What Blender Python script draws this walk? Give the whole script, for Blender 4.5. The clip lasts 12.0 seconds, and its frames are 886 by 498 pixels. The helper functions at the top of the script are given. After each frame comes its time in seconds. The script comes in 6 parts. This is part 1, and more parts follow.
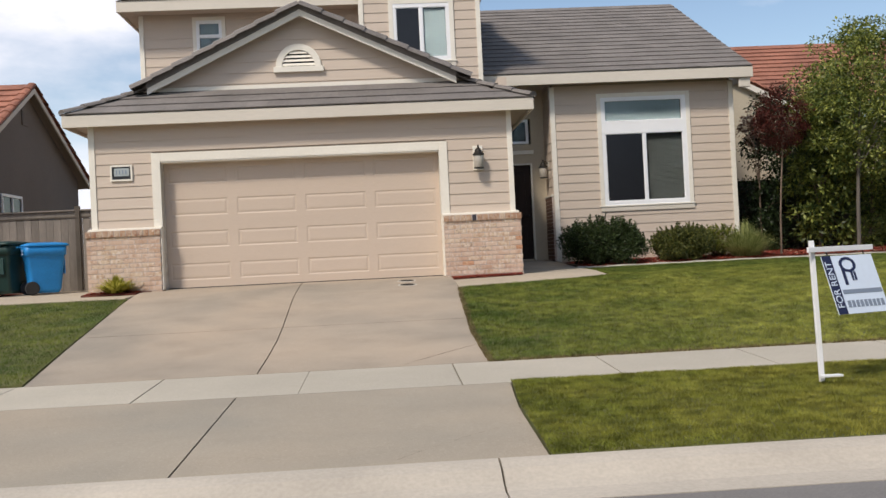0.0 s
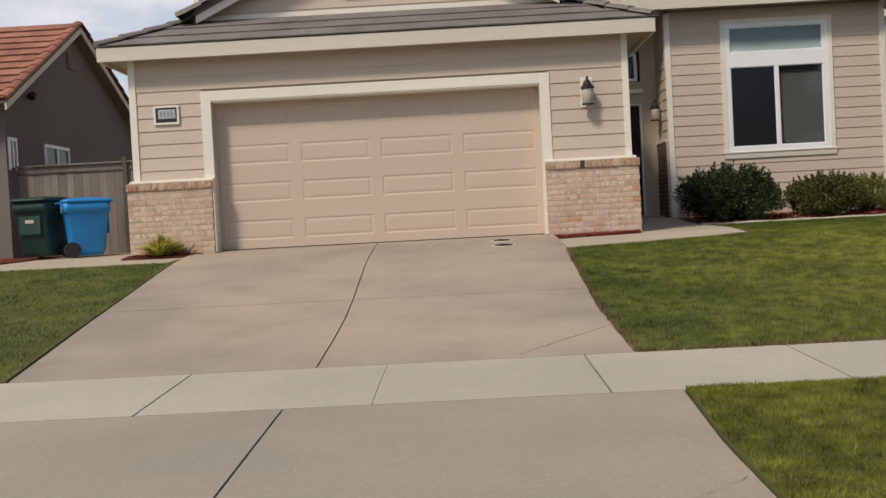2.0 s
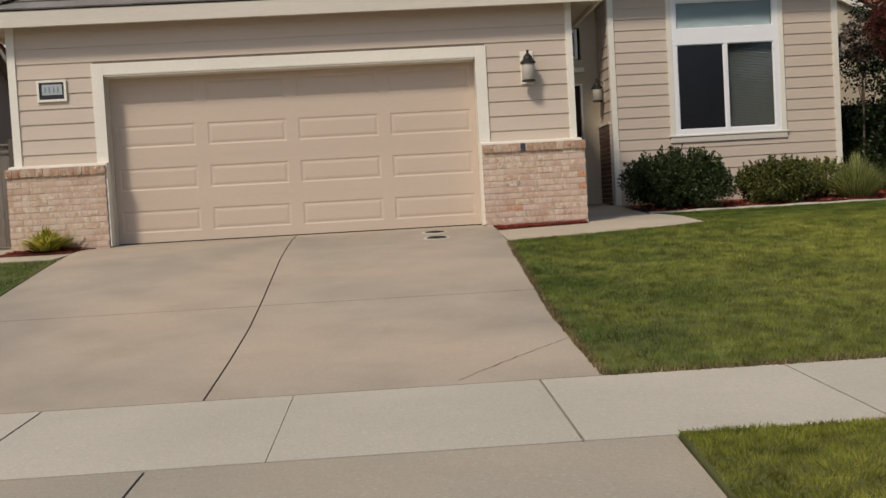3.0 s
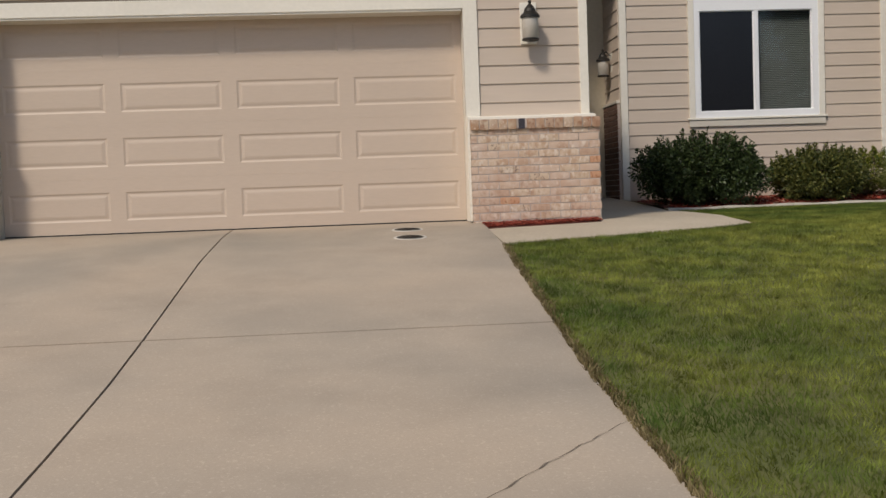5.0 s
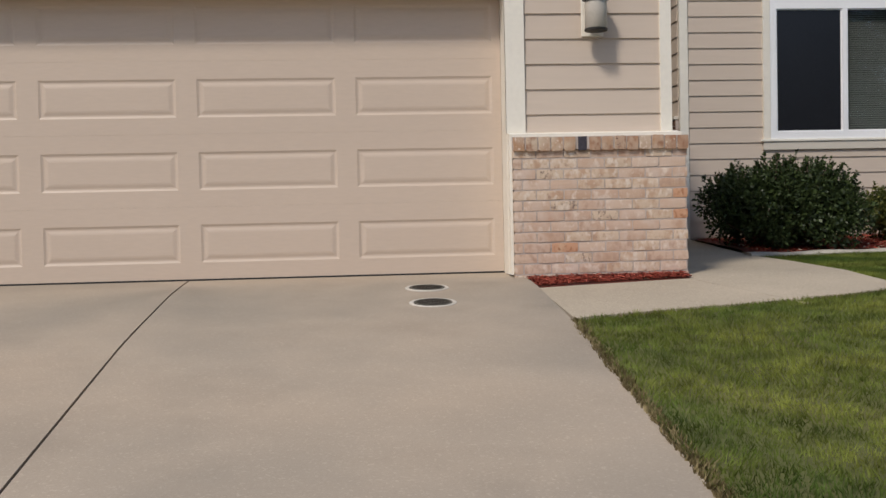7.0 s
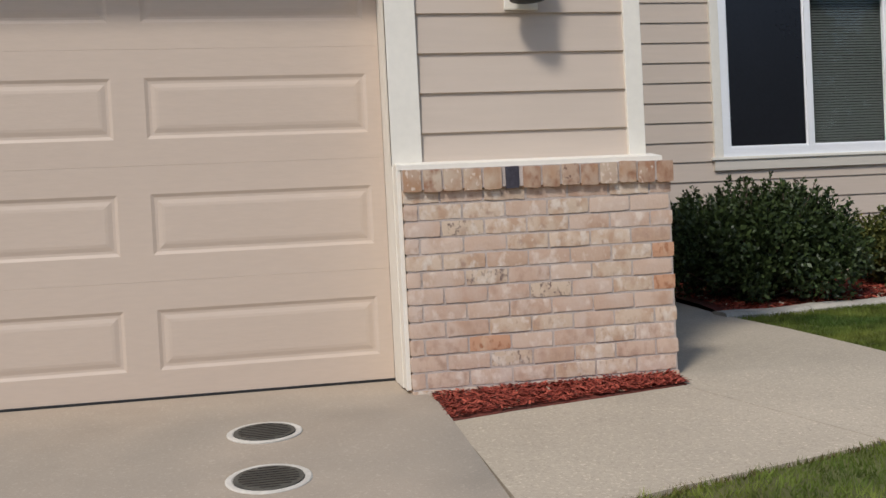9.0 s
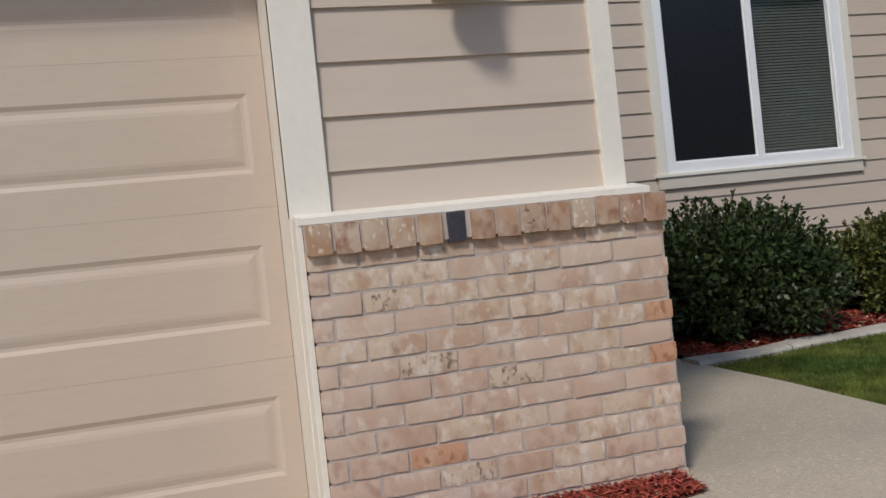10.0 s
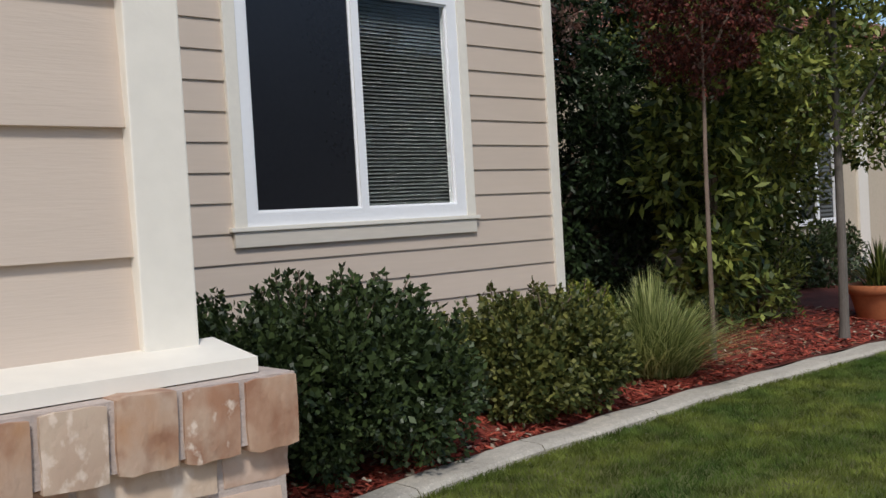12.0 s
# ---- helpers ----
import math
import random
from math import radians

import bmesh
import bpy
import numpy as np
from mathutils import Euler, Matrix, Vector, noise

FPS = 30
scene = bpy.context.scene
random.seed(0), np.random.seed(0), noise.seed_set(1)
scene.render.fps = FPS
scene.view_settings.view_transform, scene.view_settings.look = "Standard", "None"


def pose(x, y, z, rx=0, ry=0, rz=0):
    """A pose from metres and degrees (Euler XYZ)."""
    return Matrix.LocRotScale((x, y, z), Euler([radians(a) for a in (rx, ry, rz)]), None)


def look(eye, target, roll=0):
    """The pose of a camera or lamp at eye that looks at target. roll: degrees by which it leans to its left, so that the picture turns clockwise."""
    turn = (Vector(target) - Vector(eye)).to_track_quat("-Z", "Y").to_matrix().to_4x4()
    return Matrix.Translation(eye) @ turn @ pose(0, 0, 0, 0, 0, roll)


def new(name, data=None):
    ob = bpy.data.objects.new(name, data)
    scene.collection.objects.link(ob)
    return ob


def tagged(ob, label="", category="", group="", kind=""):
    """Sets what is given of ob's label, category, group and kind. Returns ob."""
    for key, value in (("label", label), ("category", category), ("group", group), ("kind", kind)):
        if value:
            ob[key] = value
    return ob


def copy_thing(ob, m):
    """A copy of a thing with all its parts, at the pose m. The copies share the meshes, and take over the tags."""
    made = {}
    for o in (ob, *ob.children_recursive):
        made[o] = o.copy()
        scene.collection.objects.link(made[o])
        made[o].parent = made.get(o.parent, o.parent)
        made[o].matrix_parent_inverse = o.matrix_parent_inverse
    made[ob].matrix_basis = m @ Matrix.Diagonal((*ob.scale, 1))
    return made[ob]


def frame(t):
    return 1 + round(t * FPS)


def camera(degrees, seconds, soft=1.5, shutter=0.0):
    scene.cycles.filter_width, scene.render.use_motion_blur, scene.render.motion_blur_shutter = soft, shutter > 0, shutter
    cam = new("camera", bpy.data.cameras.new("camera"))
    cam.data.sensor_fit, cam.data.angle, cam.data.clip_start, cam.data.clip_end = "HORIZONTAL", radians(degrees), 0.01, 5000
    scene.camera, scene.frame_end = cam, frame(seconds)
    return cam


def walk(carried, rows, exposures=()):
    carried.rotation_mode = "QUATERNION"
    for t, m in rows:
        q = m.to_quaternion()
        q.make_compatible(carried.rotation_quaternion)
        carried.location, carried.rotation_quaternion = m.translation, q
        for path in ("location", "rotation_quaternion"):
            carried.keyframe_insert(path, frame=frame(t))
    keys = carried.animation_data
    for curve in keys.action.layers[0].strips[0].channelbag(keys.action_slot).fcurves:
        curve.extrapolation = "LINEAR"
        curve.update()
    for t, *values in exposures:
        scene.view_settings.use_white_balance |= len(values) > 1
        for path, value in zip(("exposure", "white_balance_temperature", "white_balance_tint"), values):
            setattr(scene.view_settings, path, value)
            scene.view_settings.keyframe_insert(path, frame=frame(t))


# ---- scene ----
cam = camera(47.8, 12.0)
PATH = [
    (0, (1.357, -16.843, 0.261), (1.472, -14.846, 0.284), -2.8),
    (0.5, (1.307, -16.228, 0.275), (1.388, -14.229, 0.268), -2.9),
    (1, (1.246, -15.553, 0.273), (1.287, -13.553, 0.243), -3.0),
    (1.5, (1.185, -14.839, 0.244), (1.181, -12.84, 0.202), -2.9),
    (2, (1.138, -14.116, 0.217), (1.099, -12.117, 0.168), -3.0),
    (2.5, (1.136, -13.379, 0.217), (1.127, -11.38, 0.155), -3.0),
    (3, (1.172, -12.686, 0.255), (1.27, -10.69, 0.172), -3.2),
    (5, (1.299, -9.997, 0.258), (1.448, -8.005, 0.154), -2.1),
    (5.5, (1.326, -9.214, 0.294), (1.47, -7.222, 0.196), -1.9),
    (6, (1.226, -8.6, 0.349), (1.382, -6.608, 0.255), -1.3),
    (6.5, (1.21, -7.973, 0.412), (1.356, -5.98, 0.326), -1.2),
    (8.5, (1.502, -5.213, 0.67), (1.835, -3.241, 0.63), -2.3),
    (9, (1.634, -4.523, 0.762), (2.026, -2.562, 0.712), -2.9),
    (9.5, (1.719, -3.93, 0.847), (2.184, -1.986, 0.8), -3.9),
    (10, (1.848, -3.256, 0.934), (2.425, -1.342, 0.909), -6.0),
    (10.5, (2.007, -2.668, 1.022), (2.85, -0.855, 0.983), -6.4),
    (11, (2.213, -2.21, 1.11), (3.31, -0.54, 1.061), -5.2),
    (11.5, (2.488, -1.787, 1.178), (3.734, -0.223, 1.126), -3.7),
    (12, (2.89, -1.244, 1.222), (4.22, 0.249, 1.165), -3.3),
]
EXPOSURES = [(0.0, 0.19, 6750, 11), (1.0, 0.17, 6950, 11.5), (1.5, 0.04, 7030, 11.5), (2.0, -0.07, 7080, 11.5), (3.0, -0.10, 7080, 11.5), (5.0, -0.08, 6850, 11.5), (6.5, -0.08, 6620, 11.5), (8.5, 0.0, 6300, 10.8), (9.5, -0.03, 6230, 10.6), (10.0, -0.16, 6240, 10.7), (10.5, -0.21, 6260, 10.8), (11.5, -0.15, 6200, 10.5), (12.0, 0.03, 6160, 10.4)]
walk(cam, [(t, look(eye, target, roll)) for t, eye, target, roll in PATH], exposures=EXPOSURES)


# ---- light ----
world = bpy.data.worlds.new("world")
scene.world = world
world.use_nodes = True
wn, wl = world.node_tree.nodes, world.node_tree.links
wn.clear()
SUN = Vector((-0.74, -1.0, 1.44)).normalized()
sky = wn.new("ShaderNodeTexSky")
sky.sky_type = "NISHITA"
sky.sun_disc = False
sky.sun_elevation = math.asin(SUN.z)
sky.sun_rotation = math.atan2(SUN.x, SUN.y)
sky.dust_density = 0.6
sky.ozone_density = 1.2
coord = wn.new("ShaderNodeTexCoord")
stretch = wn.new("ShaderNodeMapping")
stretch.inputs["Scale"].default_value = (1.0, 1.0, 2.4)
stretch.inputs["Location"].default_value = (0.95, 0.1, 0.0)
cloud = wn.new("ShaderNodeTexNoise")
cloud.inputs["Scale"].default_value = 2.6
cloud.inputs["Detail"].default_value = 7.0
cloud.inputs["Roughness"].default_value = 0.55
cover = wn.new("ShaderNodeValToRGB")
cover.color_ramp.elements[0].position, cover.color_ramp.elements[1].position = 0.48, 0.68
white = wn.new("ShaderNodeMixRGB")
white.inputs["Color2"].default_value = (7.2, 7.4, 8.2, 1)
back = wn.new("ShaderNodeBackground")
back.inputs["Strength"].default_value = 0.122
wout = wn.new("ShaderNodeOutputWorld")
wl.new(coord.outputs["Generated"], stretch.inputs["Vector"])
wl.new(stretch.outputs["Vector"], cloud.inputs["Vector"])
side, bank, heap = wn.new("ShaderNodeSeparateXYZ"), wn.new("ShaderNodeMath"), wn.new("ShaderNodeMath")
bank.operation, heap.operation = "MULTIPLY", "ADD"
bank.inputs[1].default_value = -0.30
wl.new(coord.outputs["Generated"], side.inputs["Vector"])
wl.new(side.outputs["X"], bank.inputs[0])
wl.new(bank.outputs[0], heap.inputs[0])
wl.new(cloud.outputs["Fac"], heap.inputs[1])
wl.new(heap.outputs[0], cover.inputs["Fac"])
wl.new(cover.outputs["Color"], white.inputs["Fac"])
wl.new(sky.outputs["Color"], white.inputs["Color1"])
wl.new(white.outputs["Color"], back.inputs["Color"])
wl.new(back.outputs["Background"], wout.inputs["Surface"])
sun = new("sun", bpy.data.lights.new("sun", "SUN"))
sun.data.energy = 2.75
sun.data.angle = radians(9)
sun.data.color = (1.0, 0.94, 0.86)
sun.matrix_world = look(SUN * 60, (0, 0, 0))


# ---- materials ----
def surf(name, col, rough=0.75, var=0.12, big=1.3, fine=60.0, bump=0.15, grain=180.0, rnd=0.0, col2=None, metal=0.0, spot=None, spec=0.4, stretch=(1, 1, 1), hue=0.0, specks=0.0, stain=0.0):
    """A painted or mineral surface: two scales of tint, an optional second colour in patches, fine relief."""
    m = bpy.data.materials.new(name)
    m.use_nodes = True
    n, l = m.node_tree.nodes, m.node_tree.links
    b = n["Principled BSDF"]
    geo = n.new("ShaderNodeNewGeometry")
    mp = n.new("ShaderNodeMapping")
    mp.inputs["Scale"].default_value = stretch
    l.new(geo.outputs["Position"], mp.inputs["Vector"])

    def noise_at(scale, detail=4.0):
        t = n.new("ShaderNodeTexNoise")
        t.inputs["Scale"].default_value = scale
        t.inputs["Detail"].default_value = detail
        l.new(mp.outputs["Vector"], t.inputs["Vector"])
        return t.outputs["Fac"]

    def ramp(fac, a, c):
        r = n.new("ShaderNodeMapRange")
        r.inputs["From Min"].default_value, r.inputs["From Max"].default_value = 0.3, 0.7
        r.inputs["To Min"].default_value, r.inputs["To Max"].default_value = a, c
        l.new(fac, r.inputs["Value"])
        return r.outputs["Result"]

    def times(x, y):
        k = n.new("ShaderNodeMath")
        k.operation = "MULTIPLY"
        l.new(x, k.inputs[0])
        l.new(y, k.inputs[1])
        return k.outputs[0]

    tone = times(ramp(noise_at(big), 1 - var, 1 + var), ramp(noise_at(fine), 1 - var * 0.7, 1 + var * 0.7))
    if rnd or hue:
        info = n.new("ShaderNodeObjectInfo")
        r = n.new("ShaderNodeMapRange")
        r.inputs["To Min"].default_value, r.inputs["To Max"].default_value = 1 - rnd, 1 + rnd
        l.new(info.outputs["Random"], r.inputs["Value"])
        tone = times(tone, r.outputs["Result"])
    if specks:
        # pale sand grains and dark pores
        for scale, lo, hi, gain in ((62.0, 0.60, 0.68, 1 + specks), (120.0, 0.58, 0.68, 1 + 0.6 * specks), (70.0, 0.60, 0.68, 1 - 0.6 * specks), (2.1, 0.38, 0.66, 1 - 0.14 * specks), (9.0, 0.40, 0.66, 1 - 0.10 * specks)):
            r = n.new("ShaderNodeMapRange")
            r.inputs["From Min"].default_value, r.inputs["From Max"].default_value = lo, hi
            r.inputs["To Min"].default_value, r.inputs["To Max"].default_value = 1.0, gain
            l.new(noise_at(scale, 2.0), r.inputs["Value"])
            tone = times(tone, r.outputs["Result"])
    if stain:
        # damp and tyre-worn blotches
        for scale, lo, hi, gain in ((0.5, 0.46, 0.68, 1 - stain), (1.5, 0.50, 0.74, 1 - 0.8 * stain)):
            r = n.new("ShaderNodeMapRange")
            r.inputs["From Min"].default_value, r.inputs["From Max"].default_value = lo, hi
            r.inputs["To Min"].default_value, r.inputs["To Max"].default_value = 1.0, gain
            l.new(noise_at(scale, 3.0), r.inputs["Value"])
            tone = times(tone, r.outputs["Result"])
    base = n.new("ShaderNodeMixRGB")
    base.inputs["Color1"].default_value = (*col, 1)
    base.inputs["Color2"].default_value = (*(col2 or col), 1)
    base.inputs["Fac"].default_value = 0.0
    if col2:
        l.new(ramp(noise_at(spot or big * 2.3, 6.0), 0, 1), base.inputs["Fac"])
    vm = n.new("ShaderNodeVectorMath")
    vm.operation = "SCALE"
    l.new(base.outputs["Color"], vm.inputs[0])
    l.new(tone, vm.inputs["Scale"])
    l.new(vm.outputs["Vector"], b.inputs["Base Color"])
    b.inputs["Roughness"].default_value = rough
    b.inputs["Metallic"].default_value = metal
    b.inputs["Specular IOR Level"].default_value = spec
    if bump:
        bp = n.new("ShaderNodeBump")
        bp.inputs["Strength"].default_value = bump
        bp.inputs["Distance"].default_value = 0.004
        l.new(noise_at(grain, 3.0), bp.inputs["Height"])
        l.new(bp.outputs["Normal"], b.inputs["Normal"])
    return m


def leafy(name, dark, light, rough=0.45, spec=0.4, through_light=0.25):
    """Leaves: a tint for each leaf, lit through."""
    m = bpy.data.materials.new(name)
    m.use_nodes = True
    n, l = m.node_tree.nodes, m.node_tree.links
    b = n["Principled BSDF"]
    geo = n.new("ShaderNodeNewGeometry")
    mix = n.new("ShaderNodeMixRGB")
    mix.inputs["Color1"].default_value, mix.inputs["Color2"].default_value = (*dark, 1), (*light, 1)
    pw = n.new("ShaderNodeMath")
    pw.operation = "POWER"
    pw.inputs[1].default_value = 1.6
    l.new(geo.outputs["Random Per Island"], pw.inputs[0])
    l.new(pw.outputs[0], mix.inputs["Fac"])
    l.new(mix.outputs["Color"], b.inputs["Base Color"])
    b.inputs["Roughness"].default_value = rough
    b.inputs["Specular IOR Level"].default_value = spec
    tr = n.new("ShaderNodeBsdfTranslucent")
    l.new(mix.outputs["Color"], tr.inputs["Color"])
    ms = n.new("ShaderNodeMixShader")
    ms.inputs["Fac"].default_value = through_light
    l.new(b.outputs["BSDF"], ms.inputs[1])
    l.new(tr.outputs["BSDF"], ms.inputs[2])
    l.new(ms.outputs["Shader"], n["Material Output"].inputs["Surface"])
    return m


SIDING = surf("siding_paint", (0.555, 0.458, 0.370), 0.62, 0.03, 0.9, 14, 0.10, 90, rnd=0.025, stretch=(0.25, 0.25, 3))
TRIM = surf("cream_trim_paint", (0.76, 0.712, 0.615), 0.5, 0.04, 1.2, 25, 0.12, 120)
FASCIA = surf("fascia_paint", (0.62, 0.562, 0.475), 0.55, 0.05, 0.8, 20, 0.12, 120, stretch=(0.4, 1, 3))
DOORPAINT = surf("garage_door_paint", (0.550, 0.442, 0.349), 0.5, 0.03, 0.7, 30, 0.10, 70, stretch=(0.4, 1, 2))
VINYL = surf("white_vinyl", (0.82, 0.82, 0.82), 0.35, 0.02, 1.5, 30, 0.03, 90)
MORTAR = surf("mortar", (0.45, 0.375, 0.325), 0.9, 0.12, 6, 90, 0.5, 260)
BACKING = surf("wall_backing", (0.30, 0.25, 0.20), 0.85, 0.08, 1, 20, 0.1, 80)
CONCRETE = surf("driveway_concrete", (0.430, 0.340, 0.250), 0.88, 0.070, 0.45, 70.0, 0.40, 240, col2=(0.308, 0.269, 0.215), spot=0.5, specks=0.16, stain=0.15)
WALKCON = surf("pavement_concrete", (0.418, 0.378, 0.306), 0.88, 0.07, 0.8, 50.0, 0.3, 240, rnd=0.03, specks=0.14)
APRONCON = surf("apron_concrete", (0.37, 0.307, 0.229), 0.88, 0.07, 0.5, 55.0, 0.35, 240, col2=(0.278, 0.250, 0.200), spot=0.55, specks=0.18)
PATHCON = surf("path_concrete", (0.415, 0.35, 0.262), 0.88, 0.09, 0.7, 55.0, 0.35, 240, specks=0.28)
CURBCON = surf("curb_concrete", (0.44, 0.392, 0.325), 0.88, 0.10, 1.2, 40.0, 0.4, 200)
EDGING = surf("edging_concrete", (0.42, 0.38, 0.315), 0.9, 0.14, 2.0, 22.0, 0.5, 160, specks=0.3)
RINGCON = surf("pale_cement", (0.52, 0.48, 0.415), 0.88, 0.12, 6, 50.0, 0.4, 200)
JOINT = surf("joint_filler", (0.11, 0.09, 0.07), 0.95, 0.2, 3, 40, 0.3, 150)
ASPHALT = surf("asphalt", (0.17, 0.16, 0.15), 0.9, 0.18, 1.0, 60, 0.6, 300)
SOIL = surf("turf_soil", (0.085, 0.098, 0.027), 0.95, 0.2, 2.0, 40, 0.6, 120, col2=(0.105, 0.100, 0.032), spot=1.6)
EARTH = surf("earth", (0.16, 0.12, 0.08), 0.95, 0.2, 0.2, 8, 0.5, 60)
MULCH = surf("mulch_bed", (0.17, 0.035, 0.02), 0.9, 0.35, 4, 60, 0.8, 90, col2=(0.09, 0.03, 0.02), spot=8)
TILE = surf("roof_tile", (0.182, 0.163, 0.148), 0.85, 0.14, 1.4, 16, 0.5, 90, rnd=0.07)
REDTILE = surf("red_roof_tile", (0.30, 0.125, 0.08), 0.85, 0.2, 1.0, 9, 0.5, 70, rnd=0.2)
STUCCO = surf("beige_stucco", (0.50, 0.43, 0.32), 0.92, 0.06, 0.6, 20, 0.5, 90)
GREYSTUCCO = surf("grey_stucco", (0.17, 0.152, 0.138), 0.92, 0.07, 0.6, 20, 0.5, 90)
FENCE = surf("weathered_fence_wood", (0.20, 0.172, 0.145), 0.85, 0.2, 1.5, 24, 0.4, 60, rnd=0.16, stretch=(4, 4, 0.35))
DARKFENCE = surf("dark_fence_wood", (0.055, 0.04, 0.03), 0.85, 0.2, 1.5, 24, 0.4, 60, rnd=0.1, stretch=(4, 4, 0.35))
POSTWOOD = surf("fence_post_wood", (0.085, 0.07, 0.055), 0.85, 0.2, 2, 20, 0.4, 60)
DARKDOOR = surf("dark_stained_door", (0.028, 0.016, 0.011), 0.6, 0.2, 2, 30, 0.1, 60, spec=0.2, stretch=(3, 3, 0.4))
IRON = surf("dark_bronze", (0.035, 0.032, 0.028), 0.42, 0.15, 5, 60, 0.1, 120, metal=0.6)
GRATE = surf("drain_grate", (0.09, 0.085, 0.07), 0.6, 0.25, 12, 90, 0.4, 120, metal=0.3)
LAMPGLASS = surf("frosted_lamp_glass", (0.46, 0.42, 0.36), 0.3, 0.06, 10, 60, 0.05, 90)
GREENBIN = surf("dark_green_plastic", (0.012, 0.042, 0.036), 0.5, 0.12, 4, 40, 0.25, 160)
BLUEBIN = surf("blue_plastic", (0.010, 0.205, 0.52), 0.45, 0.08, 4, 40, 0.25, 160)
RUBBER = surf("black_rubber", (0.02, 0.02, 0.02), 0.8, 0.1, 6, 60, 0.2, 120)
TERRACOTTA = surf("terracotta", (0.42, 0.14, 0.055), 0.8, 0.12, 4, 30, 0.3, 120)
BARK = surf("bark", (0.16, 0.115, 0.085), 0.9, 0.25, 6, 60, 0.8, 70, stretch=(3, 3, 0.6))
PALEBARK = surf("pale_bark", (0.12, 0.102, 0.086), 0.9, 0.2, 6, 60, 0.7, 70, stretch=(3, 3, 0.6))
SIGNWHITE = surf("sign_white", (0.62, 0.70, 0.80), 0.5, 0.03, 3, 30, 0.0)
SIGNBLUE = surf("sign_navy", (0.015, 0.02, 0.06), 0.5, 0.03, 3, 30, 0.0)
SIGNGREY = surf("sign_grey", (0.20, 0.24, 0.30), 0.5, 0.03, 3, 30, 0.0)
POSTWHITE = surf("white_post_paint", (0.80, 0.80, 0.80), 0.4, 0.03, 3, 30, 0.05)
BLIND = surf("blind_slat", (0.10, 0.105, 0.10), 0.5, 0.03, 3, 30, 0.0)
# near-black that stands in for unlit depth behind windows and louvres
UNLITBLACK = surf("dark_room", (0.02, 0.02, 0.022), 0.9, 0.1, 1, 10, 0.0)
# pale blue-grey that stands in for sky mirrored in the panes
SKYSHEET = surf("pale_shade_cloth", (0.36, 0.43, 0.44), 0.7, 0.04, 2, 30, 0.0)
SCREEN = surf("insect_screen", (0.012, 0.012, 0.0145), 0.24, 0.10, 1, 30, 0.0)
PLAQUE = surf("plaque_black", (0.02, 0.022, 0.025), 0.4, 0.1, 5, 60, 0.0)
DIGITS = surf("plaque_grey", (0.38, 0.42, 0.42), 0.5, 0.1, 12, 80, 0.0)

GLASS = bpy.data.materials.new("window_glass")
GLASS.use_nodes = True
gn, gl = GLASS.node_tree.nodes, GLASS.node_tree.links
gb = gn["Principled BSDF"]
gb.inputs["Base Color"].default_value = (0.78, 0.82, 0.82, 1)
gb.inputs["Roughness"].default_value = 0.02
gb.inputs["IOR"].default_value = 1.30
gb.inputs["Transmission Weight"].default_value = 1.0


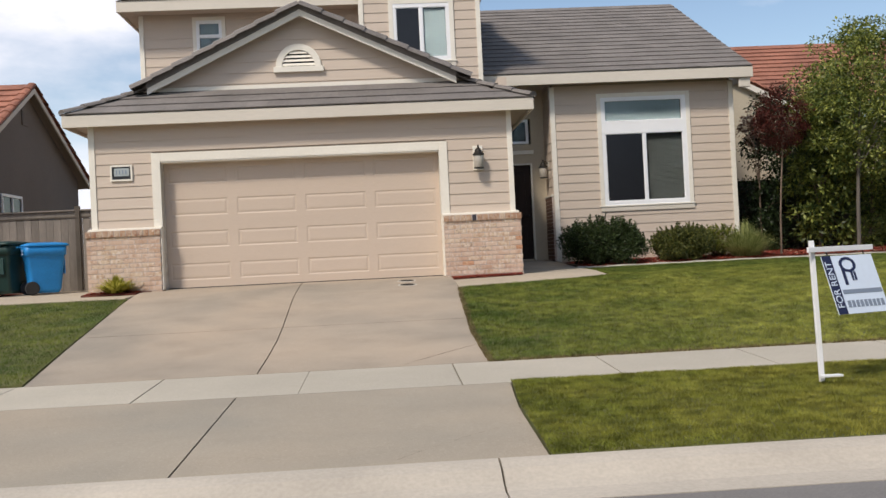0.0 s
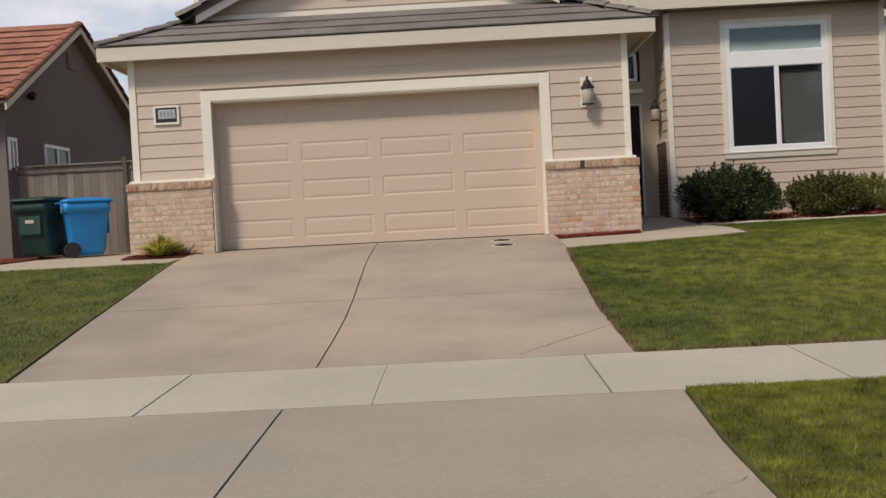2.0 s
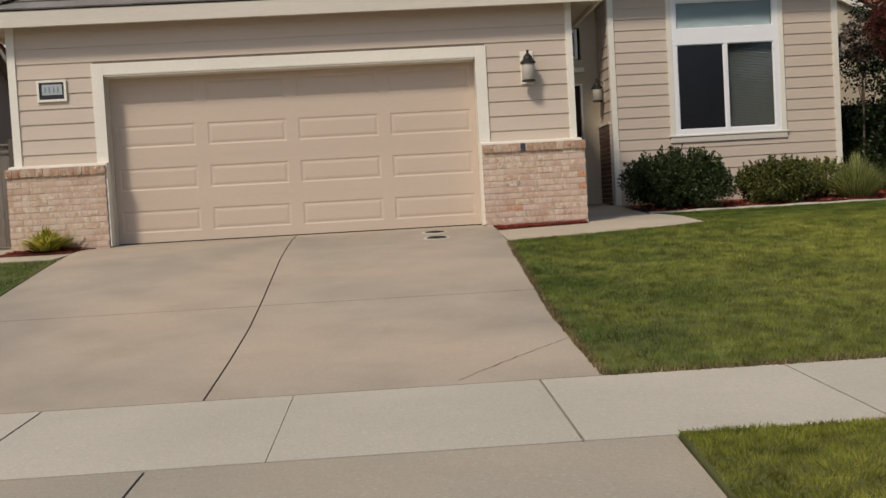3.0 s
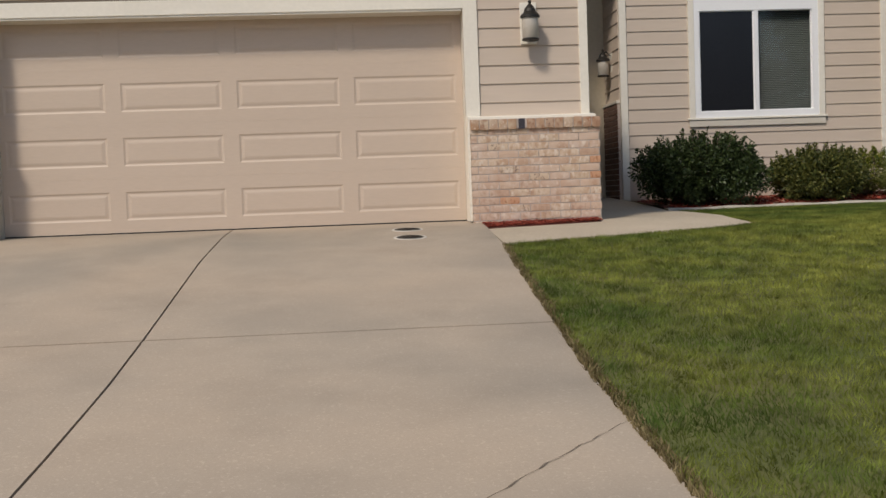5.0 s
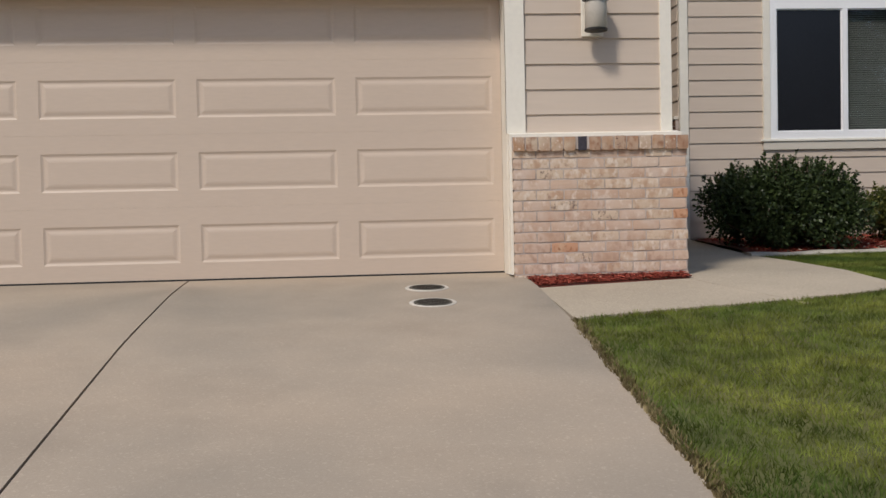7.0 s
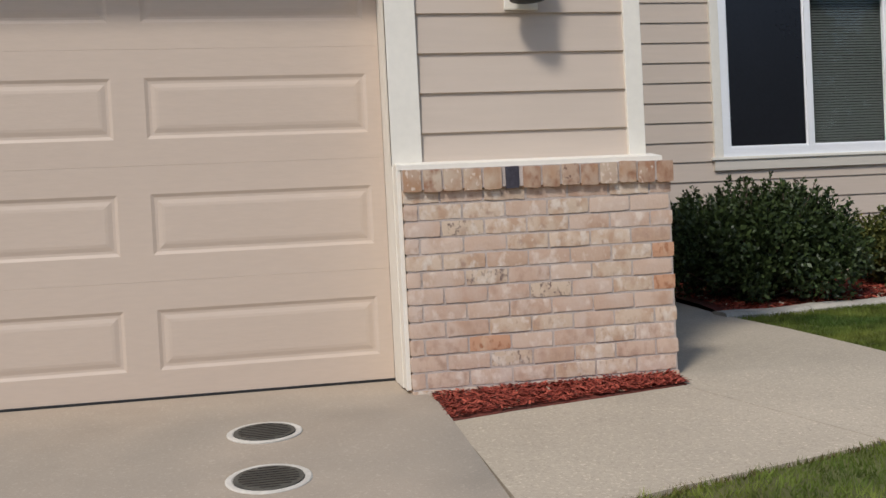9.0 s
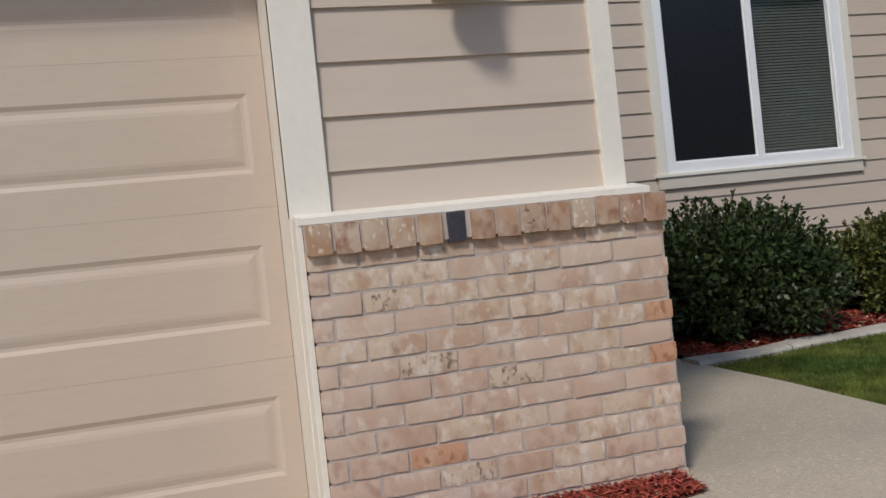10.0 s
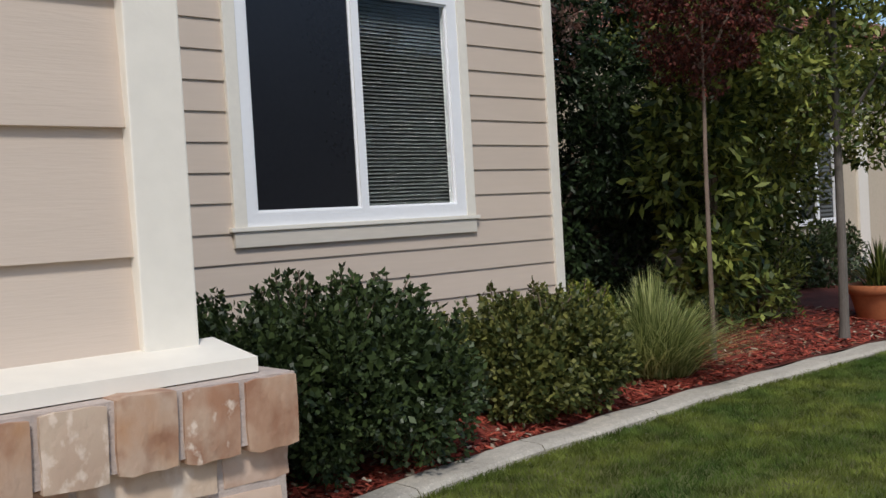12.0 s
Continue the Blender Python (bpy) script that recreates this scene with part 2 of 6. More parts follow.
def brick_material(name, STOPS, smears):
    """Used-look bricks: pink-tan, orange or buff for each brick, with lime wash and dark smears."""
    m = bpy.data.materials.new(name)
    m.use_nodes = True
    n, l = m.node_tree.nodes, m.node_tree.links
    b = n["Principled BSDF"]
    info, geo = n.new("ShaderNodeObjectInfo"), n.new("ShaderNodeNewGeometry")
    ramp = n.new("ShaderNodeValToRGB")
    ramp.color_ramp.interpolation = "LINEAR"
    stops = STOPS
    el = ramp.color_ramp.elements
    for i, (p, c) in enumerate(stops):
        e = el[i] if i < 2 else el.new(p)
        e.position, e.color = p, (*c, 1)
    l.new(info.outputs["Random"], ramp.inputs["Fac"])

    streak = n.new("ShaderNodeMapping")
    streak.inputs["Scale"].default_value = (1.15, 1.15, 0.85)
    l.new(geo.outputs["Position"], streak.inputs["Vector"])

    def patch(scale, lo, hi, detail=5.0):
        t, r = n.new("ShaderNodeTexNoise"), n.new("ShaderNodeMapRange")
        t.inputs["Scale"].default_value, t.inputs["Detail"].default_value = scale, detail
        r.inputs["From Min"].default_value, r.inputs["From Max"].default_value = lo, hi
        l.new(streak.outputs["Vector"], t.inputs["Vector"])
        l.new(t.outputs["Fac"], r.inputs["Value"])
        return r.outputs["Result"], t.outputs["Fac"]

    def gated(fac, every):
        """Lets a smear show on some bricks only, picked by the brick's own number."""
        spin, wrap, gate, both = (n.new("ShaderNodeMath") for _ in range(4))
        spin.operation, wrap.operation, gate.operation, both.operation = "MULTIPLY", "FRACT", "GREATER_THAN", "MULTIPLY"
        spin.inputs[1].default_value, gate.inputs[1].default_value = 11.0 + 17.0 * every, every
        l.new(info.outputs["Random"], spin.inputs[0])
        l.new(spin.outputs[0], wrap.inputs[0])
        l.new(wrap.outputs[0], gate.inputs[0])
        l.new(gate.outputs[0], both.inputs[0])
        l.new(fac, both.inputs[1])
        return both.outputs[0]

    col = ramp.outputs["Color"]
    for scale, lo, hi, tint, every in smears:
        k = n.new("ShaderNodeMixRGB")
        k.inputs["Color2"].default_value = (*tint, 1)
        l.new(gated(patch(scale, lo, hi)[0], every), k.inputs["Fac"])
        l.new(col, k.inputs["Color1"])
        col = k.outputs["Color"]
    l.new(col, b.inputs["Base Color"])
    b.inputs["Roughness"].default_value = 0.88
    bp = n.new("ShaderNodeBump")
    bp.inputs["Strength"].default_value, bp.inputs["Distance"].default_value = 0.5, 0.004
    l.new(patch(70, 0.3, 0.7)[1], bp.inputs["Height"])
    l.new(bp.outputs["Normal"], b.inputs["Normal"])
    return m


BRICK = brick_material("used_brick", [(0.0, (0.49, 0.325, 0.23)), (0.2, (0.57, 0.42, 0.315)), (0.45, (0.51, 0.35, 0.255)), (0.7, (0.60, 0.455, 0.35)), (1.0, (0.46, 0.30, 0.20))],
                       ((7, 0.45, 0.75, (0.58, 0.46, 0.375), 0.0), (9, 0.48, 0.66, (0.46, 0.30, 0.205), 0.45), (22, 0.48, 0.70, (0.42, 0.275, 0.195), 0.5), (18, 0.52, 0.70, (0.66, 0.545, 0.445), 0.4)))
CAPBRICK = brick_material("cap_brick", [(0.0, (0.38, 0.225, 0.13)), (0.2, (0.46, 0.32, 0.225)), (0.4, (0.36, 0.20, 0.115)), (0.6, (0.47, 0.34, 0.245)), (0.8, (0.35, 0.185, 0.105)), (0.95, (0.27, 0.115, 0.075))],
                          ((9, 0.42, 0.72, (0.53, 0.42, 0.31), 0.2), (13, 0.46, 0.70, (0.40, 0.22, 0.115), 0.45), (20, 0.46, 0.68, (0.28, 0.14, 0.08), 0.35), (40, 0.56, 0.66, (0.64, 0.52, 0.41), 0.5), (55, 0.58, 0.66, (0.19, 0.11, 0.08), 0.7)))
ORANGEBRICK = brick_material("orange_brick", [(0.0, (0.49, 0.25, 0.14)), (1.0, (0.53, 0.30, 0.18))], ((12, 0.50, 0.72, (0.56, 0.40, 0.27), 0.0), (30, 0.52, 0.66, (0.36, 0.16, 0.08), 0.0)))
SPLOTCHBRICK = brick_material("splotched_brick", [(0.0, (0.52, 0.39, 0.28)), (1.0, (0.59, 0.46, 0.335))], ((12, 0.48, 0.72, (0.40, 0.27, 0.19), 0.0), (50, 0.55, 0.68, (0.19, 0.13, 0.105), 0.0), (20, 0.54, 0.68, (0.64, 0.54, 0.44), 0.0)))
STREAKBRICK = brick_material("streaked_brick", [(0.0, (0.55, 0.42, 0.305)), (1.0, (0.60, 0.46, 0.34))], ((11, 0.46, 0.62, (0.47, 0.31, 0.205), 0.0), (24, 0.56, 0.74, (0.38, 0.25, 0.18), 0.0), (19, 0.52, 0.66, (0.65, 0.55, 0.45), 0.0)))
# entry bricks: the recess's shade is mixed into this dark brown
SHADEDBRICK = surf("brown_brick", (0.15, 0.085, 0.06), 0.88, 0.15, 14, 60, 0.4, 120, rnd=0.2)
DARKBRICK = surf("black_brick", (0.045, 0.04, 0.05), 0.8, 0.2, 20, 80, 0.4, 120)


# ---- builders ----
def thing(name, label, category, at=(0, 0, 0), group="", kind=""):
    ob = new(name)
    ob.location = at
    ob.empty_display_size = 0.1
    return tagged(ob, label, category, group, kind)


def part(name, bm, material, parent=None, label=""):
    """Links a bmesh as one mesh object, under a thing or a part where one is given. Coordinates are the world's."""
    me = bpy.data.meshes.new(name)
    bm.to_mesh(me)
    bm.free()
    return put_mesh(name, me, material, parent, label)


def put_mesh(name, me, material, parent=None, label=""):
    if material and not me.materials:
        me.materials.append(material)
    ob = new(name, me)
    if parent:
        ob.parent = parent
        chain, up = [], parent
        while up:
            chain.append(up)
            up = up.parent
        total = Matrix()
        for o in reversed(chain):
            total = total @ o.matrix_parent_inverse @ o.matrix_basis
        ob.matrix_parent_inverse = total.inverted()
    if label:
        tagged(ob, label)
    return ob


def box(bm, x0, x1, y0, y1, z0, z1, bevel=0.0):
    g = bmesh.ops.create_cube(bm, size=1.0, matrix=Matrix.Translation(((x0 + x1) / 2, (y0 + y1) / 2, (z0 + z1) / 2)) @ Matrix.Diagonal((x1 - x0, y1 - y0, z1 - z0, 1)))
    if bevel:
        es = {e for v in g["verts"] for e in v.link_edges}
        bmesh.ops.bevel(bm, geom=list(es), offset=bevel, segments=2, affect="EDGES", profile=0.6)
    return bm


def block(x0, x1, y0, y1, z0, z1, bevel=0.0):
    return box(bmesh.new(), x0, x1, y0, y1, z0, z1, bevel)


def prism(bm, low, high):
    """A solid between two outlines of equal length (lists of points)."""
    a = [bm.verts.new(p) for p in low]
    b = [bm.verts.new(p) for p in high]
    k = len(a)
    bm.faces.new(list(reversed(a)))
    bm.faces.new(b)
    for i in range(k):
        bm.faces.new((a[i], a[(i + 1) % k], b[(i + 1) % k], b[i]))
    bmesh.ops.recalc_face_normals(bm, faces=bm.faces)
    return bm


def lathe(bm, profile, at, seg=24, squash=1.0):
    """A turned shape from (radius, height) pairs."""
    rings = []
    for r, z in profile:
        rings.append([bm.verts.new((at[0] + r * math.cos(2 * math.pi * i / seg), at[1] + squash * r * math.sin(2 * math.pi * i / seg), at[2] + z)) for i in range(seg)])
    for a, b in zip(rings, rings[1:]):
        for i in range(seg):
            bm.faces.new((a[i], a[(i + 1) % seg], b[(i + 1) % seg], b[i]))
    bm.faces.new(list(reversed(rings[0])))
    bm.faces.new(rings[-1])
    return bm


def tube(bm, pts, radii, seg=8):
    rings = []
    for i, p in enumerate(pts):
        p = Vector(p)
        d = (Vector(pts[min(i + 1, len(pts) - 1)]) - Vector(pts[max(i - 1, 0)])).normalized()
        a = d.orthogonal().normalized()
        c = d.cross(a)
        r = radii[i]
        rings.append([bm.verts.new(p + a * r * math.cos(2 * math.pi * k / seg) + c * r * math.sin(2 * math.pi * k / seg)) for k in range(seg)])
    for a, b in zip(rings, rings[1:]):
        for k in range(seg):
            try:
                bm.faces.new((a[k], a[(k + 1) % seg], b[(k + 1) % seg], b[k]))
            except ValueError:
                pass
    bm.faces.new(list(reversed(rings[0])))
    bm.faces.new(rings[-1])
    return bm


def swarm(name, verts, sides, material, parent=None, label=""):
    """One mesh of many small faces of equal side count, from an array of corners."""
    me = bpy.data.meshes.new(name)
    k = len(verts)
    me.vertices.add(k)
    me.vertices.foreach_set("co", np.asarray(verts, np.float32).ravel())
    me.loops.add(k)
    me.loops.foreach_set("vertex_index", np.arange(k, dtype=np.int32))
    me.polygons.add(k // sides)
    me.polygons.foreach_set("loop_start", np.arange(0, k, sides, dtype=np.int32))
    me.polygons.foreach_set("loop_total", np.full(k // sides, sides, np.int32))
    me.update(calc_edges=True)
    return put_mesh(name, me, material, parent, label)


def lerp(knots, v):
    return float(np.interp(v, [k[0] for k in knots], [k[1] for k in knots]))


# ---- ground heights ----
DRIVE = [(-11.2, -0.875), (-8.38, -0.80), (-7.07, -0.75), (-1.63, -0.158), (-0.45, -0.045), (0.28, -0.002), (0.42, 0.0), (3.0, 0.0)]
LEFT_EDGE = [(-11.2, -2.35), (-8.38, -2.2), (-7.07, -2.15), (-5.1, -2.33), (-0.95, -2.66), (0.0, -2.7), (0.12, -2.34), (0.42, -2.34)]
RIGHT_EDGE = [(-11.2, 2.23), (-9.6, 2.27), (-8.38, 2.36), (-7.07, 2.32), (-5.5, 2.295), (-2.84, 2.385), (-1.63, 2.437), (0.0, 2.45), (0.12, 2.34), (0.42, 2.34)]
CENTRE = [(-11.25, 0.09), (-8.5, 0.055), (-7.07, 0.06), (-6.2, 0.075), (-5.3, 0.075), (-4.4, 0.05), (-2.0, -0.04), (-0.3, -0.065), (0.3, -0.07)]


def drive_z(y):
    return lerp(DRIVE, y)


def lawn_z(x, y):
    hump = 0.06 * math.sin(math.pi * min(max((y + 7.07) / 7.0, 0.0), 1.0)) * min(max((x - 2.4) / 3.0, 0.12), 1.0)
    return lerp([(-7.07, -0.75), (-1.63, -0.172), (0.0, -0.080), (2.3, -0.035), (3.0, -0.03)], y) + hump


def path_z(x, y):
    return lerp([(-1.63, -0.150), (-0.3, -0.055), (0.0, -0.03), (2.3, -0.01), (4.0, 0.12), (4.7, 0.16)], y)


def left_z(x, y):
    return lerp([(-7.07, -0.735), (-1.1, -0.10), (0.0, -0.05), (3.0, 0.0)], y) - 0.01 * max(0.0, -x - 5)


def sheet(bm, left, right, y0, y1, zf, nx=6, ny=12, thick=0.12):
    """A slab between two side lines, x = left(y) and x = right(y), with its top at zf(x, y)."""
    top = []
    for j in range(ny + 1):
        y = y0 + (y1 - y0) * j / ny
        a, b = left(y), right(y)
        top.append([bm.verts.new((a + (b - a) * i / nx, y, zf(a + (b - a) * i / nx, y))) for i in range(nx + 1)])
    for j in range(ny):
        for i in range(nx):
            bm.faces.new((top[j][i], top[j][i + 1], top[j + 1][i + 1], top[j + 1][i]))
    rim = top[0] + [r[-1] for r in top[1:]] + top[-1][-2::-1] + [r[0] for r in top[-2:0:-1]]
    low = [bm.verts.new(v.co - Vector((0, 0, thick))) for v in rim]
    for i in range(len(rim)):
        k = (i + 1) % len(rim)
        bm.faces.new((rim[i], low[i], low[k], rim[k]))
    return bm


def structure(name, bm, material, label, category):
    return tagged(part(name, bm, material), label, category, kind="structure")


# ---- ground ----
bm = bmesh.new()
rows = []
for y, z in [(-300, -1.3), (-40, -1.25), (-22, -1.2), (-11.9, -1.2), (-10, -1.15), (-7, -1.0), (-1.5, -0.4), (4, -0.25), (12, -0.2), (40, -0.2), (400, -0.2)]:
    rows.append([bm.verts.new((x, y, z)) for x in (-400, -60, -12, 0, 14, 60, 400)])
for a, b in zip(rows, rows[1:]):
    for i in range(6):
        bm.faces.new((a[i], a[i + 1], b[i + 1], b[i]))
structure("ground", bm, EARTH, "bare brown earth under lawns and houses", "ground")

bm = bmesh.new()
rows = []
for y, z in [(-22.0, -1.0), (-19.5, -0.95), (-16.8, -0.92), (-14.0, -0.95), (-11.74, -1.0)]:
    rows.append([bm.verts.new((x, y, z)) for x in np.linspace(-80, 80, 33)])
for a, b in zip(rows, rows[1:]):
    for i in range(32):
        bm.faces.new((a[i], a[i + 1], b[i + 1], b[i]))
structure("road", bm, ASPHALT, "grey worn asphalt residential street", "road")

# curb and gutter in long cast pieces
curb = thing("curb", "pale concrete rolled curb and gutter along the street", "curb", kind="structure")
CURB_LINE = [(-11.19, -0.872), (-11.26, -0.878), (-11.34, -0.90), (-11.44, -0.96), (-11.52, -0.985), (-11.74, -0.995)]
edges = [-40, -20, -8.2, -5.2, -1.12, 1.94, 4.98, 8.0, 14, 40]
for a, b in zip(edges, edges[1:]):
    bm = bmesh.new()
    outline = CURB_LINE + [(-11.74, -1.15), (-11.19, -1.15)]
    prism(bm, [(a + 0.006, y, z) for y, z in outline], [(b - 0.006, y, z) for y, z in outline])
    part("curb_piece", bm, CURBCON, curb)

# far side of the street
bm = block(-80, 80, -22.3, -22.0, -1.2, -0.86, 0.03)
structure("curb_far", bm, CURBCON, "pale concrete curb across the street", "curb")

# pavement slabs
pavement = thing("pavement", "pale concrete pavement in square cast slabs", "pavement", kind="structure")
part("joint_bed", block(-40, 40, -8.37, -7.08, -1.0, -0.812), JOINT, pavement, "dark joint filler")
xs = [-40, -20] + [1.955 - 1.39 * k for k in range(9, 0, -1)] + [1.955 + 1.41 * k for k in range(0, 9)] + [25, 40]
xs = sorted(xs)
for a, b in zip(xs, xs[1:]):
    bm = bmesh.new()
    la, lb = (0.002 if -0.5 < k < 1.2 else 0.007 for k in (a, b))
    sheet(bm, lambda y: a + la, lambda y: b - lb, -8.37, -7.08, lambda x, y: lerp([(-8.38, -0.80), (-7.07, -0.75)], y), 3, 3)
    part("slab", bm, WALKCON, pavement)

# driveway slabs
driveway = thing("driveway", "tan stained concrete driveway sloping up to the garage", "driveway", kind="structure")
bm = bmesh.new()
sheet(bm, lambda y: lerp(LEFT_EDGE, y) + 0.03, lambda y: lerp(RIGHT_EDGE, y) - 0.03, -7.06, 0.4, lambda x, y: drive_z(y) - 0.012, 4, 24)
part("joint_bed", bm, JOINT, driveway, "dark joint filler")
CROSS = -4.46
for side in (0, 1):
    for y0, y1 in ((-7.065, CROSS - 0.011), (CROSS + 0.011, 0.40)):
        bm = bmesh.new()
        lf = (lambda y: lerp(LEFT_EDGE, y)) if side == 0 else (lambda y: lerp(CENTRE, y) + 0.0065)
        rf = (lambda y: lerp(CENTRE, y) - 0.0065) if side == 0 else (lambda y: lerp(RIGHT_EDGE, y))
        sheet(bm, lf, rf, y0, y1, lambda x, y: drive_z(y), 6, 26)
        part("slab", bm, CONCRETE, driveway)
apron = thing("driveway_apron", "stained grey-tan concrete driveway apron by the street", "driveway", kind="structure")
bm = bmesh.new()
sheet(bm, lambda y: lerp(LEFT_EDGE, y) + 0.02, lambda y: lerp(RIGHT_EDGE, y) - 0.02, -11.185, -8.385, lambda x, y: drive_z(y) - 0.012, 4, 8)
part("joint_bed", bm, JOINT, apron, "dark joint filler")
for lf, rf in (((lambda y: lerp(LEFT_EDGE, y)), (lambda y: lerp(CENTRE, y) - 0.0065)), ((lambda y: lerp(CENTRE, y) + 0.0065), (lambda y: lerp(RIGHT_EDGE, y)))):
    bm = bmesh.new()
    sheet(bm, lf, rf, -11.18, -8.39, lambda x, y: drive_z(y), 6, 10)
    part("slab", bm, APRONCON, apron)



def crack(parent, pts, width=0.007):
    """A hairline crack that wanders between the points, a touch above the slab."""
    bm = bmesh.new()
    rows = []
    for (xa, ya), (xb, yb) in zip(pts, pts[1:]):
        for k in range(10):
            f = k / 10
            x, y = xa + (xb - xa) * f + random.uniform(-0.012, 0.012), ya + (yb - ya) * f
            w = width * random.uniform(0.4, 1.2) / 2
            rows.append([bm.verts.new((x - w, y - w, drive_z(y) + 0.004)), bm.verts.new((x + w, y + w, drive_z(y) + 0.004))])
    for a, b in zip(rows, rows[1:]):
        bm.faces.new((a[0], a[1], b[1], b[0]))
    part("crack", bm, STAIN, parent, "thin dark crack")


STAIN = surf("crack_dirt", (0.17, 0.135, 0.10), 0.95, 0.2, 3, 40, 0.2, 150)
crack(driveway, [(2.30, -6.15), (1.90, -6.55), (1.45, -7.05)], 0.024)
crack(apron, [(2.23, -10.15), (1.76, -10.59), (1.30, -11.15)], 0.014)

# garage floor and the path to the entry
structure("garage_floor", block(-3.2, 3.2, 0.405, 6.0, -0.1, -0.003), CONCRETE, "plain concrete garage floor", "floor")


PATH_EDGE = [(-1.64, 2.47), (-1.60, 2.56), (-1.46, 3.02), (-1.33, 3.55), (-1.18, 4.1), (-1.02, 4.52), (-0.88, 4.83), (-0.78, 4.93), (-0.60, 4.93), (0.0, 4.91), (0.5, 4.96), (1.3, 5.03), (2.3, 5.06), (4.1, 4.96), (4.95, 4.96)]


def path_right(y):
    return lerp(PATH_EDGE, y)


def path_left(y):
    return 2.452 if y < 0.05 else 3.67


entry_path = thing("entry_path", "tan concrete path from driveway to front door", "path", kind="structure")


def path_joint(y):
    return 3.62 + 0.3 * (-0.2 - y)


part("joint_bed", sheet(bmesh.new(), lambda y: 2.47, lambda y: min(path_right(y), 4.4) - 0.02, -1.60, 0.02, lambda x, y: path_z(x, y) - 0.012, 6, 24), JOINT, entry_path, "dark joint filler")
part("slab", sheet(bmesh.new(), path_left, lambda y: min(path_right(y), path_joint(y) - 0.003), -1.63, 0.03, path_z, 5, 34), PATHCON, entry_path)
part("slab", sheet(bmesh.new(), lambda y: path_joint(y) + 0.003 if y < 0.03 else 3.67, lambda y: max(path_right(y), path_joint(y) + 0.004), -1.40, 4.95, path_z, 6, 90), PATHCON, entry_path)


# ---- lawns ----
def lawn_left_of(y):
    if y < -1.635:
        return lerp(RIGHT_EDGE, y) + 0.015
    return path_right(y) + 0.015


CURVE = [(5.0, 2.20), (5.5, 2.27), (6.5, 2.38), (8.1, 2.47), (9.7, 2.47), (11.0, 2.42), (13.0, 2.25), (16.0, 2.0), (30.0, 2.0)]
LAWN_MAT = SOIL
bm = bmesh.new()
sheet(bm, lawn_left_of, lambda y: 26.0, -7.06, 2.2, lawn_z, 60, 120, 0.3)
structure("lawn_1", bm, LAWN_MAT, "mown green lawn between pavement and planting bed", "lawn")
bm = bmesh.new()
sheet(bm, lambda y: -26.0, lambda y: lerp(LEFT_EDGE, y) - 0.015, -7.06, -1.12, left_z, 30, 16, 0.3)
structure("lawn_2", bm, LAWN_MAT, "mown green lawn beside the driveway", "lawn")


def strip_z(x, y):
    return lerp([(-11.18, -0.874), (-11.0, -0.85), (-8.6, -0.77), (-8.38, -0.795)], y)


bm = bmesh.new()
sheet(bm, lambda y: lerp(RIGHT_EDGE, y) + 0.015, lambda y: 26.0, -11.18, -8.385, strip_z, 30, 8, 0.3)
structure("lawn_3", bm, LAWN_MAT, "mown yellow-green grass strip along the curb", "lawn")
bm = bmesh.new()
sheet(bm, lambda y: -26.0, lambda y: lerp(LEFT_EDGE, y) - 0.015, -11.18, -8.385, strip_z, 30, 8, 0.3)
structure("lawn_4", bm, LAWN_MAT, "mown grass strip along the curb", "lawn")

# left yard: concrete strip, pad for the bins, mulch
bm = sheet(bmesh.new(), lambda y: -14.0, lambda y: -2.71, -1.115, -0.35, lambda x, y: left_z(x, y) + 0.012, 20, 4)
structure("side_path", bm, PATHCON, "narrow concrete path edging the side lawn", "path")
bm = sheet(bmesh.new(), lambda y: -5.75, lambda y: -3.62, -0.345, 3.4, lambda x, y: left_z(x, y) + 0.008, 6, 8)
structure("bin_pad", bm, PATHCON, "concrete pad beside the garage under the bins", "path")
bm = sheet(bmesh.new(), lambda y: -14.0, lambda y: -5.755, -0.345, 3.4, lambda x, y: left_z(x, y) + 0.03, 8, 6)
structure("mulch_bed_2", bm, MULCH, "red bark mulch bed by the side fence", "mulch bed")
bm = sheet(bmesh.new(), lambda y: -3.6, lambda y: -2.5 if y > 0 else -2.72, -0.34, 0.03, lambda x, y: drive_z(y) + 0.012, 6, 3)
structure("mulch_bed_3", bm, MULCH, "small red bark mulch bed at the brick pier", "mulch bed")


# ---- the house: garage front ----
WALL_Y = 0.155       # face of the sheathing; boards and trim stand in front
DOOR_L, DOOR_R, DOOR_T = -2.34, 2.34, 2.145
G_L, G_R = -3.50, 3.60
BRICK_T = 0.935


def lap_boards(parent, x0, x1, y, lines, material=SIDING, thick=0.018):
    """Lap siding: each board is thicker at its lower edge and oversails the one below. lines: the lower edges' heights, and the top."""
    for z0, z1 in zip(lines, lines[1:]):
        lo, hi = z0, z1 + 0.012
        bm = bmesh.new()
        prism(bm, [(x0, y, lo), (x0, y - thick, lo), (x0, y - thick, lo + 0.002), (x0, y - 0.005, hi), (x0, y, hi)],
              [(x1, y, lo), (x1, y - thick, lo), (x1, y - thick, lo + 0.002), (x1, y - 0.005, hi), (x1, y, hi)])
        part("siding_board", bm, material, parent)


wall_garage = thing("wall_garage_front", "beige lap-sided garage front with brick piers", "wall", kind="structure")
bm = bmesh.new()
box(bm, G_L, DOOR_L, WALL_Y, WALL_Y + 0.27, -0.1, 2.9)
box(bm, DOOR_R, G_R, WALL_Y, WALL_Y + 0.27, -0.1, 2.9)
box(bm, DOOR_L, DOOR_R, WALL_Y, WALL_Y + 0.27, DOOR_T, 2.9)
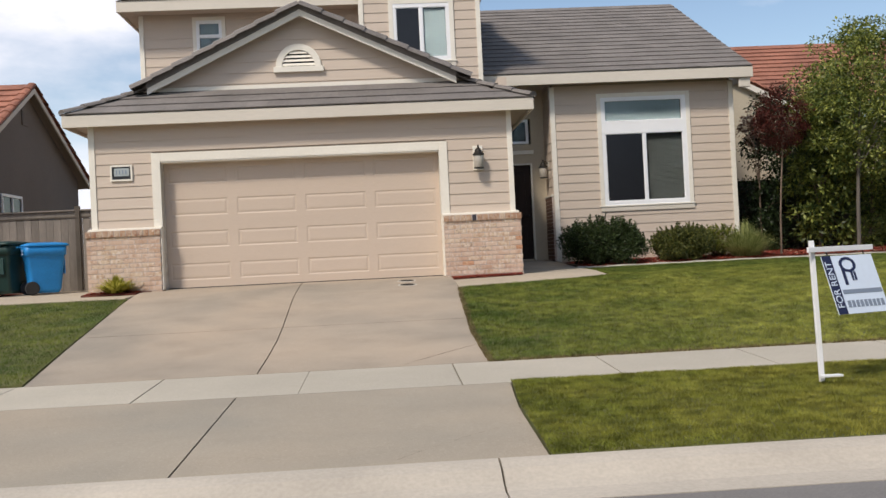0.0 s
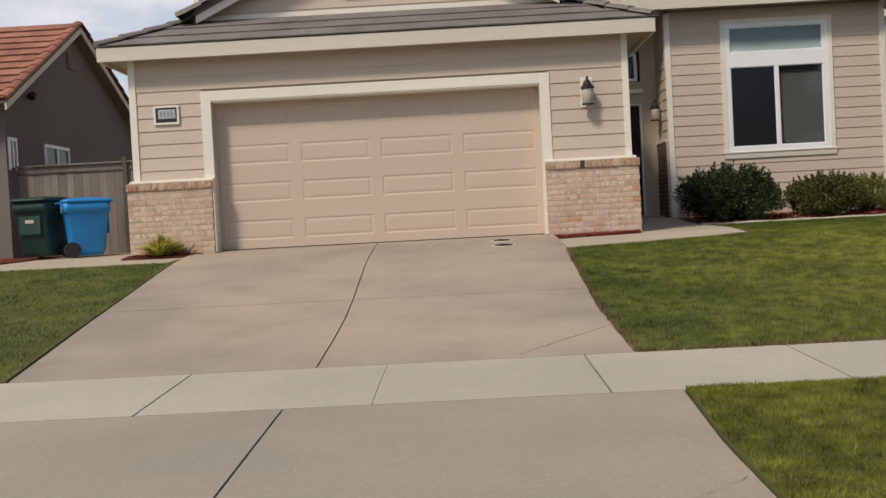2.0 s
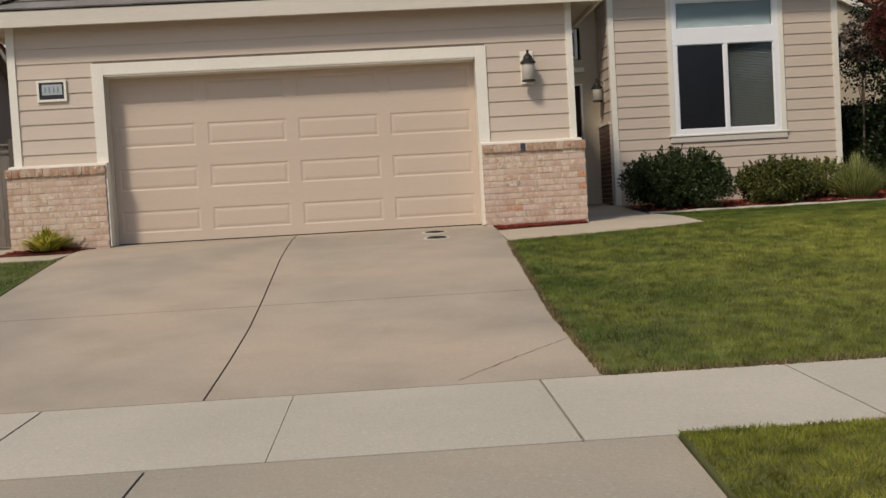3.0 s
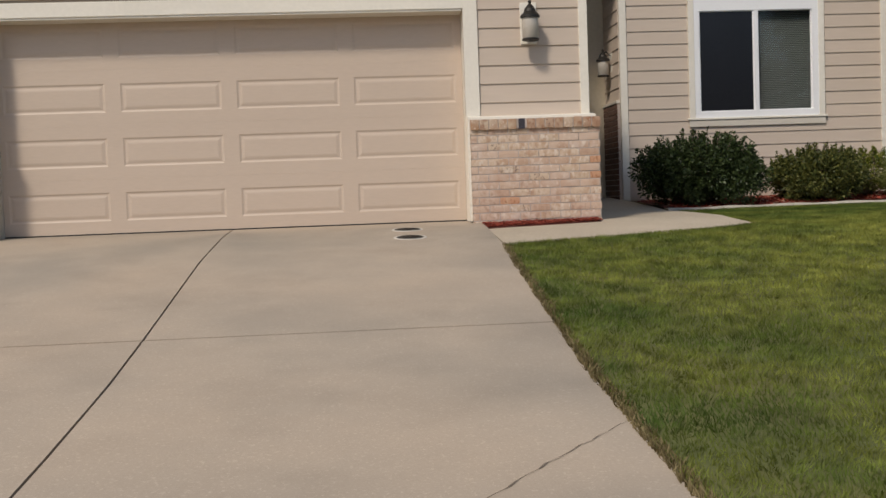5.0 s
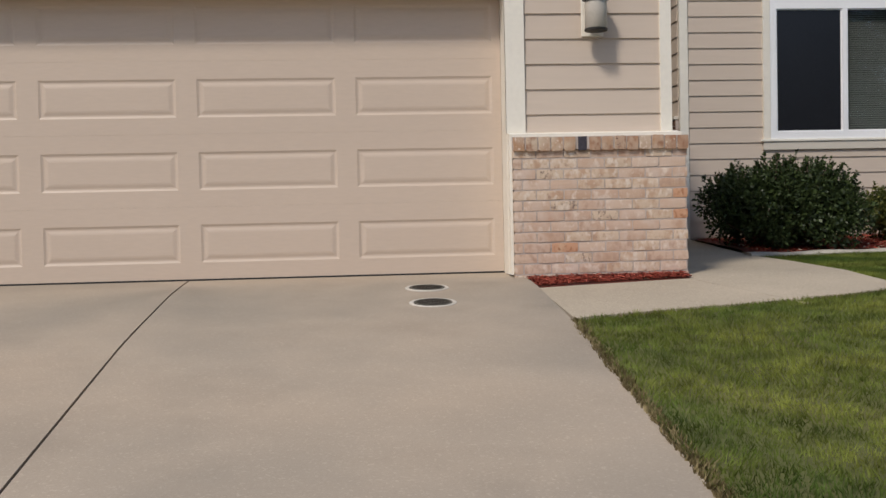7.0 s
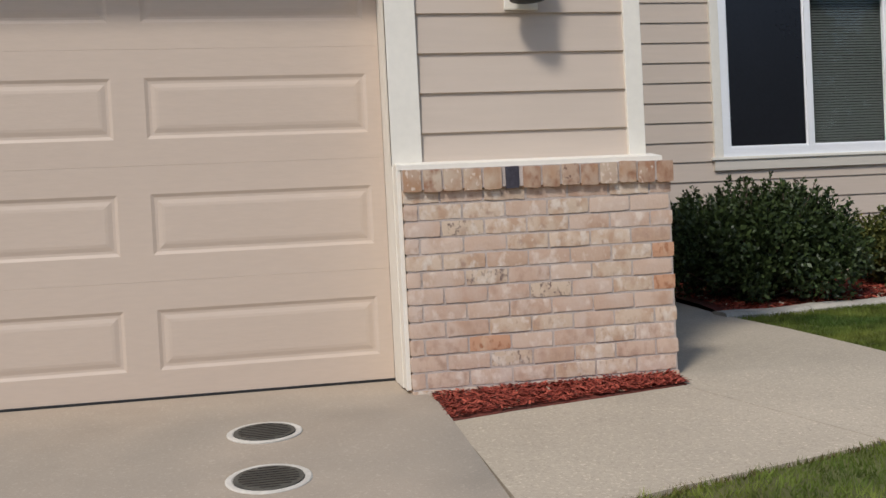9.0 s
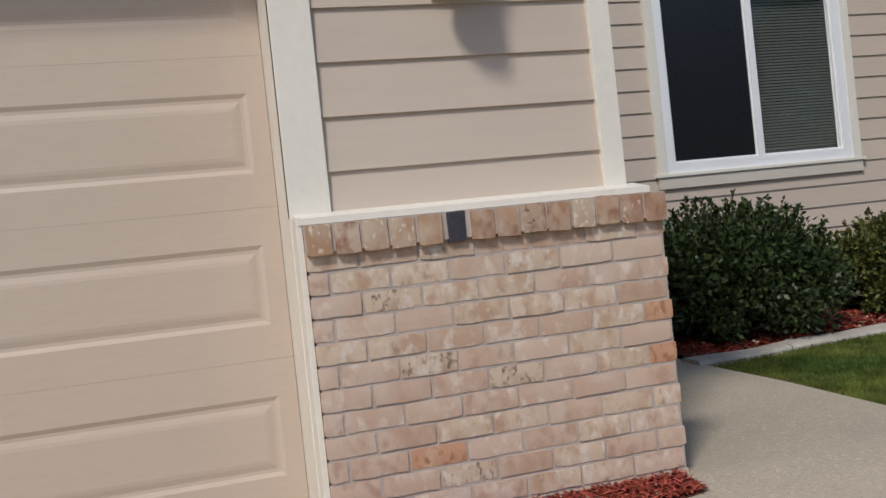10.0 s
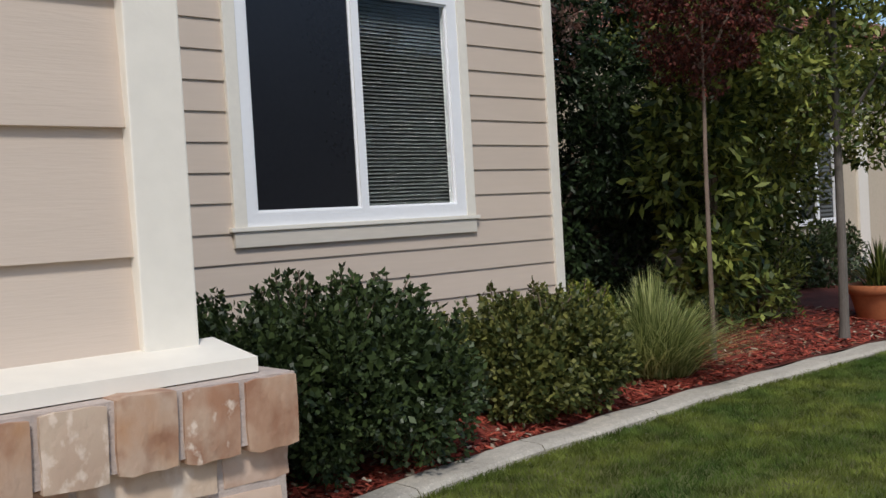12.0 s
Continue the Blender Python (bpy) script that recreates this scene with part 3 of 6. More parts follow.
part("wall_body", bm, BACKING, wall_garage)
LINES = [1.05, 1.195] + [1.195 + 0.188 * k for k in range(1, 9)] + [2.86]
LOW = [z for z in LINES if z < 2.33]
lap_boards(wall_garage, 2.47, 3.53, WALL_Y, LOW)
lap_boards(wall_garage, -3.42, -2.47, WALL_Y, LOW)
lap_boards(wall_garage, -3.42, 3.53, WALL_Y, [z for z in LINES if z > 2.31])
for x0, x1, z0, z1, lab in ((-2.485, DOOR_L, 1.045, 2.29, ""), (DOOR_R, 2.485, 1.045, 2.29, ""), (DOOR_L, DOOR_R, DOOR_T, 2.29, ""), (3.52, G_R + 0.008, 1.045, 2.80, ""), (G_L - 0.008, -3.41, 1.045, 2.80, "")):
    part("trim_board", block(x0, x1, WALL_Y - 0.032, WALL_Y, z0, z1, 0.003), TRIM, wall_garage, "cream painted trim board")
# jambs that line the opening, and the thin stops by the brick
part("jamb", block(DOOR_L - 0.02, DOOR_L, WALL_Y - 0.028, 0.405, 0.0, DOOR_T), TRIM, wall_garage, "cream painted door jamb")
part("jamb", block(DOOR_R, DOOR_R + 0.02, WALL_Y - 0.028, 0.405, 0.0, DOOR_T), TRIM, wall_garage, "cream painted door jamb")
part("jamb", block(DOOR_L + 0.01, DOOR_R - 0.01, WALL_Y - 0.02, 0.405, DOOR_T - 0.02, DOOR_T), TRIM, wall_garage, "cream painted door head")
part("stop", block(DOOR_R + 0.003, DOOR_R + 0.024, 0.03, 0.16, 0.0, 1.045, 0.003), TRIM, wall_garage, "thin cream strip beside the brick")
part("stop", block(DOOR_L - 0.024, DOOR_L - 0.003, 0.03, 0.16, 0.0, 1.045, 0.003), TRIM, wall_garage, "thin cream strip beside the brick")
# sill boards over the brick
for x0, x1 in ((2.35, 3.648), (-3.55, -2.35)):
    bm = bmesh.new()
    prism(bm, [(x0, 0.026, 1.018), (x0, 0.026, 1.040), (x0, WALL_Y, 1.062), (x0, WALL_Y, 1.018)], [(x1, 0.026, 1.018), (x1, 0.026, 1.040), (x1, WALL_Y, 1.062), (x1, WALL_Y, 1.018)])
    part("sill_board", bm, TRIM, wall_garage, "cream sill board over the brick")

# sides of the garage and its back
structure("wall_garage_right", block(G_R - 0.15, G_R, WALL_Y + 0.27, 5.05, -0.2, 3.4), SIDING, "beige garage side wall by the entry", "wall")
structure("wall_garage_left", block(G_L, G_L + 0.15, WALL_Y + 0.27, 9.0, -0.2, 3.0), SIDING, "beige garage side wall", "wall")
structure("wall_garage_back", block(G_L + 0.15, G_R - 0.15, 6.0, 6.15, -0.2, 3.0), BACKING, "garage back wall", "wall")

# sectional door, four rows of four pressed panels
garage_door = thing("garage_door", "closed tan sectional garage door with raised panels", "garage door", kind="structure")
FACE = 0.375
cols = [(-2.285, -1.285), (-1.13, -0.125), (0.03, 1.07), (1.22, 2.27)]
for r in range(4):
    z0 = 0.012 + 0.547 * r
    z1 = min(z0 + 0.5464, DOOR_T - 0.004)
    bm = bmesh.new()
    xs = [DOOR_L + 0.002] + [x for c in cols for x in c] + [DOOR_R - 0.002]
    zs = [z0, z0 + 0.125, z0 + 0.413, z1]
    grid = [[bm.verts.new((x, FACE, z)) for x in xs] for z in zs]
    for j in range(3):
        for i in range(len(xs) - 1):
            pressed = j == 1 and i % 2 == 1
            a, b, c, d = grid[j][i], grid[j][i + 1], grid[j + 1][i + 1], grid[j + 1][i]
            if not pressed:
                bm.faces.new((a, b, c, d))
                continue
            ring = [a, b, c, d]
            for inset, depth in ((0.016, 0.0065), (0.028, 0.007), (0.048, 0.0025), (0.062, 0.001)):
                x0, x1, za, zb = xs[i] + inset, xs[i + 1] - inset, zs[1] + inset, zs[2] - inset
                nxt = [bm.verts.new(p) for p in ((x0, FACE + depth, za), (x1, FACE + depth, za), (x1, FACE + depth, zb), (x0, FACE + depth, zb))]
                for k in range(4):
                    bm.faces.new((ring[k], ring[(k + 1) % 4], nxt[(k + 1) % 4], nxt[k]))
                ring = nxt
            bm.faces.new(ring)
    for k, (row, dz) in enumerate(((grid[0], -0.0), (grid[3], 0.0))):
        back_row = [bm.verts.new((v.co.x, FACE + 0.03, v.co.z)) for v in row]
        for i in range(len(row) - 1):
            bm.faces.new((row[i], back_row[i], back_row[i + 1], row[i + 1]))
    bmesh.ops.recalc_face_normals(bm, faces=bm.faces)
    part("door_section", bm, DOORPAINT, garage_door)
part("weather_strip", block(DOOR_L, DOOR_R, FACE - 0.004, FACE + 0.03, 0.0, 0.012), RUBBER, garage_door, "black rubber bottom strip")
part("door_back", block(DOOR_L, DOOR_R, FACE + 0.032, FACE + 0.045, 0.0, DOOR_T), BACKING, garage_door)

# ---- garage roof: a hipped skirt under a small gable ----
E_Y, E_Z = -0.10, 2.945          # front eave edge
E_L, E_R = -3.85, 3.97
PITCH = 0.478
RIDGE_X = 0.01
HALF = (E_R - E_L) / 2
GB_Y, GB_Z = 0.96, E_Z + PITCH * 1.06


def tiles(parent, origin, along, up, width, rise, left, right, material, course=0.345, wide=0.335, name="roof_tile", lift=0.036, joined=False):
    """Flat roof tiles in lapped courses over the plane origin + u along + v up, between u = left(v) and u = right(v)."""
    along, up = Vector(along).normalized(), Vector(up).normalized()
    nrm = along.cross(up).normalized()
    if nrm.z < 0:
        nrm = -nrm
    o = Vector(origin)
    n = max(1, round(rise / course))
    step = rise / n
    all_bm = bmesh.new() if joined else None
    for j in range(n):
        v0, v1 = j * step - 0.03, (j + 1) * step + 0.03
        l0, r0, l1, r1 = left(max(v0, 0)), right(max(v0, 0)), left(min(v1, rise)), right(min(v1, rise))
        u = math.floor(min(l0, l1) / wide) * wide + (0.5 * wide if j % 2 else 0.0) - wide
        while u < max(r0, r1):
            a0, b0 = max(u + 0.0008, l0), min(u + wide - 0.0008, r0)
            a1, b1 = max(u + 0.0008, l1), min(u + wide - 0.0008, r1)
            u += wide
            if b0 - a0 < 0.03 and b1 - a1 < 0.03:
                continue
            b0, b1 = max(b0, a0 + 0.004), max(b1, a1 + 0.004)
            bm = all_bm if joined else bmesh.new()
            tilt = random.uniform(-0.003, 0.003)
            lo = [o + along * a0 + up * v0 + nrm * (lift - 0.018 + tilt), o + along * b0 + up * v0 + nrm * (lift - 0.018 + tilt), o + along * b1 + up * v1 - nrm * 0.006, o + along * a1 + up * v1 - nrm * 0.006]
            hi = [p + nrm * 0.018 for p in lo]
            A = [bm.verts.new(p) for p in lo]
            B = [bm.verts.new(p) for p in hi]
            bm.faces.new(B)
            for k in (0, 1, 3):
                bm.faces.new((A[k], A[(k + 1) % 4], B[(k + 1) % 4], B[k]))
            if not joined:
                part(name, bm, material, parent)
    if joined:
        tagged(part(name + "s", all_bm, material, parent), kind="stuff")


def slab_poly(pts, thick):
    bm = bmesh.new()
    prism(bm, [Vector(p) - Vector((0, 0, thick)) for p in pts], pts)
    return bm


roof_garage = thing("roof_garage", "grey-brown concrete tile roof over the garage", "roof", kind="structure")
TOP_Z = E_Z + PITCH * HALF
# decks under the tiles
part("deck", slab_poly([(E_L, E_Y, E_Z), (E_R, E_Y, E_Z), (E_R - 1.06, GB_Y, GB_Z), (E_L + 1.06, GB_Y, GB_Z)], 0.05), BACKING, roof_garage)
part("deck", slab_poly([(E_L, E_Y, E_Z), (E_L + 1.06, GB_Y, GB_Z), (RIDGE_X, GB_Y - 0.22, TOP_Z), (RIDGE_X, 6.0, TOP_Z), (E_L, 6.0, E_Z)][0:1] + [(E_L + 1.06, GB_Y, GB_Z), (RIDGE_X + 0.04, GB_Y, TOP_Z), (RIDGE_X + 0.04, 6.0, TOP_Z), (E_L, 6.0, E_Z)], 0.05), BACKING, roof_garage)
part("deck", slab_poly([(E_R, E_Y, E_Z), (E_R, 6.0, E_Z), (RIDGE_X + 0.04, 6.0, TOP_Z), (RIDGE_X + 0.04, GB_Y, TOP_Z), (E_R - 1.06, GB_Y, GB_Z)], 0.05), BACKING, roof_garage)
slope = math.hypot(1.0, PITCH)
front_rise = 1.06 * slope
tiles(roof_garage, (E_L, E_Y, E_Z), (1, 0, 0), (0, 1, PITCH), E_R - E_L, front_rise, lambda v: v / slope, lambda v: (E_R - E_L) - v / slope, TILE)
side_rise = HALF * slope
# left and right slopes: from the hip back, and past the gable's verge
vv = 1.06 * slope


def verge(v):
    return v / slope if v < vv else GB_Y - 0.24 - E_Y


tiles(roof_garage, (E_L, E_Y, E_Z), (0, 1, 0), (1, 0, PITCH), 4.0, side_rise, verge, lambda v: 4.4, TILE, name="side_roof_tile", joined=True)
tiles(roof_garage, (E_R, E_Y, E_Z), (0, 1, 0), (-1, 0, PITCH), 4.0, side_rise, verge, lambda v: 5.0 if v < 0.6 else 3.5, TILE, name="side_roof_tile", joined=True)
# hip and verge caps: short rounded tiles laid in a row


def cap_row(parent, p, q, material, n, r=0.085, name="ridge_tile"):
    p, q = Vector(p), Vector(q)
    d = (q - p) / n
    side = d.cross(Vector((0, 0, 1))).normalized()
    up = side.cross(d).normalized()
    for i in range(n):
        bm = bmesh.new()
        ends = []
        for f, k in ((-0.06, 1.0), (1.0, 0.88)):
            ring = []
            for a in (0, 35, 70, 110, 145, 180):
                c, s = math.cos(radians(a)), math.sin(radians(a))
                ring.append(bm.verts.new(p + d * (i + f) + side * r * k * 1.25 * c + up * (r * 0.75 * k * s + (0.014 if f < 0 else 0.0))))
            ends.append(ring)
        for k in range(5):
            bm.faces.new((ends[0][k], ends[0][k + 1], ends[1][k + 1], ends[1][k]))
        bm.faces.new(ends[0])
        bm.faces.new(ends[1])
        bmesh.ops.recalc_face_normals(bm, faces=bm.faces)
        part(name, bm, material, parent)


cap_row(roof_garage, (E_L + 0.02, E_Y + 0.02, E_Z + 0.03), (E_L + 1.1, GB_Y + 0.04, GB_Z + 0.04), TILE, 4)
cap_row(roof_garage, (E_R - 0.02, E_Y + 0.02, E_Z + 0.03), (E_R - 1.1, GB_Y + 0.04, GB_Z + 0.04), TILE, 4)
V_Y = GB_Y - 0.20
for sx, ex in ((1, E_L + 1.0), (-1, E_R - 1.0)):
    cap_row(roof_garage, (ex, V_Y - 0.03, GB_Z + 0.005), (RIDGE_X + 0.04 + sx * 0.01, V_Y - 0.03, TOP_Z + 0.025), TILE, 8, 0.15, "verge_tile")
# rake boards of the gable
for sx in (-1, 1):
    ex = E_L + 1.22 if sx < 0 else E_R - 1.22
    bm = bmesh.new()
    zb = E_Z + PITCH * 1.22
    a, b = Vector((ex, V_Y - 0.06, zb)), Vector((RIDGE_X + 0.04, V_Y - 0.06, TOP_Z))
    d = Vector((0, 0, -0.150))
    # the verge tiles' turned-down side
    sk = bmesh.new()
    lo, hi = Vector((0, 0, -0.040)), Vector((0, 0, 0.075))
    prism(sk, [a + lo, b + lo, b + hi, a + hi], [p + Vector((0, 0.07, 0)) for p in (a + lo, b + lo, b + hi, a + hi)])
    bmesh.ops.translate(sk, verts=sk.verts, vec=(0, -0.015, 0))
    part("verge_side", sk, TILE, roof_garage, "grey turned-down edge of the verge tiles")
    prism(bm, [a + Vector((0, 0, -0.035)), b + Vector((0, 0, -0.035)), b + d, a + d], [p + Vector((0, 0.035, 0)) for p in (a + Vector((0, 0, -0.035)), b + Vector((0, 0, -0.035)), b + d, a + d)])
    part("rake_board", bm, TRIM, roof_garage, "cream painted rake board")
# eave boards
FB, FT = 2.74, 2.935
part("fascia_board", block(E_L, E_R, E_Y - 0.02, E_Y + 0.02, FB, FT, 0.004), FASCIA, roof_garage, "cream painted eave board")
part("fascia_board", block(E_R - 0.04, E_R, E_Y + 0.021, 4.0, FB, FT, 0.004), FASCIA, roof_garage, "cream painted eave board")
part("fascia_board", block(E_L, E_L + 0.04, E_Y + 0.021, 6.0, FB, FT, 0.004), FASCIA, roof_garage, "cream painted eave board")
part("soffit", block(E_L + 0.041, E_R - 0.041, E_Y + 0.021, WALL_Y + 0.05, 2.80, 2.815), SIDING, roof_garage, "beige soffit")
part("soffit", block(G_R, E_R - 0.041, WALL_Y + 0.051, 4.0, 2.80, 2.815), SIDING, roof_garage, "beige soffit")
part("soffit", block(E_L + 0.041, G_L, WALL_Y + 0.051, 6.0, 2.80, 2.815), SIDING, roof_garage, "beige soffit")

# gable wall with boards cut to the slope and a half-round louvre
wall_gable = thing("wall_gable", "beige lap-sided gable over the garage", "wall", kind="structure")
z, zt = GB_Z - 0.05, TOP_Z - 0.06
lines = [GB_Z - 0.05, GB_Z + 0.10]
while lines[-1] < zt - 0.2:
    lines.append(lines[-1] + 0.188)
lines.append(zt)
for z0, z1 in zip(lines, lines[1:]):
    def edge(zz):
        return max((zz - E_Z) / PITCH, 0.0)
    a0, b0, a1, b1 = E_L + edge(z0), E_R - edge(z0), E_L + edge(z1), E_R - edge(z1)
    if b1 < a1:
        a1 = b1 = RIDGE_X + 0.04
        a1 -= 0.01
        b1 += 0.01
    bm = bmesh.new()
    front = [(a0, GB_Y - 0.018, z0), (b0, GB_Y - 0.018, z0), (b1, GB_Y - 0.005, z1), (a1, GB_Y - 0.005, z1)]
    prism(bm, front, [(x, GB_Y + 0.05, zz) for x, yy, zz in front])
    part("siding_board", bm, SIDING, wall_gable)
part("trim_board", block(E_L + 1.3, E_R - 1.3, GB_Y - 0.03, GB_Y - 0.019, GB_Z - 0.02, GB_Z + 0.07), TRIM, wall_gable, "cream trim at the gable's foot")
louvre = thing("gable_vent", "cream half-round louvred gable vent", "vent", (-0.02, GB_Y, 3.76))
VX, VZ, VR = -0.02, 3.82, 0.40
bm = bmesh.new()
outer = [(VX + VR * math.cos(radians(a)), VZ + VR * math.sin(radians(a))) for a in range(0, 181, 12)]
inner = [(VX + (VR - 0.11) * math.cos(radians(a)), VZ + (VR - 0.11) * math.sin(radians(a))) for a in range(0, 181, 12)]
for (o1, i1), (o2, i2) in zip(zip(outer, inner), zip(outer[1:], inner[1:])):
    q = [o1, o2, i2, i1]
    prism(bm, [(x, GB_Y - 0.055, zz) for x, zz in q], [(x, GB_Y, zz) for x, zz in q])
bmesh.ops.remove_doubles(bm, verts=bm.verts, dist=0.0005)
part("vent_frame", bm, TRIM, louvre)
part("vent_sill", block(VX - VR - 0.04, VX + VR + 0.04, GB_Y - 0.075, GB_Y, VZ - 0.10, VZ - 0.001, 0.004), TRIM, louvre)
# flat plate painted near-black for the shade between the slats
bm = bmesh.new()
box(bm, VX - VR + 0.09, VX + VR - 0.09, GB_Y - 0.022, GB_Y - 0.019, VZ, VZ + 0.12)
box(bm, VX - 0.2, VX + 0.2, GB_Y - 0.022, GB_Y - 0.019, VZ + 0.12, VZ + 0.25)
part("vent_back", bm, UNLITBLACK, louvre, "near-black plate painted as the shade behind the louvres")
for k in range(4):
    zz = VZ + 0.015 + k * 0.07
    w = math.sqrt(max((VR - 0.11) ** 2 - (zz - VZ + 0.02) ** 2, 0.01))
    bm = bmesh.new()
    prism(bm, [(VX - w, GB_Y - 0.048, zz), (VX - w, GB_Y - 0.024, zz + 0.045), (VX - w, GB_Y - 0.018, zz + 0.04), (VX - w, GB_Y - 0.042, zz - 0.005)],
          [(VX + w, GB_Y - 0.048, zz), (VX + w, GB_Y - 0.024, zz + 0.045), (VX + w, GB_Y - 0.018, zz + 0.04), (VX + w, GB_Y - 0.042, zz - 0.005)])
    part("slat", bm, TRIM, louvre)


# ---- windows ----
def window(name, label, x0, x1, z0, z1, y, lights, blind_in=(), screen_in=(), sky_in=(), frame=0.045, trim=0.10, sill=True, rail=TRIM, depth=0.6, open_back=False):
    """A vinyl window let into a wall whose boards' face is y. lights: (x0, x1, z0, z1) of each pane."""
    w = thing(name, label, "window", ((x0 + x1) / 2, y, z0), kind="structure")
    bars = bmesh.new()
    xs = sorted({x for a in lights for x in a[:2]} | {x0, x1})
    fy0, fy1 = y - 0.022, y + 0.06
    # frame: the area less the panes
    zs = sorted({v for a in lights for v in a[2:]} | {z0, z1})
    for i in range(len(xs) - 1):
        for j in range(len(zs) - 1):
            cx, cz = (xs[i] + xs[i + 1]) / 2, (zs[j] + zs[j + 1]) / 2
            if any(a[0] < cx < a[1] and a[2] < cz < a[3] for a in lights):
                continue
            box(bars, xs[i], xs[i + 1], fy0, fy1, zs[j], zs[j + 1])
    bmesh.ops.remove_doubles(bars, verts=bars.verts, dist=0.0004)
    part("window_frame", bars, VINYL, w, "white vinyl frame")
    for a in lights:
        pane = part("pane", block(a[0] - 0.004, a[1] + 0.004, y + 0.012, y + 0.018, a[2] - 0.004, a[3] + 0.004), GLASS, w)
        pane.visible_shadow = False
        sb = bmesh.new()
        s = 0.014
        for bx in ((a[0], a[0] + s, a[2], a[3]), (a[1] - s, a[1], a[2], a[3]), (a[0] + s, a[1] - s, a[2], a[2] + s), (a[0] + s, a[1] - s, a[3] - s, a[3])):
            box(sb, bx[0], bx[1], y - 0.006, y + 0.011, bx[2], bx[3])
        part("glazing_bead", sb, VINYL, w)
    for a in screen_in:
        part("screen", block(a[0] + 0.014, a[1] - 0.014, y + 0.004, y + 0.0055, a[2] + 0.014, a[3] - 0.014), SCREEN, w, "dark insect screen")
    # added sheet behind the pane, with the sky's reflection put into its colour
    for a in sky_in:
        part("roller_shade", block(a[0] + 0.02, a[1] - 0.02, y + 0.03, y + 0.034, a[2] + 0.015, a[3] - 0.015), SKYSHEET, w, "pale blue-grey sheet painted as the sky's reflection")
    for a in blind_in:
        zz = a[2] + 0.02
        bl = bmesh.new()
        while zz < a[3] - 0.03:
            prism(bl, [(a[0] + 0.03, y + 0.075, zz), (a[0] + 0.03, y + 0.092, zz + 0.020), (a[0] + 0.03, y + 0.093, zz + 0.018), (a[0] + 0.03, y + 0.076, zz - 0.002)],
                  [(a[1] + 0.02, y + 0.075, zz), (a[1] + 0.02, y + 0.092, zz + 0.020), (a[1] + 0.02, y + 0.093, zz + 0.018), (a[1] + 0.02, y + 0.076, zz - 0.002)])
            zz += 0.026
        part("blind", bl, BLIND, w, "grey horizontal slat blind behind the glass")
    # casing, sill and apron
    if trim:
        for bx in ((x0 - trim, x0, z0, z1 + trim), (x1, x1 + trim, z0, z1 + trim), (x0, x1, z1, z1 + trim)):
            part("casing", block(bx[0], bx[1], y - 0.03, y + 0.02, bx[2], bx[3], 0.003), rail, w, "cream window casing")
    if sill:
        part("window_sill", block(x0 - trim - 0.03, x1 + trim + 0.03, y - 0.042, y + 0.02, z0 - 0.028, z0 - 0.0005, 0.004), TRIM, w, "cream window sill")
        part("sill_apron", block(x0 - trim - 0.005, x1 + trim + 0.005, y - 0.028, y + 0.02, z0 - 0.125, z0 - 0.029, 0.003), FASCIA, w, "beige board under the sill")
    # the room behind, its darkness put into near-black walls
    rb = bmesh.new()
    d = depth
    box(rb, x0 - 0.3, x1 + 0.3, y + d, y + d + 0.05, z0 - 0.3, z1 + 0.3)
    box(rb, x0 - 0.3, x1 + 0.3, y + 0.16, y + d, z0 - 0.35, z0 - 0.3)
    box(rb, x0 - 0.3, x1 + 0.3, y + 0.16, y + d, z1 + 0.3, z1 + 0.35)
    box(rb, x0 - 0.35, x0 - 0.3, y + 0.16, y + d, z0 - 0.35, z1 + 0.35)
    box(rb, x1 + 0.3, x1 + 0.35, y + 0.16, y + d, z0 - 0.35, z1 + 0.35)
    part("room_shell", rb, UNLITBLACK, w, "room shell behind the window, painted near-black as if unlit")
    return w


def walled(parent, x0, x1, y, z0, z1, holes, lines, thick=0.15, material=SIDING):
    """A wall with lap boards and openings: holes (x0, x1, z0, z1)."""
    xs = sorted({x0, x1} | {v for h in holes for v in h[:2]})
    zs = sorted({z0, z1} | {v for h in holes for v in h[2:]})
    bm = bmesh.new()
    for i in range(len(xs) - 1):
        for j in range(len(zs) - 1):
            cx, cz = (xs[i] + xs[i + 1]) / 2, (zs[j] + zs[j + 1]) / 2
            if not any(h[0] < cx < h[1] and h[2] < cz < h[3] for h in holes):
                box(bm, xs[i], xs[i + 1], y, y + thick, zs[j], zs[j + 1])
    bmesh.ops.remove_doubles(bm, verts=bm.verts, dist=0.0004)
    part("wall_body", bm, BACKING, parent)
    for a, b in zip(lines, lines[1:]):
        spans = [(x0, x1)]
        for h in holes:
            if h[2] < b - 0.01 and h[3] > a + 0.01:
                spans = [s for p, q in spans for s in ((p, min(q, h[0])), (max(p, h[1]), q)) if s[1] - s[0] > 0.02]
        for p, q in spans:
            lap_boards(parent, p, q, y, [a, b], material)


# ---- the wing with the tall window ----
W_Y = 4.10
W_L, W_R = 4.965, 8.91
wall_wing = thing("wall_wing", "beige lap-sided front wall with a tall window", "wall", kind="structure")
WL = [0.02, 0.115] + [0.115 + 0.1835 * k for k in range(1, 20)] + [3.80]
hole = (6.03, 7.89, 1.235, 3.555)
walled(wall_wing, W_L + 0.06, W_R - 0.06, W_Y, -0.2, 3.98, [hole], WL)
part("trim_board", block(W_L, W_L + 0.10, W_Y - 0.034, W_Y + 0.01, 0.02, 3.80, 0.003), TRIM, wall_wing, "cream corner board")
part("trim_board", block(W_R - 0.10, W_R, W_Y - 0.034, W_Y + 0.01, 0.02, 3.80, 0.003), TRIM, wall_wing, "cream corner board")
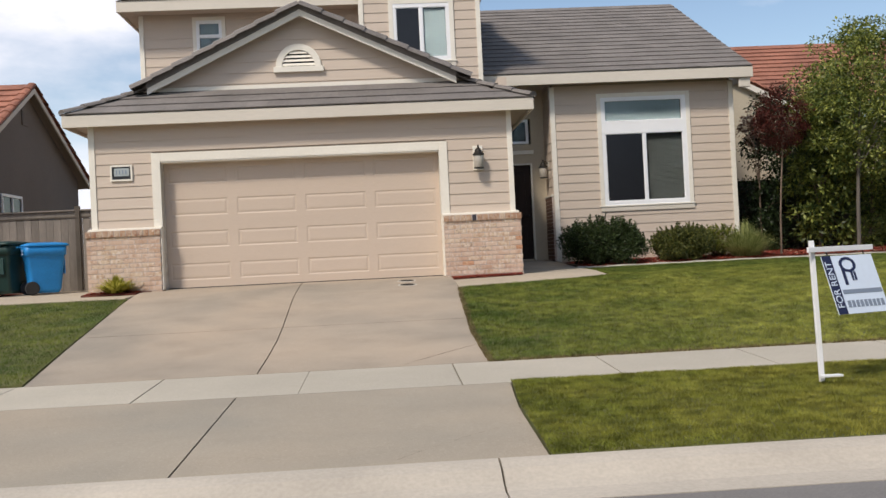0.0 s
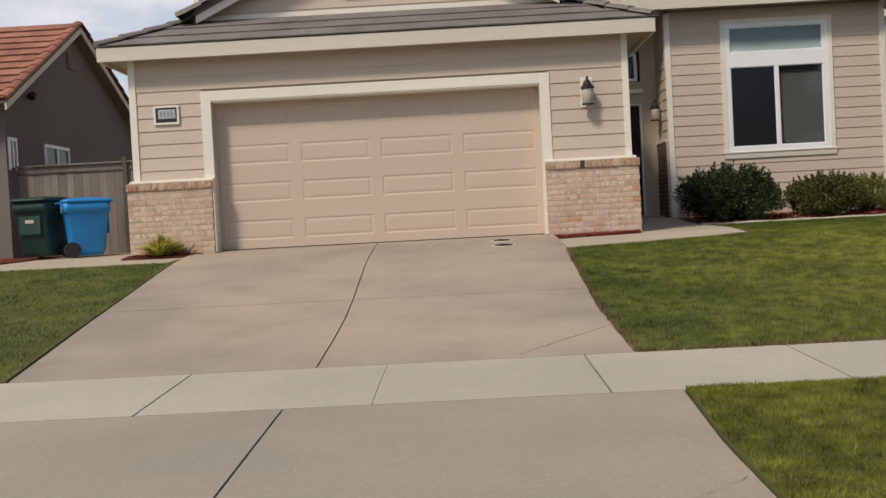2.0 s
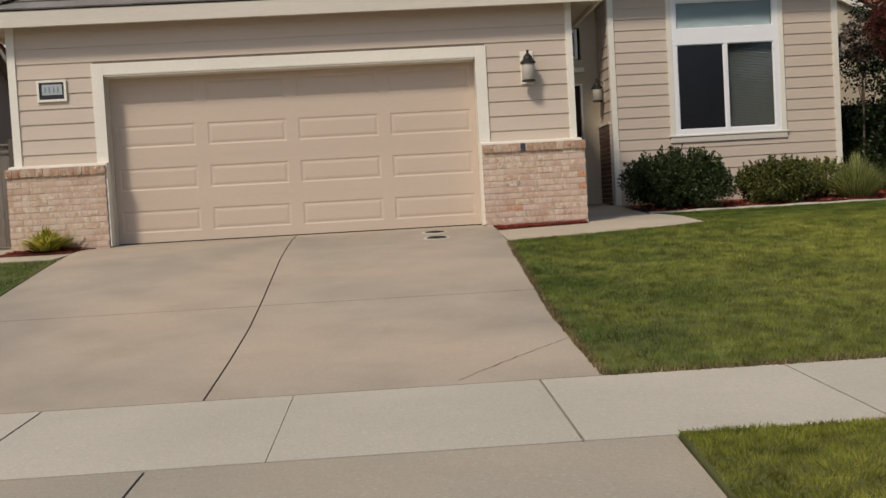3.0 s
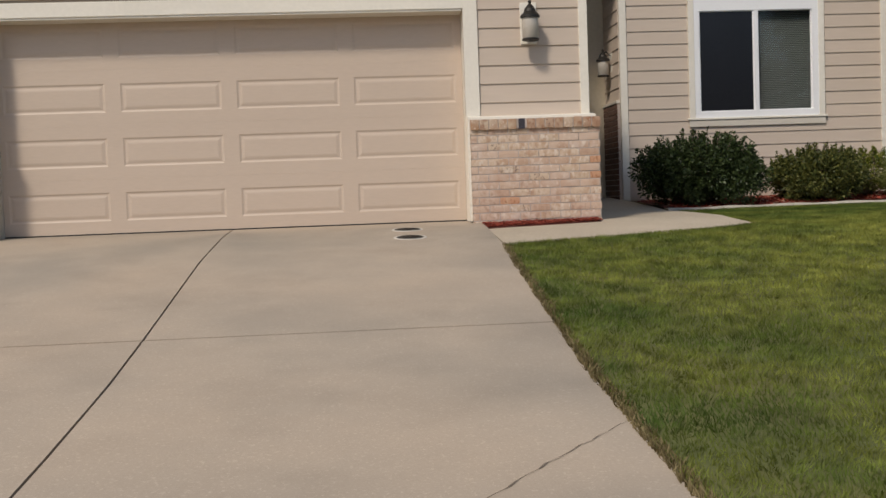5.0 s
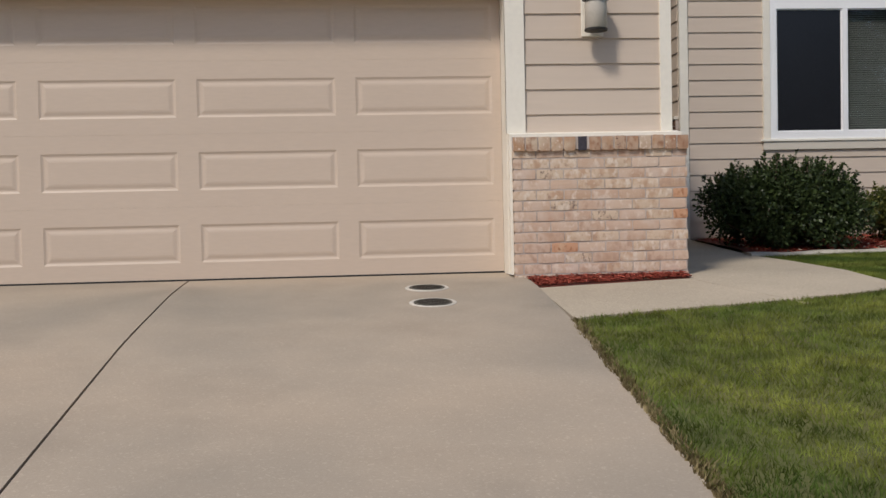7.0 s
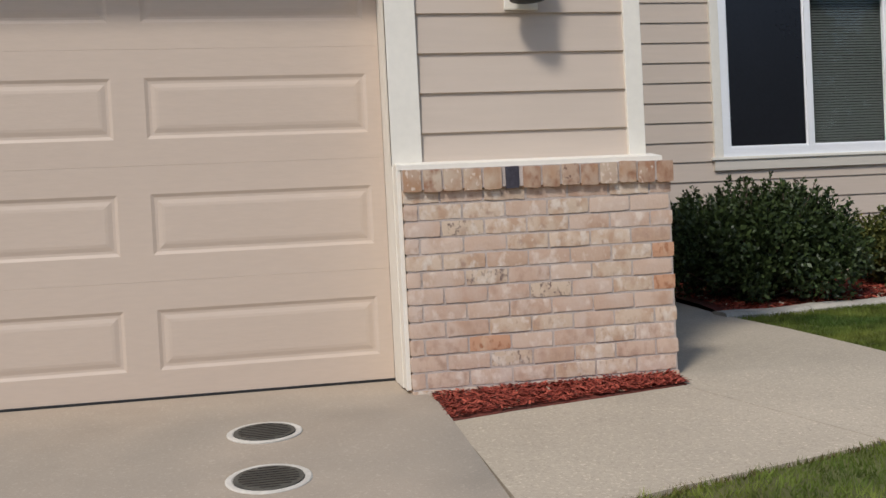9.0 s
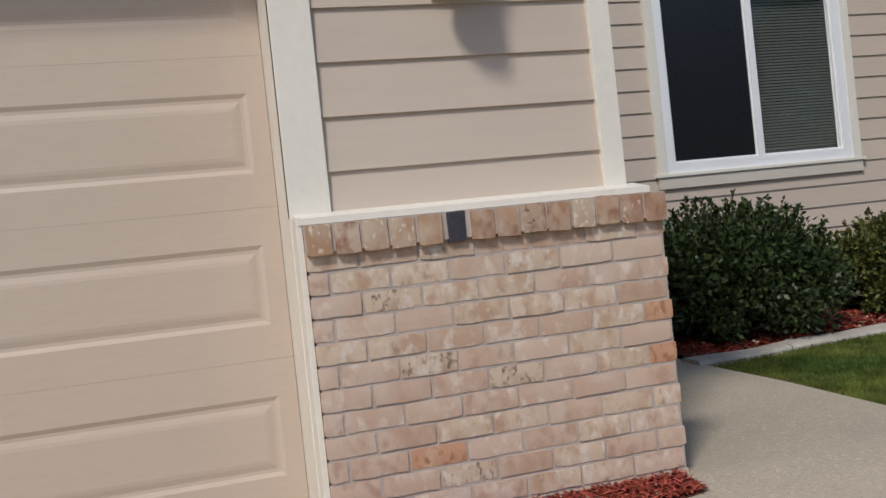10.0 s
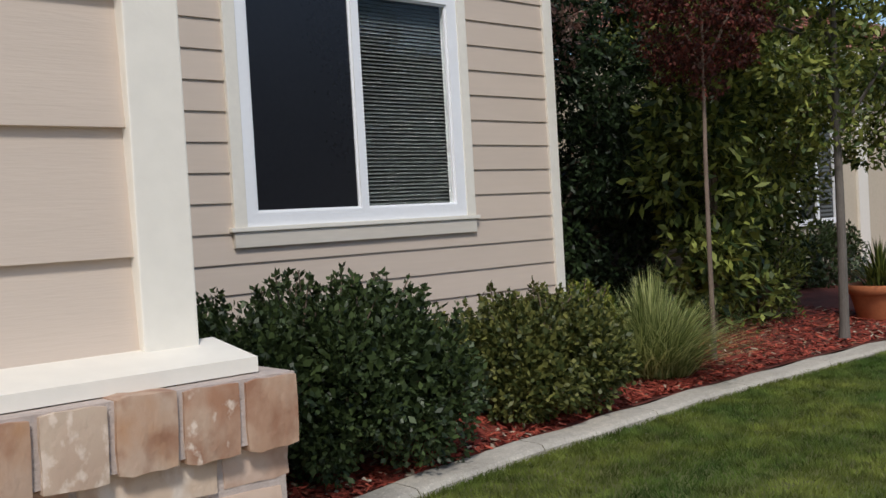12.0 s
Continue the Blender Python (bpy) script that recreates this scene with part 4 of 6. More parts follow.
part("trim_board", block(W_R - 0.012, W_R + 0.02, W_Y + 0.011, W_Y + 0.10, 0.02, 3.80, 0.003), TRIM, wall_wing, "cream corner board")
part("wall_side", block(W_R - 0.15, W_R - 0.002, W_Y + 0.151, 13.0, -0.2, 3.95), SIDING, wall_wing, "beige side wall")
part("foundation", block(W_L + 0.02, W_R - 0.02, W_Y - 0.004, W_Y + 0.1, -0.25, 0.018), PATHCON, wall_wing, "grey concrete foundation")
window("window_1", "tall white vinyl slider window with transom and blind", 6.045, 7.875, 1.25, 3.54, W_Y - 0.012,
       [(6.125, 6.925, 1.335, 2.765), (6.985, 7.785, 1.335, 2.765), (6.125, 7.785, 3.03, 3.47)],
       blind_in=[(6.985, 7.785, 1.335, 2.765), (6.125, 6.925, 1.335, 2.765)], sky_in=[(6.125, 7.785, 3.03, 3.47)], screen_in=[(6.125, 6.925, 1.335, 2.765)], trim=0.085)

roof_wing = thing("roof_wing", "grey-brown concrete tile hipped roof", "roof", kind="structure")
R_Y, R_Z, R_L, R_R, R_D = 3.68, 4.03, 3.4, 9.22, 5.55
RP = 0.49
rs = math.hypot(1, RP)
part("deck", slab_poly([(R_L, R_Y, R_Z), (R_R, R_Y, R_Z), (R_R - 1.9, R_Y + R_D, R_Z + RP * R_D), (R_L, R_Y + R_D, R_Z + RP * R_D)], 0.06), BACKING, roof_wing)
part("deck", slab_poly([(R_R, R_Y, R_Z), (R_R, 14, R_Z), (R_R - 1.9, 14, R_Z + RP * R_D), (R_R - 1.9, R_Y + R_D, R_Z + RP * R_D)], 0.06), BACKING, roof_wing)
RIDGE_END = 0.0
tiles(roof_wing, (R_L, R_Y, R_Z), (1, 0, 0), (0, 1, RP), R_R - R_L, R_D * rs, lambda v: 0.0, lambda v: (R_R - R_L) - RIDGE_END * v, TILE)
part("fascia_board", block(R_L, R_R, R_Y - 0.02, R_Y + 0.02, 3.80, 4.02, 0.004), FASCIA, roof_wing, "cream painted eave board")
part("fascia_board", block(R_R - 0.04, R_R, R_Y + 0.021, 13.0, 3.80, 4.02, 0.004), FASCIA, roof_wing, "cream painted eave board")
part("soffit", block(R_L, R_R - 0.041, R_Y + 0.021, W_Y + 0.02, 3.86, 3.875), SIDING, roof_wing, "beige soffit")
part("gutter_end", block(W_R + 0.02, R_R - 0.045, R_Y + 0.03, R_Y + 0.11, 3.60, 3.79, 0.015), FASCIA, roof_wing, "cream downspout elbow")

# ---- entry recess ----
N_Y = 4.95
RETURN_T = 1.50      # top of the brick on the entry's side wall
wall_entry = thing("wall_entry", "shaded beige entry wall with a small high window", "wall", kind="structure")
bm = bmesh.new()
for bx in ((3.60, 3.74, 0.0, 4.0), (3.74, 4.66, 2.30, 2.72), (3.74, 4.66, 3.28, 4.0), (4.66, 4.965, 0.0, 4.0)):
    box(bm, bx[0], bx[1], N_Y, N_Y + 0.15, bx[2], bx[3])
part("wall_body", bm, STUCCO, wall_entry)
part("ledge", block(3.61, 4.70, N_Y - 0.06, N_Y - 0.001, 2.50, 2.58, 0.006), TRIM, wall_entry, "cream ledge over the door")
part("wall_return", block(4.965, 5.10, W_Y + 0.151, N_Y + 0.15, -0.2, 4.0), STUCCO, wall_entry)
for k in range(16):
    # lap boards on the side that faces the door
    z0, z1 = RETURN_T + 0.04 + 0.1835 * k, min(RETURN_T + 0.04 + 0.1835 * (k + 1), 3.89)
    if z0 < 3.85:
        bm = bmesh.new()
        prism(bm, [(4.964, W_Y + 0.012, z0), (4.946, W_Y + 0.012, z0), (4.958, W_Y + 0.012, z1 + 0.01), (4.964, W_Y + 0.012, z1 + 0.01)], [(4.964, N_Y - 0.001, z0), (4.946, N_Y - 0.001, z0), (4.958, N_Y - 0.001, z1 + 0.01), (4.964, N_Y - 0.001, z1 + 0.01)])
        part("siding_board", bm, SIDING, wall_entry)
part("sill_board", block(4.905, 4.964, W_Y + 0.012, N_Y - 0.001, RETURN_T, RETURN_T + 0.04, 0.004), FASCIA, wall_entry, "beige sill board over the brick")
part("brick_core", block(4.925, 4.964, W_Y + 0.02, N_Y - 0.002, 0.0, RETURN_T), MORTAR, wall_entry, "mortar between the bricks")
part("ceiling_board", block(3.60, 5.0, 3.72, N_Y + 0.15, 3.90, 3.95), SIDING, wall_entry, "beige porch ceiling")
front_door = thing("front_door", "dark stained panelled front door, closed", "door", (4.2, N_Y, 0.2), kind="structure")
part("door_leaf", block(3.78, 4.62, N_Y + 0.05, N_Y + 0.095, 0.20, 2.27, 0.004), DARKDOOR, front_door)
for z0, z1 in ((0.35, 0.95), (1.10, 2.10)):
    for x0, x1 in ((3.88, 4.14), (4.23, 4.49)):
        part("panel", block(x0, x1, N_Y + 0.036, N_Y + 0.049, z0, z1, 0.008), DARKDOOR, front_door)
for bx in ((3.741, 3.78, 0.18, 2.299), (4.62, 4.659, 0.18, 2.299), (3.781, 4.619, 2.27, 2.299)):
    part("door_frame", block(bx[0], bx[1], N_Y - 0.02, N_Y + 0.12, bx[2], bx[3], 0.003), TRIM, front_door, "cream door frame")
part("threshold", block(3.75, 4.62, N_Y - 0.10, N_Y + 0.10, 0.14, 0.199, 0.006), PATHCON, front_door, "concrete threshold")
part("door_knob", lathe(bmesh.new(), [(0.008, 0), (0.02, 0.02), (0.028, 0.04), (0.02, 0.06)], (4.53, N_Y + 0.015, 1.12), 12), IRON, front_door, "bronze knob")
window("window_2", "small fixed window over the front door", 3.76, 4.61, 2.735, 3.265, N_Y + 0.03, [(3.80, 4.57, 2.775, 3.225)], trim=0.0, sill=False)

# ---- upper storey ----
U_Y = 3.90
wall_upper = thing("wall_upper", "beige lap-sided upper storey wall", "wall", kind="structure")
ul = [3.0 + 0.188 * k for k in range(14)] + [5.56]
uh = (-2.31, -1.77, 4.765, 5.435)
walled(wall_upper, -3.396, 1.10, U_Y, 3.0, 5.72, [uh], ul)
part("trim_board", block(-3.458, -3.365, U_Y - 0.034, U_Y + 0.03, 3.0, 5.56, 0.003), TRIM, wall_upper, "cream corner board")
part("wall_side", block(-3.44, -3.30, U_Y + 0.151, 9.0, 3.0, 5.7), SIDING, wall_upper, "beige side wall")
window("window_3", "small white vinyl upper window", -2.30, -1.78, 4.776, 5.423, U_Y - 0.012, [(-2.249, -1.832, 4.83, 5.079), (-2.249, -1.832, 5.12, 5.37)], sky_in=[(-2.249, -1.832, 5.12, 5.37), (-2.249, -1.832, 4.83, 5.079)], trim=0.075, sill=False)
D_Y = 3.20
wall_bay = thing("wall_bay", "beige lap-sided upper bay with a slider window", "wall", kind="structure")
dh = (1.72, 2.872, 4.28, 5.46)
walled(wall_bay, 1.108, 3.43, D_Y, 3.2, 6.4, [dh], [3.2 + 0.19 * k for k in range(17)])
part("trim_board", block(1.045, 1.14, D_Y - 0.034, D_Y + 0.03, 3.2, 6.4, 0.003), TRIM, wall_bay, "cream corner board")
part("trim_board", block(3.40, 3.49, D_Y - 0.034, D_Y + 0.03, 3.2, 6.4, 0.003), TRIM, wall_bay, "cream corner board")
part("wall_side", block(1.09, 1.23, D_Y + 0.151, U_Y + 0.15, 3.2, 6.4), SIDING, wall_bay, "beige side wall")
part("wall_side", block(3.31, 3.47, D_Y + 0.151, 9.0, 3.2, 6.4), SIDING, wall_bay, "beige side wall")
window("window_4", "white vinyl upper slider window", 1.73, 2.862, 4.29, 5.447, D_Y - 0.012, [(1.79, 2.263, 4.365, 5.37), (2.326, 2.80, 4.365, 5.37)], sky_in=[(2.326, 2.80, 4.365, 5.37)], screen_in=[(1.79, 2.263, 4.365, 5.37)], trim=0.09)
roof_upper = thing("roof_upper", "grey-brown concrete tile roof over the upper storey", "roof", kind="structure")
part("fascia_board", block(-3.766, 1.08, 3.35, 3.39, 5.52, 5.73, 0.004), FASCIA, roof_upper, "cream painted eave board")
part("fascia_board", block(-3.766, -3.726, 3.391, 9.0, 5.52, 5.73, 0.004), FASCIA, roof_upper, "cream painted eave board")
part("soffit", block(-3.725, 1.08, 3.391, U_Y + 0.1, 5.57, 5.585), SIDING, roof_upper, "beige soffit")
part("soffit", block(-3.725, -3.44, U_Y + 0.11, 9.0, 5.57, 5.585), SIDING, roof_upper, "beige soffit")
part("deck", slab_poly([(-3.766, 3.35, 5.75), (3.6, 3.35, 5.75), (3.6, 7.0, 7.5), (-0.6, 7.0, 7.5)], 0.02), BACKING, roof_upper)
part("deck", slab_poly([(-3.766, 3.35, 5.75), (-0.6, 7.0, 7.5), (-0.6, 9.5, 7.5), (-3.766, 9.5, 5.75)], 0.02), BACKING, roof_upper)
tiles(roof_upper, (-3.766, 3.35, 5.76), (1, 0, 0), (0, 1, 0.48), 4.85, 2.6, lambda v: v * 0.79, lambda v: 4.85, TILE)
part("fascia_board", block(0.70, 3.85, 2.80, 2.84, 6.25, 6.45, 0.004), FASCIA, roof_upper, "cream painted eave board")
part("fascia_board", block(3.81, 3.85, 2.841, 9.0, 6.25, 6.45, 0.004), FASCIA, roof_upper, "cream painted eave board")
part("soffit", block(0.70, 3.809, 2.841, 9.0, 6.31, 6.325), SIDING, roof_upper, "beige soffit")


# ---- planting bed, edging and mulch ----
def bed_z(x, y):
    return lerp([(2.0, -0.03), (2.35, -0.02), (2.7, 0.03), (4.1, 0.10), (8.0, 0.16)], y) + 0.006 * max(0.0, x - 9)


bm = bmesh.new()
cols_x = list(np.linspace(5.12, 20.0, 46))
grid = []
for x in cols_x:
    y0 = lerp(CURVE, x) + 0.13
    y1 = 4.09 if x < W_R + 0.05 else 9.0
    grid.append([bm.verts.new((x, y0 + (y1 - y0) * k / 8, bed_z(x, y0 + (y1 - y0) * k / 8))) for k in range(9)])
for a, b in zip(grid, grid[1:]):
    for k in range(8):
        bm.faces.new((a[k], b[k], b[k + 1], a[k + 1]))
structure("mulch_bed_1", bm, MULCH, "red bark mulch bed along the house wall", "mulch bed")

edging = thing("garden_edging", "rough pale concrete lawn edging, curved", "edging", kind="structure")
ex = [5.02, 5.75, 6.7, 7.75, 8.8, 9.9, 11.0, 12.4, 14.0, 16.0]
for a, b in zip(ex, ex[1:]):
    bm = bmesh.new()
    rings = []
    n = 8
    for k in range(n + 1):
        x = a + 0.004 + (b - a - 0.008) * k / n
        y = lerp(CURVE, x) - 0.075 + 0.008 * math.sin(x * 3.1)
        w = 0.225 + 0.008 * math.sin(x * 5.3)
        h = 0.055 + 0.006 * math.sin(x * 7.7)
        zz = lawn_z(x, y) - 0.005
        rings.append([bm.verts.new((x, y + dy, zz + dz)) for dy, dz in ((0, -0.15), (0.0, h * 0.55), (0.018, h * 0.92), (0.05, h), (w - 0.04, h), (w - 0.012, h * 0.9), (w, h * 0.5), (w, -0.15))])
    for p, q in zip(rings, rings[1:]):
        for k in range(7):
            bm.faces.new((p[k], q[k], q[k + 1], p[k + 1]))
    bm.faces.new(rings[0])
    bm.faces.new(list(reversed(rings[-1])))
    part("edging_piece", bm, EDGING, edging)

bm = bmesh.new()
pts = [(2.455, 0.028), (2.45, -0.44), (2.75, -0.36), (3.2, -0.27), (3.63, -0.18), (3.62, 0.028)]
prism(bm, [(x, y, path_z(x, y) - 0.05) for x, y in pts], [(x, y, path_z(x, y) + 0.005) for x, y in pts])
structure("mulch_bed_4", bm, MULCH, "narrow red bark mulch strip at the brick pier", "mulch bed")


def chips(name, place, n, size=(0.05, 0.012), label="loose shredded red bark chips", zlift=0.008, mat=None):
    """Loose bark: thin four-sided slivers lying at all angles."""
    rng = np.random.default_rng(len(name) + n)
    c = np.array([place(rng) for _ in range(n)])
    a = rng.uniform(0, 2 * math.pi, n)
    ln = size[0] * rng.uniform(0.4, 1.2, n)
    wd = size[1] * rng.uniform(0.5, 1.3, n)
    up = rng.uniform(-0.35, 0.35, n)
    d = np.stack([np.cos(a), np.sin(a), up], 1) * ln[:, None] / 2
    s = np.stack([-np.sin(a), np.cos(a), rng.uniform(-0.5, 0.5, n)], 1) * wd[:, None] / 2
    c[:, 2] += zlift + np.abs(up) * ln / 2
    v = np.stack([c - d - s, c + d - s * 0.6, c + d + s, c - d + s * 0.7], 1).reshape(-1, 3)
    return tagged(swarm(name, v, 4, mat), label, "mulch", kind="stuff")


BARKCHIP = leafy("red_bark_chips", (0.15, 0.020, 0.012), (0.46, 0.10, 0.06), 0.8, 0.3, 0.0)
DRYCHIP = leafy("dry_leaf_litter", (0.22, 0.14, 0.08), (0.5, 0.42, 0.32), 0.8, 0.3, 0.0)


def in_strip(rng):
    x = rng.uniform(2.45, 3.64)
    y = rng.uniform(lerp([(2.45, -0.43), (2.75, -0.35), (3.63, -0.18)], x), 0.02)
    return (x, y, path_z(x, y) + 0.004 + abs(rng.normal(0, 0.006)))


def in_bed(rng):
    x = rng.uniform(5.2, 12.5)
    y0 = lerp(CURVE, x) + 0.155
    y = y0 + rng.uniform(0, 1) ** 1.5 * ((4.05 if x < W_R else 6.0) - y0)
    return (x, y, bed_z(x, y))


def in_left(rng):
    x = rng.uniform(-3.55, -2.72)
    y = rng.uniform(-0.32, 0.02)
    return (x, y, drive_z(y) + 0.012)


def in_side(rng):
    x = rng.uniform(-8.0, -5.78)
    y = rng.uniform(-0.32, 3.0)
    return (x, y, left_z(x, y) + 0.03)


chips("bark_chips", in_strip, 4200, (0.034, 0.009), mat=BARKCHIP)
chips("bark_chips", in_bed, 16000, (0.06, 0.016), mat=BARKCHIP)
chips("leaf_litter", in_bed, 1500, (0.055, 0.018), "dry pale leaves scattered on mulch", mat=DRYCHIP)
chips("bark_chips", in_left, 900, mat=BARKCHIP)
chips("bark_chips", in_side, 1800, mat=BARKCHIP)
chips("leaf_litter", in_strip, 60, (0.04, 0.008), "pale wood slivers on mulch", mat=DRYCHIP)


# ---- plants ----
def leaf_quads(rng, c, out, length, width, droop=0.0, spread=0.9):
    """A folded diamond for each leaf centre c, pointing roughly along out."""
    n = len(c)
    d = out + rng.normal(0, spread, (n, 3))
    d[:, 2] -= droop
    d /= np.linalg.norm(d, axis=1)[:, None] + 1e-9
    r = rng.normal(0, 1, (n, 3))
    s = np.cross(d, r)
    s /= np.linalg.norm(s, axis=1)[:, None] + 1e-9
    nrm = np.cross(s, d)
    ln = (length * rng.uniform(0.65, 1.25, n))[:, None]
    wd = (width * rng.uniform(0.7, 1.2, n))[:, None]
    tip = c + d * ln
    mid = c + d * ln * 0.5
    return np.stack([c, mid + s * wd / 2 + nrm * wd * 0.15, tip, mid - s * wd / 2 + nrm * wd * 0.15], 1).reshape(-1, 3)


def twigs(rng, base, tips, r0=0.02, bend=0.15):
    bm = bmesh.new()
    for t in tips:
        p, q = Vector(base), Vector(t)
        m = (p + q) / 2 + Vector(rng.normal(0, bend, 3).tolist()) * (q - p).length * 0.5
        tube(bm, [p, p.lerp(m, 0.7), m.lerp(q, 0.3), q], [r0, r0 * 0.75, r0 * 0.5, r0 * 0.2], 5)
    return bm


BOXLEAF = leafy("boxwood_leaves", (0.024, 0.038, 0.013), (0.078, 0.112, 0.035), 0.45, 0.36, 0.2)
BOXLEAF2 = leafy("boxwood_leaves_warm", (0.040, 0.056, 0.015), (0.20, 0.195, 0.05), 0.5, 0.28, 0.2)
LIMELEAF = leafy("lime_leaves", (0.06, 0.09, 0.015), (0.30, 0.30, 0.04), 0.45, 0.4, 0.25)
HEDGELEAF = leafy("hedge_leaves", (0.008, 0.015, 0.006), (0.048, 0.078, 0.028), 0.42, 0.25, 0.12)
GLOSSLEAF = leafy("broad_leaves", (0.018, 0.038, 0.010), (0.30, 0.33, 0.07), 0.45, 0.3, 0.25)
REDLEAF = leafy("dark_red_leaves", (0.028, 0.010, 0.008), (0.17, 0.042, 0.028), 0.55, 0.2, 0.25)
PINKLEAF = leafy("faded_pink_leaves", (0.22, 0.10, 0.075), (0.52, 0.36, 0.27), 0.5, 0.35, 0.25)
OLIVELEAF = leafy("olive_tree_leaves", (0.05, 0.085, 0.018), (0.37, 0.385, 0.08), 0.45, 0.4, 0.25)
YELLOWBLADE = leafy("yellow_blades", (0.26, 0.26, 0.03), (0.75, 0.68, 0.17), 0.5, 0.3, 0.3)
BLADE = leafy("strappy_blades", (0.09, 0.13, 0.025), (0.64, 0.65, 0.27), 0.6, 0.25, 0.25)


def shrub(name, label, centre, radii, n, material, length, width, seed, sprigs=150, category="shrub"):
    """A clipped shrub grown out of upright sprigs: leaves crowd each sprig's end, with dark hollows between them."""
    rng = np.random.default_rng(seed)
    foot = centre[2] - radii[2]
    th = thing(name, label, category, (centre[0], centre[1], foot))
    cen, rad = np.array(centre), np.array(radii)
    d = rng.normal(0, 1, (sprigs, 3))
    d[:, 2] += 0.25
    d /= np.linalg.norm(d, axis=1)[:, None]
    box_like = np.sign(d) * np.abs(d) ** 0.86
    low = np.clip(-box_like[:, 2], 0, 1)
    box_like[:, :2] *= (1 + 0.25 * low * (1 - low))[:, None]
    reach = rng.uniform(0.70, 0.97, sprigs) * (0.93 + 0.07 * np.sin(3.1 * d[:, 0] + 4.0 * d[:, 1] + seed))
    tops = cen + box_like * reach[:, None] * rad
    tops[:, 2] = np.maximum(tops[:, 2], foot + 0.07)
    size = rng.uniform(0.55, 1.25, sprigs) * 0.135 * (rad.mean() / 0.6)
    w = size ** 2
    pick = rng.choice(sprigs, int(n * 0.8), p=w / w.sum())
    g = rng.normal(0, 1, (len(pick), 3))
    g /= np.linalg.norm(g, axis=1)[:, None]
    c = tops[pick] + g * (size[pick] * rng.uniform(0.2, 1.0, len(pick)) ** 0.45)[:, None] * np.array([0.85, 0.85, 1.05])
    c[:, 2] = np.maximum(c[:, 2], foot + 0.02)
    out = g + 0.6 * d[pick] + np.array([0, 0, 0.45])
    v = [leaf_quads(rng, c, out, length, width)]
    m = n // 5
    q = rng.normal(0, 1, (m, 3))
    q /= np.linalg.norm(q, axis=1)[:, None]
    core = cen + np.sign(q) * np.abs(q) ** 0.86 * rad * rng.uniform(0.45, 0.78, (m, 1))
    core[:, 2] = np.maximum(core[:, 2], foot + 0.03)
    v.append(leaf_quads(rng, core, q, length * 1.5, width * 1.6))
    tips = []
    for i in np.argsort(-tops[:, 2])[: sprigs // 2]:
        # a young shoot standing out of the higher sprigs
        k = 22
        h = rng.uniform(0.06, 0.17) * (rad.mean() / 0.6)
        f = rng.uniform(0, 1, k)
        way = np.array([d[i, 0] * 0.3 + rng.normal(0, 0.12), d[i, 1] * 0.3 + rng.normal(0, 0.12), 1.0])
        p = tops[i] + np.array([0, 0, size[i] * 0.75])
        v.append(leaf_quads(rng, p + np.outer(f, way * h), np.tile(np.array([0, 0, 0.7]), (k, 1)), length * 0.95, width, spread=0.7))
        tips.append(tuple(p + way * h))
    swarm("foliage", np.concatenate(v), 4, material, th)
    part("stem", twigs(rng, (centre[0], centre[1], foot), [tuple(x) for x in tops[:30]] + tips[:20], 0.016), BARK, th)
    return th


def cloud_tree(name, label, base, trunk, crown, radii, n, material, length, width, seed, clumps=40, bark=BARK, limbs=12, limb_from=3, clump_r=0.28, category="tree", extra=None, shell=True, lean=(0, 0)):
    """A tree: tapered trunk, limbs into an uneven crown made of clumps of leaves with gaps."""
    rng = np.random.default_rng(seed)
    th = thing(name, label, category, base)
    cen = np.array(crown)
    d = rng.normal(0, 1, (clumps, 3))
    d /= np.linalg.norm(d, axis=1)[:, None]
    k = d * (rng.uniform(0.25 if not shell else 0.5, 1.0, clumps) ** 0.6)[:, None] * np.array(radii) + cen
    bm = bmesh.new()
    b = Vector(base)
    top = Vector((crown[0] + lean[0], crown[1] + lean[1], crown[2]))
    path = [b.lerp(top, f) + Vector((0.02 * math.sin(7 * f + seed), 0.02 * math.cos(5 * f + seed), 0)) for f in (0, 0.05, 0.3, 0.55, 0.8, 1.0)]
    tube(bm, path, [trunk * 1.35, trunk * 1.05, trunk * 0.95, trunk * 0.85, trunk * 0.7, trunk * 0.4], 12)
    part("trunk", bm, bark, th)
    lb = bmesh.new()
    for i in range(min(limbs, clumps)):
        p = Vector(path[min(limb_from + i % 3, 5)])
        q = Vector(k[i].tolist())
        m = p.lerp(q, 0.5) + Vector((0, 0, 0.08))
        tube(lb, [p, m, q], [trunk * 0.5, trunk * 0.32, trunk * 0.1], 6)
    part("branching", lb, bark, th)
    pick = rng.integers(0, clumps, n)
    g = rng.normal(0, 1, (n, 3))
    g /= np.linalg.norm(g, axis=1)[:, None]
    r = clump_r * rng.uniform(0.6, 1.3, clumps)[pick] * rng.uniform(0.3, 1.0, n) ** 0.5
    c = k[pick] + g * r[:, None] * np.array([1, 1, 0.75])
    v = leaf_quads(rng, c, g + np.array([0, 0, 0.1]), length, width, droop=0.4)
    if extra:
        half = int(len(v) / 4 * (1 - extra[1])) * 4
        swarm("crown", v[:half], 4, material, th)
        swarm("crown", v[half:], 4, extra[0], th)
    else:
        swarm("crown", v, 4, material, th)
    return th


shrub("boxwood_shrub", "dark green clipped boxwood shrub by the wall", (5.74, 2.92, 0.44), (0.87, 0.68, 0.42), 30000, BOXLEAF, 0.044, 0.027, 3, 170)
